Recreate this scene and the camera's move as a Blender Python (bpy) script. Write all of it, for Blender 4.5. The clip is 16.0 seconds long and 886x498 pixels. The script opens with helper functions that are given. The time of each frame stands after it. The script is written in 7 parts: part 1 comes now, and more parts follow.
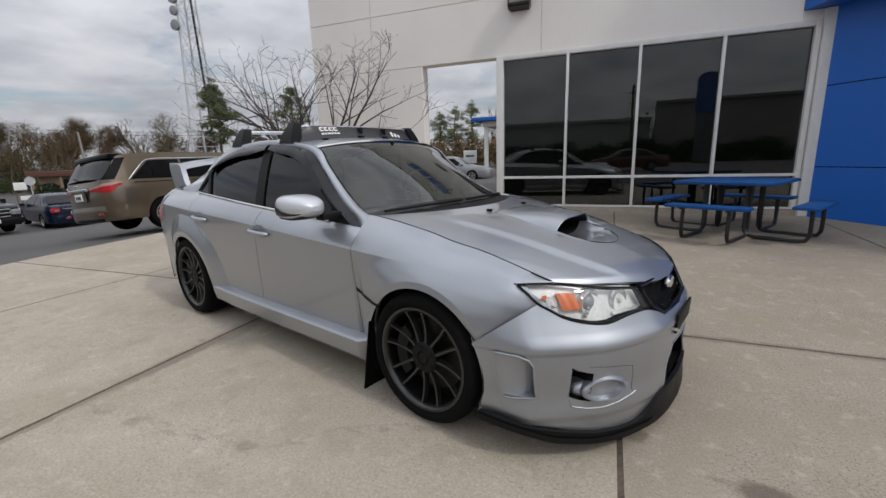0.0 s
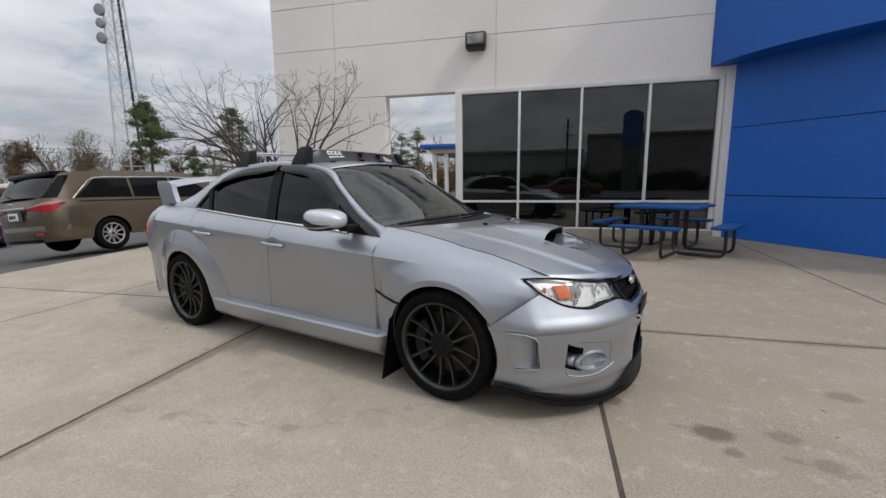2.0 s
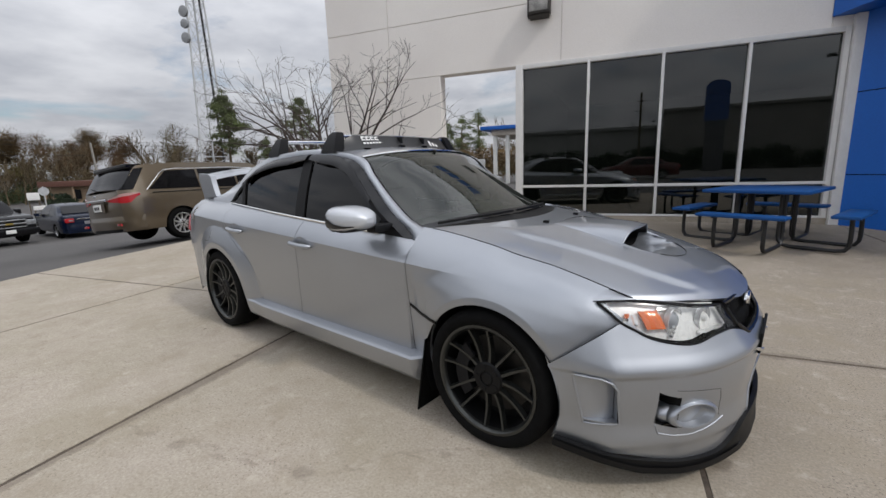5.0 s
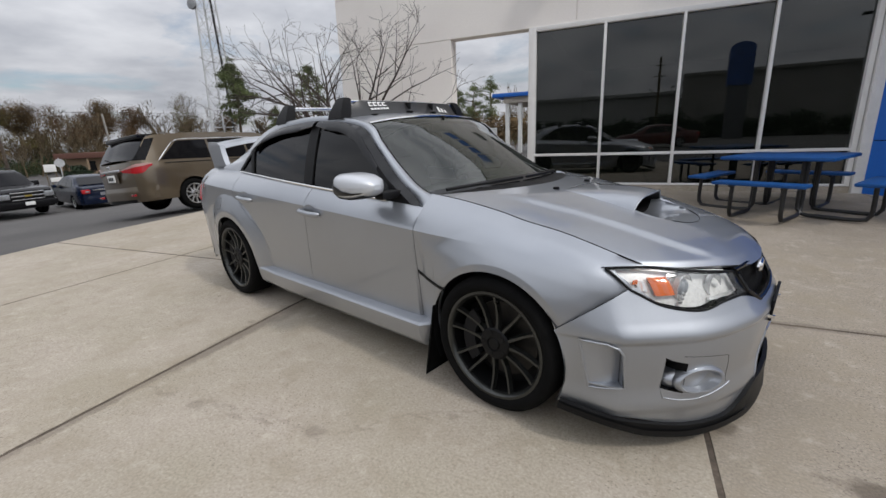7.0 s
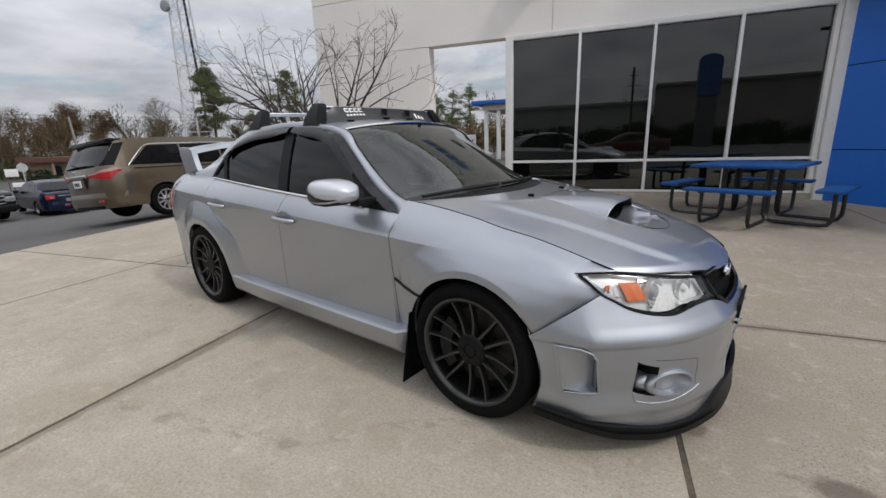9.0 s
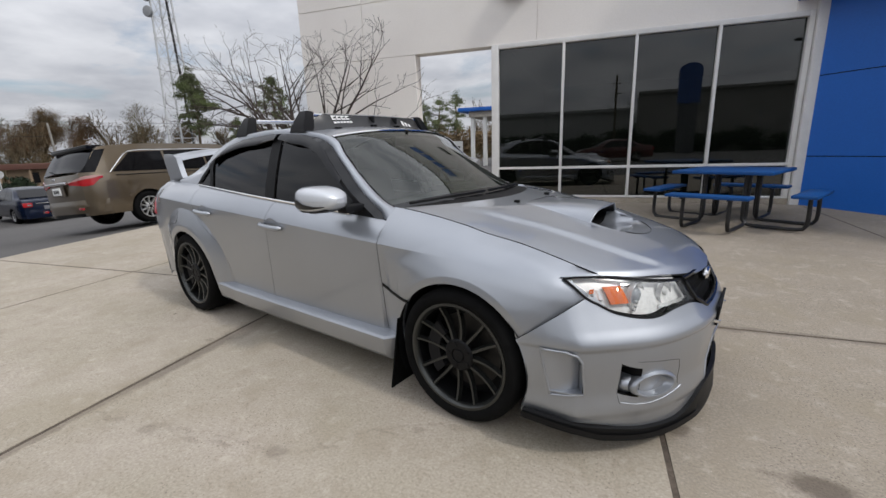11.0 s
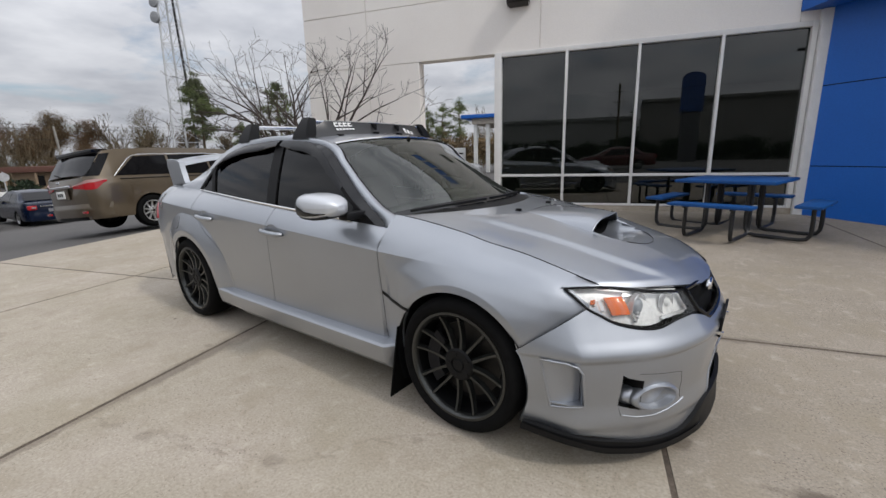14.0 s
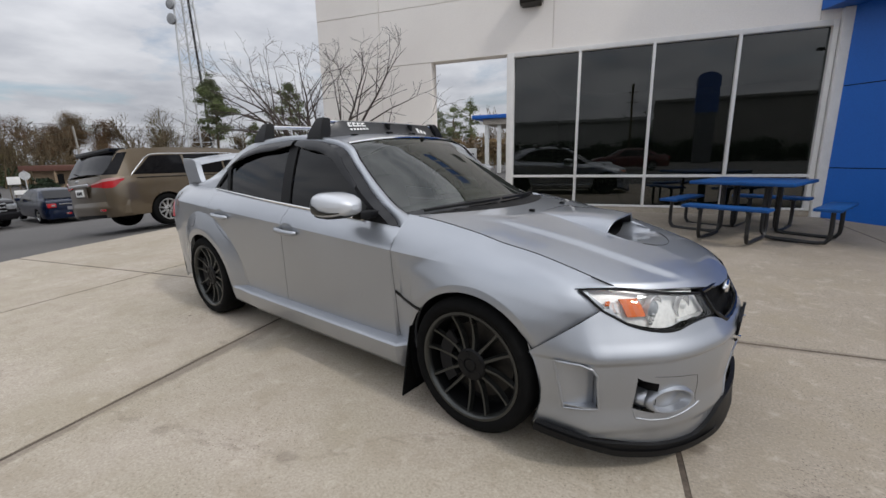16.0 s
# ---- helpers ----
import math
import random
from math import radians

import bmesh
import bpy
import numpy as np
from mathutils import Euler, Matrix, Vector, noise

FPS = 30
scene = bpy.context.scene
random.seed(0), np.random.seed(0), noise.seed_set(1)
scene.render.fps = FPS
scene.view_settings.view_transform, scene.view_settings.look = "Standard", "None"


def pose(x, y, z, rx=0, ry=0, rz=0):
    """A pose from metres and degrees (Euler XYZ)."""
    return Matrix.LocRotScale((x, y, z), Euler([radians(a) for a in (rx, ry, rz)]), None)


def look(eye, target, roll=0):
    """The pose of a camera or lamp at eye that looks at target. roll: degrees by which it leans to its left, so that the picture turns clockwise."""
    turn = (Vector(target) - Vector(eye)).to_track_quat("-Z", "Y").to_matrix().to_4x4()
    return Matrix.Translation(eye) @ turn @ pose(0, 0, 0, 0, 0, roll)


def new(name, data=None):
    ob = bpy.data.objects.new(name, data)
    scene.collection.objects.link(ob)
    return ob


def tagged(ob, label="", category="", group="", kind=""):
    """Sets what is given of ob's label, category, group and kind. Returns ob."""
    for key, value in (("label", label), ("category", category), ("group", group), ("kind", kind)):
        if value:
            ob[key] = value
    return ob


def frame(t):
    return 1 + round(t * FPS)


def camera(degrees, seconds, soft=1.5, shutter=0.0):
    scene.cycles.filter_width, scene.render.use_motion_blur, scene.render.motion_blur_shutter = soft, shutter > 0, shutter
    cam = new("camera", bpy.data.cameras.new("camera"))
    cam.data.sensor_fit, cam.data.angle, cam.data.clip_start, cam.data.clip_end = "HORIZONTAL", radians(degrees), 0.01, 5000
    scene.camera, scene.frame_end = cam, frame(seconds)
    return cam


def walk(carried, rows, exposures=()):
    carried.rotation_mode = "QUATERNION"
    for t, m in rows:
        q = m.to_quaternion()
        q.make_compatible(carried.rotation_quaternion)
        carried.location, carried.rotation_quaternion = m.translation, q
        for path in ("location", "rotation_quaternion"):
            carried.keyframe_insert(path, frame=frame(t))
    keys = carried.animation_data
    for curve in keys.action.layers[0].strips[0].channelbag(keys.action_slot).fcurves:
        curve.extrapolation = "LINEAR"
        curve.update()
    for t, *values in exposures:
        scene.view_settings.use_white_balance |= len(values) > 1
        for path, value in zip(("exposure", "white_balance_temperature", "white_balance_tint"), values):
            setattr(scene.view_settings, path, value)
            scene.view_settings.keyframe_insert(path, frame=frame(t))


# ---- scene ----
cam = camera(92.8, 16.0)
EXPOSURE = -0.06
PATH = [
    (0, (0.172, -0.101, 1.264), (-0.55, 1.716, 0.839), -1.7),
    (0.5, (0.21, -0.35, 1.246), (-0.551, 1.445, 0.799), -2.4),
    (1, (0.124, -0.532, 1.274), (-0.601, 1.311, 0.995), -1.0),
    (1.5, (-0.047, -0.639, 1.258), (-0.664, 1.239, 0.957), -2.3),
    (2, (-0.054, -0.621, 1.248), (-0.528, 1.296, 0.933), -0.6),
    (2.5, (-0.027, -0.505, 1.26), (-0.531, 1.408, 0.967), -1.4),
    (3, (-0.049, -0.372, 1.252), (-0.75, 1.464, 0.879), -0.6),
    (3.5, (-0.186, -0.224, 1.249), (-0.76, 1.658, 0.889), -0.6),
    (4, (-0.201, -0.166, 1.277), (-0.754, 1.714, 0.875), -1.0),
    (4.5, (-0.121, -0.152, 1.272), (-0.868, 1.653, 0.843), -2.3),
    (4.7, (-0.115, -0.113, 1.277), (-0.858, 1.705, 0.9), -1.9),
    (6.8, (-0.104, -0.091, 1.256), (-0.91, 1.666, 0.742), -2.6),
    (7, (-0.102, -0.096, 1.254), (-0.89, 1.669, 0.738), -2.3),
    (7.5, (-0.1, -0.092, 1.247), (-0.907, 1.657, 0.71), -2.3),
    (8, (-0.097, -0.092, 1.253), (-0.895, 1.668, 0.739), -2.1),
    (8.5, (-0.09, -0.091, 1.252), (-0.822, 1.703, 0.757), -2.5),
    (9, (-0.085, -0.083, 1.256), (-0.788, 1.724, 0.764), -1.9),
    (11.3, (-0.076, -0.106, 1.263), (-0.725, 1.729, 0.8), -1.9),
    (11.5, (-0.087, -0.103, 1.267), (-0.765, 1.721, 0.806), -1.8),
    (12, (-0.098, -0.099, 1.263), (-0.825, 1.705, 0.799), -1.6),
    (12.5, (-0.09, -0.098, 1.261), (-0.798, 1.711, 0.784), -1.2),
    (13, (-0.083, -0.088, 1.263), (-0.796, 1.72, 0.787), -1.4),
    (13.5, (-0.065, -0.09, 1.261), (-0.726, 1.748, 0.829), -1.8),
    (14, (-0.074, -0.091, 1.269), (-0.734, 1.746, 0.831), -1.4),
    (14.5, (-0.084, -0.096, 1.267), (-0.76, 1.734, 0.825), -1.2),
    (15, (-0.089, -0.103, 1.271), (-0.763, 1.73, 0.839), -0.8),
    (15.5, (-0.091, -0.099, 1.267), (-0.781, 1.726, 0.824), -1.1),
    (16, (-0.088, -0.099, 1.267), (-0.792, 1.722, 0.832), -1.2),
]
walk(cam, [(t, look(eye, target, roll)) for t, eye, target, roll in PATH], exposures=[(0, EXPOSURE - 0.21), (1, EXPOSURE - 0.18), (4.5, EXPOSURE - 0.14), (7, EXPOSURE - 0.11), (9, EXPOSURE - 0.12), (11.5, EXPOSURE - 0.03), (12.5, EXPOSURE + 0.01), (13.5, EXPOSURE - 0.05), (15, EXPOSURE - 0.09), (16, EXPOSURE - 0.09)])

# ---- sky, sun ----
SUN_AZ, SUN_EL = radians(-16), radians(47)
SUN_DIR = Vector((math.cos(SUN_EL) * math.cos(SUN_AZ), math.cos(SUN_EL) * math.sin(SUN_AZ), math.sin(SUN_EL)))
sun = new("sun", bpy.data.lights.new("sun", "SUN"))
sun.data.energy, sun.data.angle, sun.data.color = 1.45, radians(4), (1.0, 0.965, 0.92)
sun.matrix_world = look((0, 0, 30), Vector((0, 0, 30)) - SUN_DIR)


def make_world():
    w = bpy.data.worlds.new("sky")
    scene.world = w
    w.use_nodes = True
    nt = w.node_tree
    nt.nodes.clear()
    N = nt.nodes.new
    out, bg = N("ShaderNodeOutputWorld"), N("ShaderNodeBackground")
    sky = N("ShaderNodeTexSky")
    sky.sky_type, sky.sun_disc = "NISHITA", False
    sky.sun_elevation, sky.sun_rotation = SUN_EL, radians(90) - SUN_AZ
    sky.air_density, sky.dust_density = 1.0, 1.5
    geo = N("ShaderNodeTexCoord")
    sep = N("ShaderNodeSeparateXYZ")
    nt.links.new(geo.outputs["Generated"], sep.inputs[0])
    lift = N("ShaderNodeMath")
    lift.operation = "ADD"
    lift.inputs[1].default_value = 0.18
    top = N("ShaderNodeMath")
    top.operation = "MAXIMUM"
    top.inputs[1].default_value = 0.0
    nt.links.new(sep.outputs["Z"], top.inputs[0])
    nt.links.new(top.outputs[0], lift.inputs[0])
    div = N("ShaderNodeVectorMath")
    div.operation = "DIVIDE"
    comb = N("ShaderNodeCombineXYZ")
    for k in range(3):
        nt.links.new(lift.outputs[0], comb.inputs[k])
    nt.links.new(geo.outputs["Generated"], div.inputs[0])
    nt.links.new(comb.outputs[0], div.inputs[1])
    n1 = N("ShaderNodeTexNoise")
    n1.inputs["Scale"].default_value, n1.inputs["Detail"].default_value, n1.inputs["Roughness"].default_value = 1.6, 9, 0.58
    n1.inputs["Distortion"].default_value = 0.3
    nt.links.new(div.outputs[0], n1.inputs["Vector"])
    cover = N("ShaderNodeValToRGB")
    cover.color_ramp.elements[0].position, cover.color_ramp.elements[1].position = 0.23, 0.46
    nt.links.new(n1.outputs["Fac"], cover.inputs[0])
    n2 = N("ShaderNodeTexNoise")
    n2.inputs["Scale"].default_value, n2.inputs["Detail"].default_value = 2.3, 7
    shift = N("ShaderNodeVectorMath")
    shift.operation = "ADD"
    shift.inputs[1].default_value = (4.1, 2.7, 0)
    nt.links.new(div.outputs[0], shift.inputs[0])
    nt.links.new(shift.outputs[0], n2.inputs["Vector"])
    cloud = N("ShaderNodeValToRGB")
    e = cloud.color_ramp.elements
    e[0].position, e[0].color = 0.30, (0.535, 0.56, 0.625, 1)
    e[1].position, e[1].color = 0.66, (0.84, 0.86, 0.915, 1)
    nt.links.new(n2.outputs["Fac"], cloud.inputs[0])
    blue = N("ShaderNodeVectorMath")
    blue.operation = "SCALE"
    blue.inputs["Scale"].default_value = 0.10
    nt.links.new(sky.outputs[0], blue.inputs[0])
    # the cloud is brighter overhead and round the veiled sun
    high = N("ShaderNodeMath")
    high.operation = "MULTIPLY_ADD"
    high.inputs[1].default_value, high.inputs[2].default_value = 1.5, 0.66
    nt.links.new(top.outputs[0], high.inputs[0])
    dot = N("ShaderNodeVectorMath")
    dot.operation = "DOT_PRODUCT"
    dot.inputs[1].default_value = SUN_DIR
    nt.links.new(geo.outputs["Generated"], dot.inputs[0])
    near = N("ShaderNodeMath")
    near.operation = "MAXIMUM"
    near.inputs[1].default_value = 0.0
    nt.links.new(dot.outputs["Value"], near.inputs[0])
    glow = N("ShaderNodeMath")
    glow.operation = "POWER"
    glow.inputs[1].default_value = 7.0
    nt.links.new(near.outputs[0], glow.inputs[0])
    lit = N("ShaderNodeMath")
    lit.operation = "MULTIPLY_ADD"
    lit.inputs[1].default_value = 0.6
    nt.links.new(glow.outputs[0], lit.inputs[0])
    nt.links.new(high.outputs[0], lit.inputs[2])
    bright = N("ShaderNodeVectorMath")
    bright.operation = "SCALE"
    nt.links.new(cloud.outputs[0], bright.inputs[0])
    nt.links.new(lit.outputs[0], bright.inputs["Scale"])
    mix = N("ShaderNodeMix")
    mix.data_type = "RGBA"
    nt.links.new(cover.outputs[0], mix.inputs["Factor"])
    nt.links.new(blue.outputs[0], mix.inputs["A"])
    nt.links.new(bright.outputs[0], mix.inputs["B"])
    nt.links.new(mix.outputs["Result"], bg.inputs["Color"])
    bg.inputs["Strength"].default_value = 1.0
    nt.links.new(bg.outputs[0], out.inputs[0])


make_world()


# ---- materials ----
MATS = {}


def material(name, base, rough=0.5, metal=0.0, var=0.12, scale=6.0, fine=90.0, bump=0.0, coat=0.0, tint=None, spots=None, spec=0.5, rand=0.0, detail=3, coat_rough=0.04, coat_ior=1.5):
    """A node material: base colour with variation at two scales, uneven gloss and fine relief. tint: colour of large stains; spots: (scale, size, colour)."""
    if name in MATS:
        return MATS[name]
    m = bpy.data.materials.new(name)
    m.use_nodes = True
    nt = m.node_tree
    b = nt.nodes["Principled BSDF"]
    N, L = nt.nodes.new, nt.links.new
    co = N("ShaderNodeTexCoord")
    n1, n2 = N("ShaderNodeTexNoise"), N("ShaderNodeTexNoise")
    n1.inputs["Scale"].default_value, n1.inputs["Detail"].default_value = scale, 6
    n2.inputs["Scale"].default_value, n2.inputs["Detail"].default_value = fine, detail
    L(co.outputs["Object"], n1.inputs["Vector"])
    L(co.outputs["Object"], n2.inputs["Vector"])
    mid = N("ShaderNodeMix")
    mid.data_type = "RGBA"
    dark = tint or tuple(c * (1 - var * 1.6) for c in base)
    ramp = N("ShaderNodeValToRGB")
    ramp.color_ramp.elements[0].position, ramp.color_ramp.elements[1].position = 0.35, 0.68
    L(n1.outputs["Fac"], ramp.inputs[0])
    mid.inputs["A"].default_value, mid.inputs["B"].default_value = (*dark, 1), (*base, 1)
    L(ramp.outputs[0], mid.inputs["Factor"])
    hsv = N("ShaderNodeHueSaturation")
    val = N("ShaderNodeMapRange")
    val.inputs["To Min"].default_value, val.inputs["To Max"].default_value = 1 - var * 0.8, 1 + var * 0.8
    val.inputs["From Min"].default_value, val.inputs["From Max"].default_value = 0.3, 0.7
    L(n2.outputs["Fac"], val.inputs["Value"])
    last = val.outputs[0]
    if rand:
        info = N("ShaderNodeObjectInfo")
        r = N("ShaderNodeMapRange")
        r.inputs["To Min"].default_value, r.inputs["To Max"].default_value = 1 - rand, 1 + rand
        L(info.outputs["Random"], r.inputs["Value"])
        mul = N("ShaderNodeMath")
        mul.operation = "MULTIPLY"
        L(last, mul.inputs[0])
        L(r.outputs[0], mul.inputs[1])
        last = mul.outputs[0]
    L(last, hsv.inputs["Value"])
    L(mid.outputs["Result"], hsv.inputs["Color"])
    colour = hsv.outputs[0]
    if spots:
        v = N("ShaderNodeTexVoronoi")
        v.inputs["Scale"].default_value = spots[0]
        L(co.outputs["Object"], v.inputs["Vector"])
        sr = N("ShaderNodeValToRGB")
        sr.color_ramp.elements[0].position, sr.color_ramp.elements[1].position = spots[1], spots[1] * 1.5
        sr.color_ramp.elements[0].color, sr.color_ramp.elements[1].color = (1, 1, 1, 1), (0, 0, 0, 1)
        wn = N("ShaderNodeTexNoise")
        wn.inputs["Scale"].default_value = spots[0] * 0.9
        L(co.outputs["Object"], wn.inputs["Vector"])
        wa = N("ShaderNodeMath")
        wa.operation = "MULTIPLY_ADD"
        wa.inputs[1].default_value = 1.5
        L(wn.outputs["Fac"], wa.inputs[0])
        wa.inputs[2].default_value = -0.62
        ws = N("ShaderNodeMath")
        ws.operation = "ADD"
        L(v.outputs["Distance"], ws.inputs[0])
        L(wa.outputs[0], ws.inputs[1])
        L(ws.outputs[0], sr.inputs[0])
        mask = N("ShaderNodeTexNoise")
        mask.inputs["Scale"].default_value = 1.3
        L(co.outputs["Object"], mask.inputs["Vector"])
        mr = N("ShaderNodeValToRGB")
        mr.color_ramp.elements[0].position, mr.color_ramp.elements[1].position = 0.46, 0.54
        L(mask.outputs["Fac"], mr.inputs[0])
        both = N("ShaderNodeMath")
        both.operation = "MULTIPLY"
        L(sr.outputs[0], both.inputs[0])
        L(mr.outputs[0], both.inputs[1])
        sm = N("ShaderNodeMix")
        sm.data_type = "RGBA"
        L(both.outputs[0], sm.inputs["Factor"])
        L(colour, sm.inputs["A"])
        sm.inputs["B"].default_value = (*spots[2], 1)
        colour = sm.outputs["Result"]
    L(colour, b.inputs["Base Color"])
    rr = N("ShaderNodeMapRange")
    rr.inputs["To Min"].default_value, rr.inputs["To Max"].default_value = max(rough - 0.07, 0.02), min(rough + 0.07, 1)
    L(n1.outputs["Fac"], rr.inputs["Value"])
    L(rr.outputs[0], b.inputs["Roughness"])
    b.inputs["Metallic"].default_value = metal
    b.inputs["Specular IOR Level"].default_value = spec
    if coat:
        b.inputs["Coat Weight"].default_value, b.inputs["Coat Roughness"].default_value, b.inputs["Coat IOR"].default_value = coat, coat_rough, coat_ior
    if bump:
        bp = N("ShaderNodeBump")
        bp.inputs["Strength"].default_value, bp.inputs["Distance"].default_value = 0.6, bump
        L(n2.outputs["Fac"], bp.inputs["Height"])
        L(bp.outputs[0], b.inputs["Normal"])
    MATS[name] = m
    return m


def glass(name, tint, gloss=1.5, rough=0.0, haze=None):
    """A thin pane: what lies behind is tinted, and the surface mirrors by the glancing angle. The optional last colour
    paints an even haze of light over it.
    """
    if name in MATS:
        return MATS[name]
    m = bpy.data.materials.new(name)
    m.use_nodes = True
    nt = m.node_tree
    nt.nodes.clear()
    N, L = nt.nodes.new, nt.links.new
    out, mix, tr, gl, fr = (N("ShaderNode" + k) for k in ("OutputMaterial", "MixShader", "BsdfTransparent", "BsdfGlossy", "Fresnel"))
    fr.inputs["IOR"].default_value = gloss
    tr.inputs["Color"].default_value = (*tint, 1)
    gl.inputs["Roughness"].default_value = rough
    gl.inputs["Color"].default_value = (0.95, 0.95, 0.95, 1)
    L(fr.outputs[0], mix.inputs[0])
    L(tr.outputs[0], mix.inputs[1])
    if haze:
        film, both = N("ShaderNodeBsdfDiffuse"), N("ShaderNodeAddShader")
        film.inputs["Color"].default_value = (*haze, 1)
        L(tr.outputs[0], both.inputs[0])
        L(film.outputs[0], both.inputs[1])
        L(both.outputs[0], mix.inputs[1])
    L(gl.outputs[0], mix.inputs[2])
    L(mix.outputs[0], out.inputs[0])
    MATS[name] = m
    return m


STAINS = [(0.778, 1.565, 0.10, 0.07, 1.5), (0.81, 1.41, 0.045, 0.035, 1.2), (1.10, 1.597, 0.07, 0.05, 0.75), (1.624, 2.122, 0.085, 0.06, 0.8), (1.17, 1.402, 0.065, 0.045, 0.8), (1.06, 1.415, 0.05, 0.02, 0.6), (1.214, 1.353, 0.07, 0.02, 0.5), (1.43, 1.923, 0.018, 0.008, 1.4), (1.35, 1.654, 0.018, 0.009, 0.9), (0.64, 1.60, 0.06, 0.02, 0.5), (0.335, 1.80, 0.055, 0.05, 1.0),
          (-1.315, 1.14, 0.08, 0.05, 0.7), (-2.026, 1.088, 0.08, 0.045, 0.6), (-2.28, 1.09, 0.10, 0.03, 0.4), (-1.76, 1.09, 0.09, 0.022, 0.4), (-1.61, 1.105, 0.10, 0.016, 0.45), (-1.12, 1.234, 0.10, 0.014, 0.4),
          (-0.92, 1.393, 0.12, 0.014, 0.5), (-0.77, 1.448, 0.07, 0.03, 0.5), (-0.60, 1.516, 0.12, 0.03, 0.35), (-3.283, 2.25, 0.022, 0.016, 2.0), (-2.56, 1.93, 0.06, 0.05, 0.6),
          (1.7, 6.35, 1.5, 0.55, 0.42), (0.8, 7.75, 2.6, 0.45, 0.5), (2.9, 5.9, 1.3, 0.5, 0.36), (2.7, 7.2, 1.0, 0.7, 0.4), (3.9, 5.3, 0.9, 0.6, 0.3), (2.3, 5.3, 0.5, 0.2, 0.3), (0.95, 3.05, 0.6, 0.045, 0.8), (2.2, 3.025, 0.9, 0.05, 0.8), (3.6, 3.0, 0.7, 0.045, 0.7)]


CRACKS = [((-2.44, 1.11), (-2.20, 1.10), 0.016, 0.30), ((-2.05, 1.12), (-1.80, 1.13), 0.018, 0.35), ((-1.66, 1.14), (-1.48, 1.15), 0.014, 0.30), ((-1.42, 1.14), (-1.27, 1.10), 0.016, 0.35), ((-1.20, 1.16), (-0.97, 1.40), 0.012, 0.30), ((-0.92, 1.42), (-0.70, 1.52), 0.016, 0.35)]


def stained(m):
    """Adds oil spots, a crack and a dirty joint to the concrete, each with its own place and ragged edge."""
    nt = m.node_tree
    N, L = nt.nodes.new, nt.links.new
    b = nt.nodes["Principled BSDF"]
    colour = b.inputs["Base Color"].links[0].from_socket
    co = N("ShaderNodeTexCoord")
    # blotches of dirt and pale laitance, a hand to an arm across
    for size, lo, hi, tone in ((1.1, 0.50, 0.66, (0.285, 0.240, 0.170)), (4.5, 0.50, 0.70, (0.27, 0.225, 0.165)), (9.0, 0.55, 0.75, (0.54, 0.48, 0.405)), (22.0, 0.57, 0.74, (0.25, 0.205, 0.155)), (60.0, 0.57, 0.70, (0.20, 0.16, 0.12)), (130.0, 0.60, 0.70, (0.60, 0.54, 0.46))):
        bl = N("ShaderNodeTexNoise")
        bl.inputs["Scale"].default_value, bl.inputs["Detail"].default_value, bl.inputs["Roughness"].default_value = size, 9, 0.68
        off = N("ShaderNodeVectorMath")
        off.operation = "ADD"
        off.inputs[1].default_value = (size, size * 2, 0)
        L(co.outputs["Object"], off.inputs[0])
        L(off.outputs[0], bl.inputs["Vector"])
        fr = N("ShaderNodeMapRange")
        fr.inputs["From Min"].default_value, fr.inputs["From Max"].default_value, fr.inputs["To Max"].default_value = lo, hi, 0.55 if size < 20 else 0.8
        L(bl.outputs["Fac"], fr.inputs["Value"])
        mb = N("ShaderNodeMix")
        mb.data_type = "RGBA"
        L(fr.outputs[0], mb.inputs["Factor"])
        L(colour, mb.inputs["A"])
        mb.inputs["B"].default_value = (*tone, 1)
        colour = mb.outputs["Result"]
    warp = N("ShaderNodeTexNoise")
    warp.inputs["Scale"].default_value, warp.inputs["Detail"].default_value = 14, 8
    L(co.outputs["Object"], warp.inputs["Vector"])
    sub = N("ShaderNodeVectorMath")
    sub.operation = "MULTIPLY_ADD"
    sub.inputs[1].default_value, sub.inputs[2].default_value = (0.07, 0.07, 0), (-0.035, -0.035, 0)
    L(warp.outputs["Color"], sub.inputs[0])
    at = N("ShaderNodeVectorMath")
    at.operation = "ADD"
    L(co.outputs["Object"], at.inputs[0])
    L(sub.outputs[0], at.inputs[1])
    total = None
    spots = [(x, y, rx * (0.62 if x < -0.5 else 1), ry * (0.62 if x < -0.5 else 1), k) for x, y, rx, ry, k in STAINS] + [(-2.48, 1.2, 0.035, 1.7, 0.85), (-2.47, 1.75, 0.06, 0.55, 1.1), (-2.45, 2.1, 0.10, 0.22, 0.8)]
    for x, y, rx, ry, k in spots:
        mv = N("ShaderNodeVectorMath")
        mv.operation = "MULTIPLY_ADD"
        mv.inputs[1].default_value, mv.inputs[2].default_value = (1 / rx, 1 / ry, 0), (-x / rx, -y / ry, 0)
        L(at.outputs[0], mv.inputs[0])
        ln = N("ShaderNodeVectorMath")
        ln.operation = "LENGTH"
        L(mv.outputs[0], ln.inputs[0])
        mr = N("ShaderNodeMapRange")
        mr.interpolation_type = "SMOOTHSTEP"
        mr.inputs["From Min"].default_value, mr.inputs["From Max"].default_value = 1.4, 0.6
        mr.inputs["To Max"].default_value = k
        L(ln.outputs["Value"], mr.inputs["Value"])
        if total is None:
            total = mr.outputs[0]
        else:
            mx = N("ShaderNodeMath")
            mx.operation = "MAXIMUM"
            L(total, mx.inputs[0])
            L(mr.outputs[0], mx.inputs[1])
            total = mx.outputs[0]
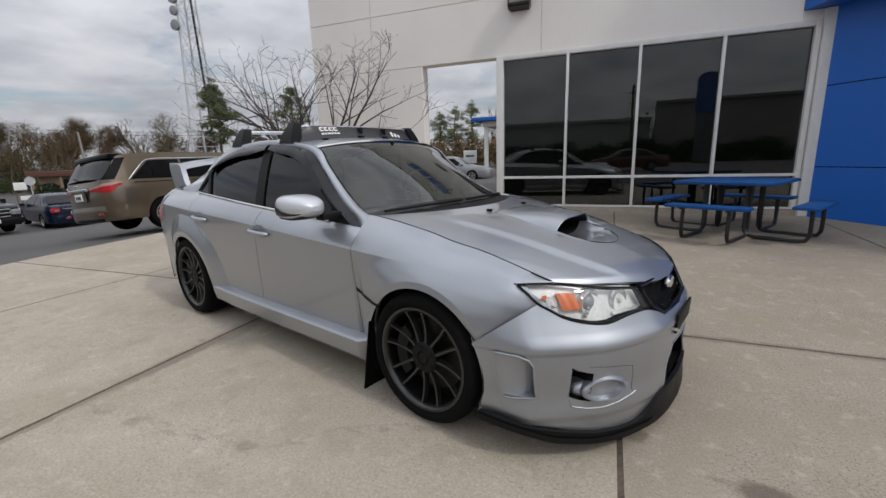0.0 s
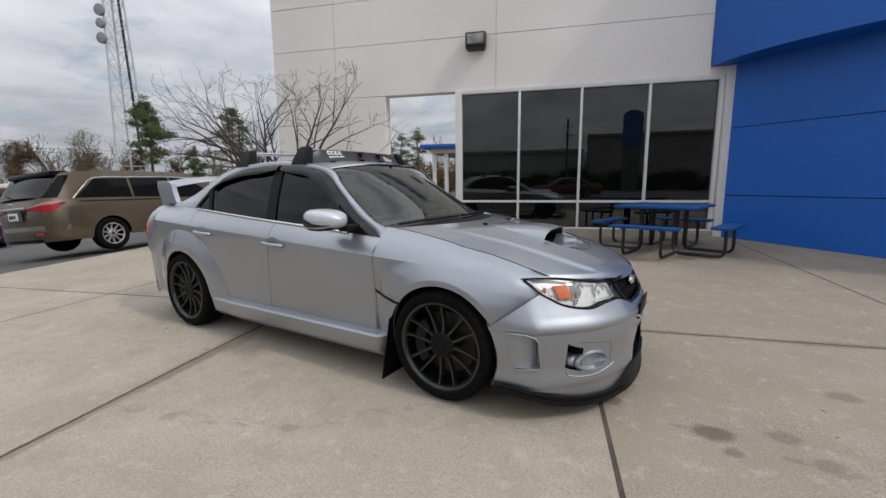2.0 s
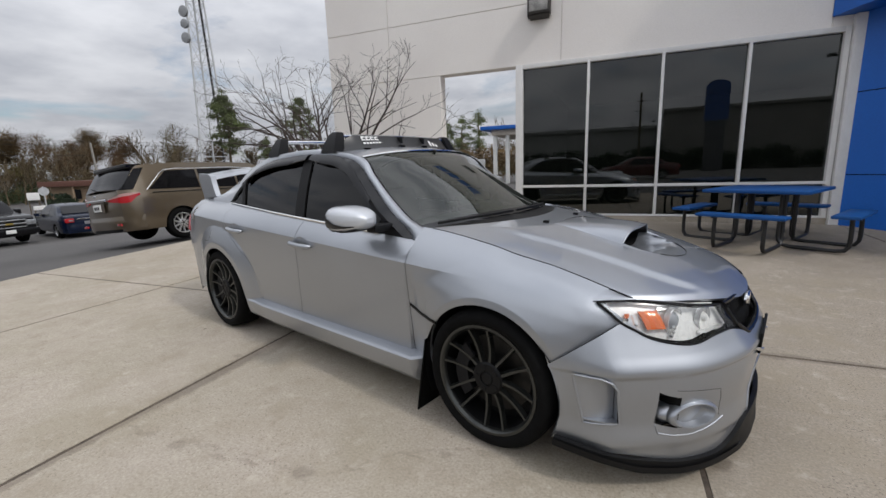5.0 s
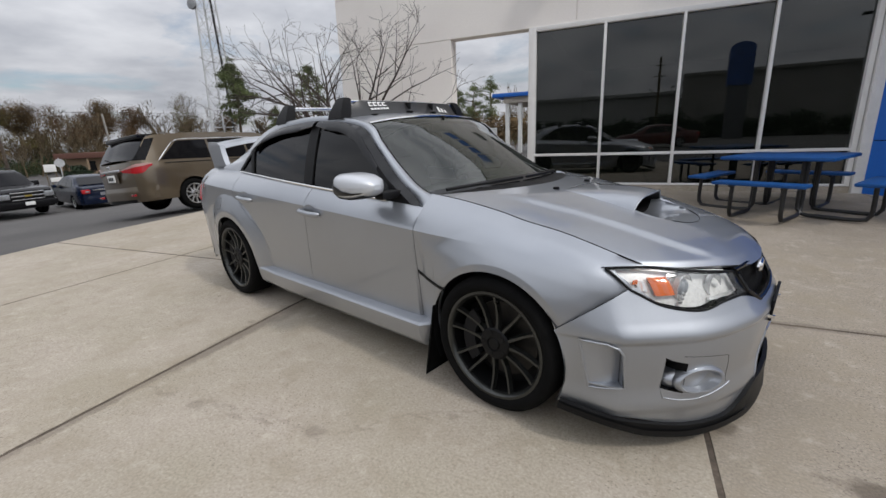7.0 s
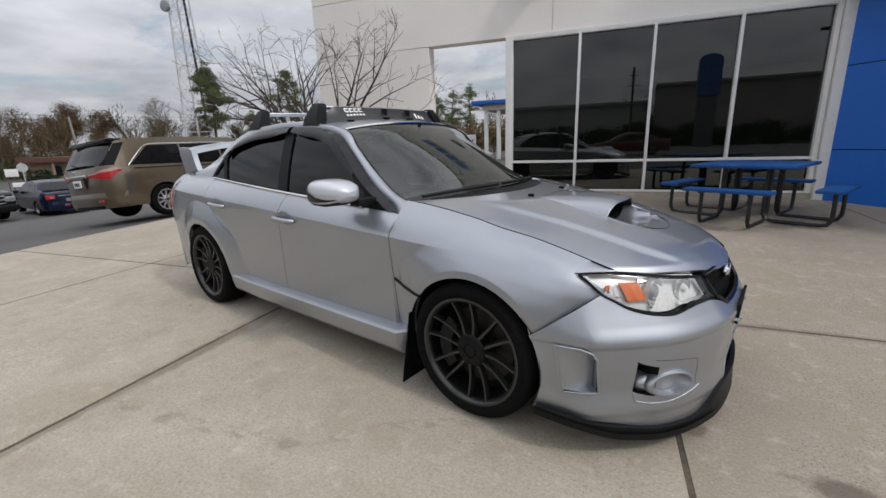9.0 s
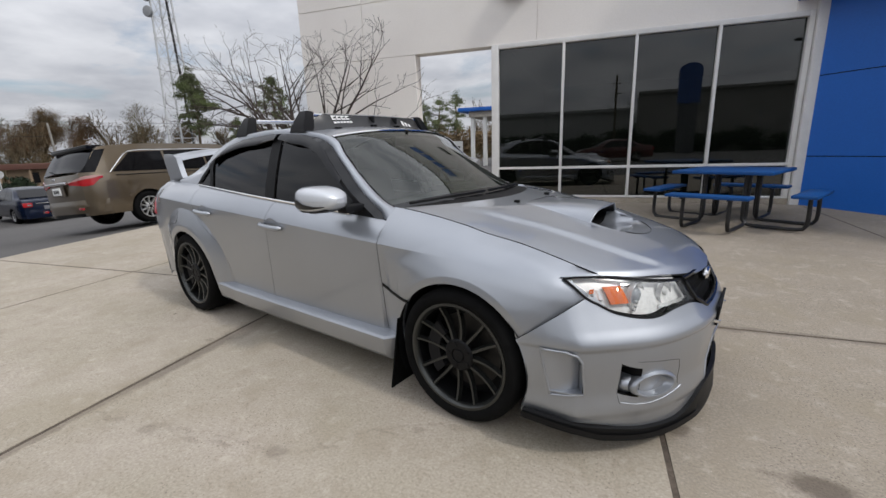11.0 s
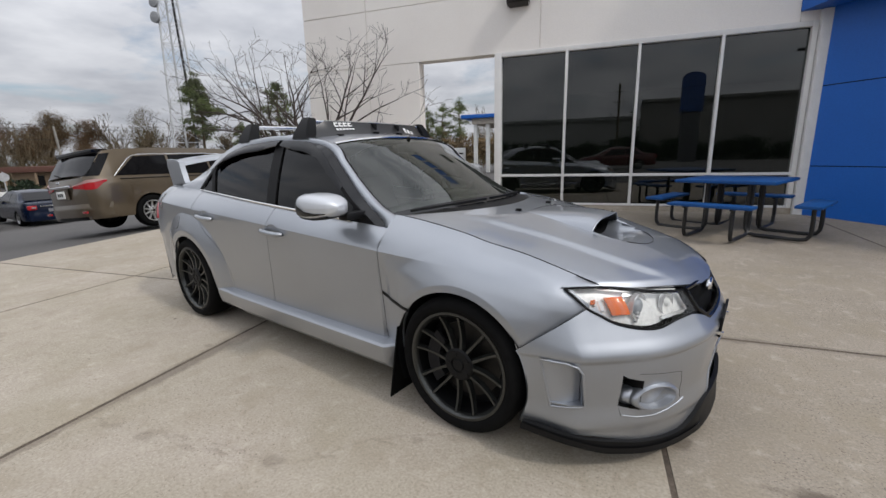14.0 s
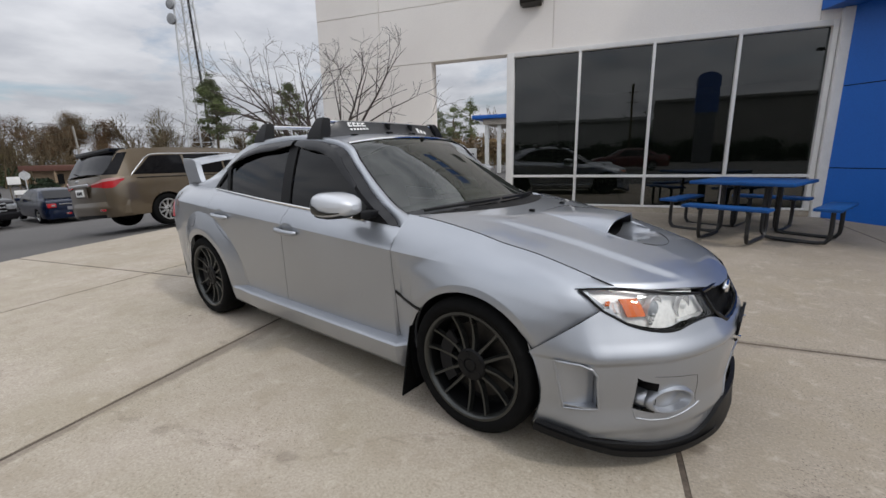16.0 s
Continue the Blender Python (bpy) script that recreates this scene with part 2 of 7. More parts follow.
    # hairline cracks: the nearest distance to each leg of a ragged line
    for (xa, ya), (xb, yb), wide_, k in CRACKS:
        d = Vector((xb - xa, yb - ya, 0))
        rel = N("ShaderNodeVectorMath")
        rel.operation = "ADD"
        rel.inputs[1].default_value = (-xa, -ya, 0)
        L(at.outputs[0], rel.inputs[0])
        along = N("ShaderNodeVectorMath")
        along.operation = "DOT_PRODUCT"
        along.inputs[1].default_value = d / d.length_squared
        L(rel.outputs[0], along.inputs[0])
        cl = N("ShaderNodeClamp")
        L(along.outputs["Value"], cl.inputs["Value"])
        foot = N("ShaderNodeVectorMath")
        foot.operation = "SCALE"
        foot.inputs[0].default_value = d
        L(cl.outputs[0], foot.inputs["Scale"])
        gap = N("ShaderNodeVectorMath")
        gap.operation = "DISTANCE"
        flat = N("ShaderNodeVectorMath")
        flat.operation = "MULTIPLY"
        flat.inputs[1].default_value = (1, 1, 0)
        L(rel.outputs[0], flat.inputs[0])
        L(flat.outputs[0], gap.inputs[0])
        L(foot.outputs[0], gap.inputs[1])
        mr = N("ShaderNodeMapRange")
        mr.inputs["From Min"].default_value, mr.inputs["From Max"].default_value, mr.inputs["To Max"].default_value = wide_, wide_ * 0.25, k
        L(gap.outputs["Value"], mr.inputs["Value"])
        mx = N("ShaderNodeMath")
        mx.operation = "MAXIMUM"
        L(total, mx.inputs[0])
        L(mr.outputs[0], mx.inputs[1])
        total = mx.outputs[0]
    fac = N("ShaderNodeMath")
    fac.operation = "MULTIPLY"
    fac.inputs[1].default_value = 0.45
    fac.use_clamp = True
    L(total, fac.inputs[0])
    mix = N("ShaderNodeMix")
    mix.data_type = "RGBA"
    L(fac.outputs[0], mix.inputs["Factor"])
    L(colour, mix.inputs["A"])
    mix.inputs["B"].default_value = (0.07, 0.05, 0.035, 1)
    L(mix.outputs["Result"], b.inputs["Base Color"])


CONCRETE = material("concrete", (0.392, 0.342, 0.283), 0.85, var=0.23, scale=1.5, fine=85, detail=10, bump=0.0010, tint=(0.338, 0.297, 0.229), spots=(75, 0.20, (0.22, 0.185, 0.145)), rand=0.04)
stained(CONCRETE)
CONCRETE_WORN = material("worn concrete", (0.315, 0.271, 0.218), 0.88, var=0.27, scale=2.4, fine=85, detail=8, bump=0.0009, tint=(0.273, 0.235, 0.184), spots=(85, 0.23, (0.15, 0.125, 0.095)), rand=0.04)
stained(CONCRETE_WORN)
JOINT = material("joint dirt", (0.12, 0.093, 0.07), 0.95, var=0.3, fine=60)
ASPHALT = material("asphalt", (0.094, 0.088, 0.084), 0.9, var=0.2, scale=0.35, fine=60, bump=0.004)
STUCCO = material("stucco", (0.86, 0.825, 0.78), 0.8, var=0.05, scale=0.5, fine=70, bump=0.0012, tint=(0.79, 0.75, 0.71))
ALU = material("painted aluminium", (0.74, 0.73, 0.71), 0.45, var=0.05)
BLUE_WALL = material("blue cladding", (0.003, 0.112, 0.48), 0.5, var=0.06, scale=0.7, fine=40)
BLUE_PLASTIC = material("blue coated steel", (0.005, 0.066, 0.235), 0.5, spec=0.3, var=0.1, bump=0.0006, fine=160)
BLACK_STEEL = material("black painted steel", (0.012, 0.012, 0.013), 0.45, var=0.2)
RUBBER = material("rubber", (0.0065, 0.0065, 0.0065), 0.85, var=0.25, fine=40, spec=0.1)
BLACK_TRIM = material("black trim", (0.006, 0.006, 0.0065), 0.5, var=0.2, fine=200, spec=0.2)
GLOSS_BLACK = material("gloss black", (0.005, 0.005, 0.006), 0.12, var=0.1, spec=0.35)
SILVER = material("silver paint", (0.362, 0.381, 0.412), 0.42, metal=0.84, var=0.045, scale=2, fine=420, coat=1.0, coat_rough=0.03, coat_ior=1.5)
CHROME = material("chrome", (0.8, 0.8, 0.8), 0.12, metal=1.0, var=0.04)
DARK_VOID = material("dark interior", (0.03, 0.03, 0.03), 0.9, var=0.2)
SIDE_GLASS = glass("tinted glass", (0.02, 0.02, 0.024), 1.42)
# windscreen and shop panes carry a painted haze that lifts their darks
SCREEN_GLASS = glass("windscreen glass", (0.30, 0.38, 0.30), 1.68, haze=(0.010, 0.012, 0.008))
SHOP_GLASS = glass("shop window glass", (0.20, 0.23, 0.20), 1.80, haze=(0.0025, 0.0033, 0.0024))
LIGHT_GLASS = glass("lamp cover glass", (0.92, 0.93, 0.93), 1.45)
RED_LENS = material("red lens", (0.42, 0.012, 0.018), 0.15, var=0.12, coat=0.8)
AMBER = material("amber lens", (0.75, 0.16, 0.02), 0.2, var=0.1, coat=0.6)
WHITE = material("white paint", (0.78, 0.78, 0.76), 0.5, var=0.05)


# ---- mesh helpers ----
def finish(name, bm, mat, parent=None, label="", smooth=35, away=None):
    me = bpy.data.meshes.new(name)
    if isinstance(bm, tuple):
        me.from_pydata(bm[0], [], bm[1])
    else:
        bmesh.ops.recalc_face_normals(bm, faces=bm.faces)
        if away is not None:
            bm.normal_update()
            if sum((f.calc_center_median() - Vector(away)).dot(f.normal) * f.calc_area() for f in bm.faces) < 0:
                bmesh.ops.reverse_faces(bm, faces=bm.faces)
        bm.to_mesh(me)
        bm.free()
    me.materials.append(mat)
    if smooth:
        me.shade_smooth()
        me.set_sharp_from_angle(angle=radians(smooth))
    ob = new(name, me)
    if parent:
        ob.parent = parent
    if label:
        tagged(ob, label)
    return ob


def part(name, bm, mat, parent, label="", smooth=35, away=None):
    return finish(name, bm, mat, parent, label, smooth, away)


def thing(name, m, label, category, group=""):
    ob = new(name)
    ob.empty_display_size = 0.1
    ob.matrix_world = m
    return tagged(ob, label, category, group)


def structure(name, bm, mat, label="", category="", smooth=35):
    return tagged(finish(name, bm, mat, None, "", smooth), label, category or name.split("_")[0], kind="structure")


def box(bm, lo, hi, bevel=0.0, m=None):
    r = bmesh.ops.create_cube(bm, size=1.0)
    c = [(a + b) / 2 for a, b in zip(lo, hi)]
    d = [b - a for a, b in zip(lo, hi)]
    for v in r["verts"]:
        v.co = Vector((c[k] + d[k] * v.co[k] for k in range(3)))
    vs = r["verts"]
    if bevel:
        es = list({e for v in vs for e in v.link_edges})
        g = bmesh.ops.bevel(bm, geom=es, offset=bevel, segments=2, affect="EDGES", profile=0.6)
        vs = list({v for f in g["faces"] for v in f.verts} | {v for v in vs if v.is_valid})
    if m is not None:
        bmesh.ops.transform(bm, matrix=m, verts=vs)
    return bm


def boxed(lo, hi, bevel=0.0, m=None):
    return box(bmesh.new(), lo, hi, bevel, m)


def tube(bm, path, radius, n=8, caps=True):
    """A round bar along a path; radius may be a list."""
    path = [Vector(p) for p in path]
    rad = radius if isinstance(radius, (list, tuple)) else [radius] * len(path)
    rings = []
    up = None
    for i, p in enumerate(path):
        d = (path[min(i + 1, len(path) - 1)] - path[max(i - 1, 0)]).normalized()
        if up is None:
            up = d.orthogonal().normalized()
        up = (up - d * up.dot(d))
        up = up.normalized() if up.length > 1e-6 else d.orthogonal().normalized()
        side = d.cross(up)
        rings.append([bm.verts.new(p + rad[i] * (math.cos(2 * math.pi * k / n) * up + math.sin(2 * math.pi * k / n) * side)) for k in range(n)])
    for a, b in zip(rings, rings[1:]):
        for k in range(n):
            bm.faces.new((a[k], a[(k + 1) % n], b[(k + 1) % n], b[k]))
    if caps:
        bm.faces.new(rings[0][::-1])
        bm.faces.new(rings[-1])
    return bm


def lathe(profile, n=32, axis="y", closed=False, caps=True):
    """Turns a profile of (radius, place along the axis) round an axis."""
    bm = bmesh.new()
    rings = []
    for r, h in profile:
        ring = []
        for k in range(n):
            a = 2 * math.pi * k / n
            c, s = r * math.cos(a), r * math.sin(a)
            ring.append(bm.verts.new({"y": (c, h, s), "z": (c, s, h), "x": (h, c, s)}[axis]))
        rings.append(ring)
    pairs = list(zip(rings, rings[1:])) + ([(rings[-1], rings[0])] if closed else [])
    for a, b in pairs:
        for k in range(n):
            bm.faces.new((a[k], a[(k + 1) % n], b[(k + 1) % n], b[k]))
    if not closed and caps:
        for ring in (rings[0], rings[-1]):
            if (ring[0].co - ring[n // 2].co).length > 1e-5:
                bm.faces.new(ring)
    return bm


def sheet(rows, thick=0.0, bm=None):
    """A surface through a grid of points. thick: its edge turns back by that much."""
    bm = bm or bmesh.new()
    vs = [[bm.verts.new(p) for p in row] for row in rows]
    fs = []
    for a, b in zip(vs, vs[1:]):
        for k in range(len(a) - 1):
            quad = []
            for v in (a[k], a[k + 1], b[k + 1], b[k]):
                if all((v.co - q.co).length > 1e-6 for q in quad):
                    quad.append(v)
            if len(quad) > 2:
                fs.append(bm.faces.new(quad))
    if thick:
        bm.normal_update()
        rim = vs[0] + [r[-1] for r in vs[1:]] + vs[-1][-2::-1] + [r[0] for r in vs[-2:0:-1]]
        # the edge turns inwards: away from the side that the surface faces, seen from its core
        mean = sum((v.co for v in rim), Vector()) / len(rim)
        core = Vector((mean.x - 0.5 if 0.3 < mean.x < 1.2 else mean.x + 0.3 if -0.2 < mean.x < 0.35 else mean.x, 0 if abs(mean.y) < 1.2 else mean.y, mean.z - 0.3))
        turn = 1 if sum((f.calc_center_median() - core).dot(f.normal) for f in fs) > 0 else -1
        back = [bm.verts.new(v.co - v.normal * thick * turn) for v in rim]
        for k in range(len(rim)):
            j = (k + 1) % len(rim)
            if (rim[k].co - rim[j].co).length > 1e-6:
                bm.faces.new((rim[k], rim[j], back[j], back[k]))
    return bm


def lut(keys):
    """A smooth curve through (place, value) pairs."""
    xs, ys = [k[0] for k in keys], [k[1] for k in keys]
    if xs[0] > xs[-1]:
        xs, ys = xs[::-1], ys[::-1]
    n = len(xs)
    d = [(ys[i + 1] - ys[i]) / (xs[i + 1] - xs[i]) for i in range(n - 1)]
    s = [d[0]] + [0 if d[i - 1] * d[i] <= 0 else 2 * d[i - 1] * d[i] / (d[i - 1] + d[i]) for i in range(1, n - 1)] + [d[-1]]

    def f(x):
        if x <= xs[0]:
            return ys[0]
        if x >= xs[-1]:
            return ys[-1]
        i = max(k for k in range(n - 1) if xs[k] <= x)
        h = xs[i + 1] - xs[i]
        t = (x - xs[i]) / h
        return (ys[i] * (2 * t ** 3 - 3 * t ** 2 + 1) + s[i] * h * (t ** 3 - 2 * t ** 2 + t) + ys[i + 1] * (3 * t ** 2 - 2 * t ** 3) + s[i + 1] * h * (t ** 3 - t ** 2))
    return f


def curve3(pts, n):
    """n points evenly along a smooth curve through pts."""
    pts = [Vector(p) for p in pts]
    acc = [0.0]
    for a, b in zip(pts, pts[1:]):
        acc.append(acc[-1] + (b - a).length)
    out = []
    for k in range(n):
        s = acc[-1] * k / (n - 1)
        i = min(max(j for j in range(len(pts)) if acc[j] <= s + 1e-9), len(pts) - 2)
        t = (s - acc[i]) / (acc[i + 1] - acc[i])
        p0 = pts[i - 1] if i else 2 * pts[0] - pts[1]
        p3 = pts[i + 2] if i + 2 < len(pts) else 2 * pts[-1] - pts[-2]
        p1, p2 = pts[i], pts[i + 1]
        h = acc[i + 1] - acc[i]
        m1 = (p2 - p0) / (h + (p1 - p0).length) * h
        m2 = (p3 - p1) / (h + (p3 - p2).length) * h
        out.append(p1 * (2 * t ** 3 - 3 * t ** 2 + 1) + m1 * (t ** 3 - 2 * t ** 2 + t) + p2 * (3 * t ** 2 - 2 * t ** 3) + m2 * (t ** 3 - t ** 2))
    return out


def lerp(a, b, t):
    return a + (b - a) * t


def step(a, b, x):
    t = min(max((x - a) / (b - a), 0), 1)
    return t * t * (3 - 2 * t)


# ---- ground ----
def ground_z(x, y):
    """The lot falls away past the apron and rises a little to the building."""
    z = 0.17 * min(max((y - 3.6) / 4.9, 0), 1) if y < 8.5 else 0.17
    z *= step(-8, -4, x)
    if x < -3:
        z -= 0.012 * (min(-3 - x, 5))
    if x < -8:
        z -= 0.085 * min(-8 - x, 14) + 0.026 * min(max(-22 - x, 0), 48)
    return z


def slab_edge(y):
    return -7.95 - 0.24 * (y - 3.3)


def build_ground():
    xs = [-2500, -600, -150, -70, -45, -30, -22, -18, -14, -11, -9.5, -8, -6.5, -5, -4, -3, -1, 2, 6, 12, 30, 120, 600, 2500]
    ys = [-2500, -500, -100, -30, -10, -4, 0, 3.6, 5, 6, 7, 8.5, 10, 14, 30, 70, 200, 700, 2500]
    rows = [[(x, y, ground_z(x, y) - 0.035) for x in xs] for y in ys]
    structure("ground", sheet(rows), ASPHALT, "worn grey asphalt of the car park and road", "ground", smooth=0)
    pave = tagged(new("pavement"), "light beige concrete apron in large jointed slabs", "pavement", kind="structure")
    xl = [None, -5.06, -2.50, 0.27, 3.17, 5.9, 9.0]
    yl = [-1.0, 3.1, 8.46]
    tilt = 0.018
    for a, b in zip(xl, xl[1:]):
        for c, d in zip(yl, yl[1:]):
            g = 0.0125
            nx, ny = 8, 12
            rows = []
            for j in range(ny + 1):
                row = []
                for i in range(nx + 1):
                    y = lerp(c + g, d - g, j / ny)
                    x0 = slab_edge(y) if a is None else a + g
                    x = lerp(x0, b - g, i / nx)
                    yy = y - tilt * (x + 2)
                    row.append((x, yy, ground_z(x, yy)))
                rows.append(row)
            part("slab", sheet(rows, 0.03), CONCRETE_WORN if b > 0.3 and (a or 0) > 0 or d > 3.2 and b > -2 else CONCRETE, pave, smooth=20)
    for x in xl[1:-1]:
        part("joint_filler", sheet([[(x + o, y - tilt * (x + 2), ground_z(x, y - tilt * (x + 2)) - 0.0025) for y in [lerp(-1, 8.46, k / 40) for k in range(41)]] for o in (-0.02, 0.02)]), JOINT, pave, "dirty joint between slabs")
    for y in yl[1:-1]:
        part("joint_filler", sheet([[(x, y - tilt * (x + 2) + o, ground_z(x, y - tilt * (x + 2)) - 0.003) for x in [lerp(slab_edge(y) + 0.02, 9.0, k / 40) for k in range(41)]] for o in (-0.02, 0.02)]), JOINT, pave, "dirty joint between slabs")


build_ground()


# ---- building ----
FACE = 8.44          # front of the wall
GLASS_Y = 8.50
WIN_X = [-1.852, -0.645, 0.562, 1.798, 2.95]


def wall_panels():
    """The tilt-up wall: a screen wall with an opening through it, and the wall over the shop windows, in panels with recessed joints."""
    wall = tagged(new("wall_front"), "pale grey-beige rendered wall with recessed panel joints", "wall", kind="structure")
    g = 0.012
    zs = [3.10, 4.17, 5.08, 6.0, 7.0, 8.0, 9.0]
    xs = [-6.27, -4.72, -1.15, 2.78]
    for z0, z1 in zip(zs, zs[1:]):
        for x0, x1 in zip(xs, xs[1:]):
            part("panel", boxed((x0 + g * 0.5, FACE, z0 + g), (x1 - g * 0.5, FACE + 0.28, z1), 0.006), STUCCO, wall, smooth=0)
    for x0, x1 in ((-6.27, -4.72), (-4.72, -3.56)):
        part("panel", boxed((x0 + g * 0.5, FACE, -0.2), (x1 - g * 0.5, FACE + 0.28, 3.10), 0.006), STUCCO, wall, smooth=0)
    part("panel", boxed((2.79, FACE, 3.125), (3.14, FACE + 0.28, 9.0), 0.006), STUCCO, wall, smooth=0)
    part("core", boxed((-6.25, FACE + 0.02, 3.12), (2.9, FACE + 0.26, 8.95)), STUCCO, wall)
    part("core", boxed((-6.25, FACE + 0.02, -0.2), (-3.58, FACE + 0.26, 3.12)), STUCCO, wall)
    part("core", boxed((2.9, FACE + 0.02, 3.3), (9.5, FACE + 0.26, 8.95)), STUCCO, wall)
    # dark strip added out of view, for the dark line mirrored in the windscreen
    part("top_strip", boxed((-6.32, FACE - 0.05, 9.003), (9.55, FACE + 0.33, 9.12), 0.01), material("dark wall top strip", (0.06, 0.06, 0.062), 0.5), wall, "dark strip along the top")
    structure("wall_left_return", boxed((-1.98, FACE + 0.28, -0.2), (-1.90, 17.0, 6.8)), STUCCO, "pale rendered side wall of the showroom", "wall")
    structure("wall_back", boxed((-1.9, 16.9, -0.2), (12.0, 17.1, 6.8)), STUCCO, "plain back wall of the showroom", "wall")
    structure("wall_right_return", boxed((11.9, FACE + 0.3, -0.2), (12.0, 17.0, 6.8)), STUCCO, "plain far side wall of the showroom", "wall")
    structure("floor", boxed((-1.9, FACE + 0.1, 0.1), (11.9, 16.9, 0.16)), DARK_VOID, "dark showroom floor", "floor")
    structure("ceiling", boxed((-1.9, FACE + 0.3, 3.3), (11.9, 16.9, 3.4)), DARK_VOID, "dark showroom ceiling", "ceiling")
    structure("roof", boxed((-1.98, FACE + 0.28, 6.6), (12.0, 17.1, 6.8)), STUCCO, "flat roof of the showroom", "roof")
    structure("kerb_sill", boxed((-2.0, FACE - 0.02, 0.0), (3.1, FACE + 0.2, 0.255), 0.01), CONCRETE, "concrete foundation strip under the shop windows", "sill")


def shop_window():
    w = tagged(new("window_1"), "storefront window with four dark panes in pale metal frames", "window", kind="structure")
    f = 0.036
    top, mid, low = 3.04, 0.80, 0.26
    y0, y1 = FACE - 0.03, FACE + 0.10
    part("frame", boxed((-1.99, y0, low), (WIN_X[0], y1, 3.12), 0.005), ALU, w)
    for x in WIN_X[1:4]:
        part("mullion", boxed((x - f, y0, low), (x + f * 0.3, y1, top + 0.02), 0.005), ALU, w)
    part("frame", boxed((WIN_X[4], y0, low), (WIN_X[4] + 0.07, y1, 3.12), 0.005), ALU, w)
    part("frame", boxed((WIN_X[0], y0 + 0.002, top), (WIN_X[4], y1, 3.12), 0.005), ALU, w)
    part("transom", boxed((WIN_X[0], y0 + 0.004, mid), (WIN_X[4], y1 - 0.01, mid + 0.045), 0.005), ALU, w)
    part("sill", boxed((WIN_X[0], y0 + 0.004, low), (WIN_X[4], y1, low + 0.03), 0.005), ALU, w)
    for a, b in zip(WIN_X, WIN_X[1:]):
        for z0, z1 in ((low + 0.03, mid), (mid + 0.045, top)):
            bm = boxed((a + 0.002, GLASS_Y - 0.004, z0), (b - 0.038 if b != WIN_X[4] else b, GLASS_Y + 0.004, z1))
            part("pane", bm, SHOP_GLASS, w, smooth=0)


def trim_post():
    structure("trim_post", boxed((3.03, FACE - 0.10, 0.1), (3.16, FACE + 0.05, 3.26), 0.006), ALU, "pale metal corner post beside the shop windows", "trim")


def blue_entrance():
    """The blue entrance: an angled clad wall in three courses under a curved fascia that stands proud."""
    e = tagged(new("wall_blue"), "bright blue clad entrance wall under a curved fascia", "wall", kind="structure")
    base = curve3([(3.14, 8.36, 0), (3.75, 7.63, 0), (4.42, 6.86, 0), (5.2, 5.95, 0), (6.1, 4.9, 0)], 28)
    courses = [(0.0, 0.94), (0.955, 2.15), (2.165, 3.45)]
    for z0, z1 in courses:
        rows = [[(p.x, p.y, z) for p in base] for z in (z0, z1)]
        part("panel", sheet(rows, 0.02), BLUE_WALL, e)
    inner = [[(p.x + 0.02, p.y + 0.03, z) for p in base] for z in (0, 3.45)]
    part("core", sheet(inner), GLOSS_BLACK, e)
    edge = base[-1]
    part("return", sheet([[(edge.x, edge.y, z), (edge.x + 0.35, edge.y + 0.45, z)] for z in (0, 3.45)]), BLUE_WALL, e)
    fas = curve3([(2.77, 8.42, 0), (3.02, 7.8, 0), (3.42, 7.2, 0), (4.15, 6.48, 0), (5.2, 5.9, 0), (6.6, 5.5, 0), (8.2, 5.4, 0)], 40)
    rows = [[(p.x, p.y, z) for p in fas] for z in (3.27, 4.2, 5.4, 6.9)]
    part("fascia", sheet(rows), BLUE_WALL, e)
    soff = [[(p.x, p.y, 3.27) for p in fas], [(p.x + 0.3 + 0.3 * k / 39, p.y + 0.6 + 2.0 * k / 39, 3.27) for k, p in enumerate(fas)]]
    part("soffit", sheet(soff), BLUE_WALL, e)
    part("top", sheet([[(p.x, p.y, 6.9) for p in fas], [(p.x + 0.8, 8.9, 6.9) for p in fas]]), BLUE_WALL, e)
    d = tagged(new("door_1"), "dark glazed entrance behind the blue wall", "door", kind="structure")
    part("pane", boxed((4.6, 7.5, 0.4), (9.4, 7.52, 3.3)), SHOP_GLASS, d)
    part("frame", boxed((4.55, 7.46, 0.25), (9.4, 7.56, 0.4)), ALU, d)
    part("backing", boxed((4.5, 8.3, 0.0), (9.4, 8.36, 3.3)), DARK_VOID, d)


def wall_lamp():
    t = thing("wall_lamp", pose(-1.54, FACE, 4.04), "bronze wall-pack floodlight on the rendered wall", "lamp")
    bm = sheet([[(-0.2, -0.02, 0.17), (0.2, -0.02, 0.17)], [(-0.2, -0.20, 0.14), (0.2, -0.20, 0.14)], [(-0.2, -0.17, -0.13), (0.2, -0.17, -0.13)], [(-0.17, -0.02, -0.17), (0.17, -0.02, -0.17)]])
    for s in (-1, 1):
        bm.faces.new([bm.verts.new((s * 0.2, y, z)) for y, z in ((-0.02, 0.17), (-0.20, 0.14), (-0.17, -0.13), (-0.02, -0.17))])
    part("housing", bm, material("bronze metal", (0.05, 0.045, 0.04), 0.5, metal=0.4), t)
    part("rim", boxed((-0.195, -0.215, -0.12), (0.195, -0.165, 0.135), 0.012, pose(0, 0, 0, -4)), material("bronze metal", (0.05, 0.045, 0.04)), t)
    part("lens", boxed((-0.165, -0.222, -0.09), (0.165, -0.205, 0.10), 0.004, pose(0, 0, 0, -4)), material("ribbed lamp glass", (0.35, 0.34, 0.32), 0.25, var=0.3, fine=120, bump=0.002), t, "ribbed glass lens")


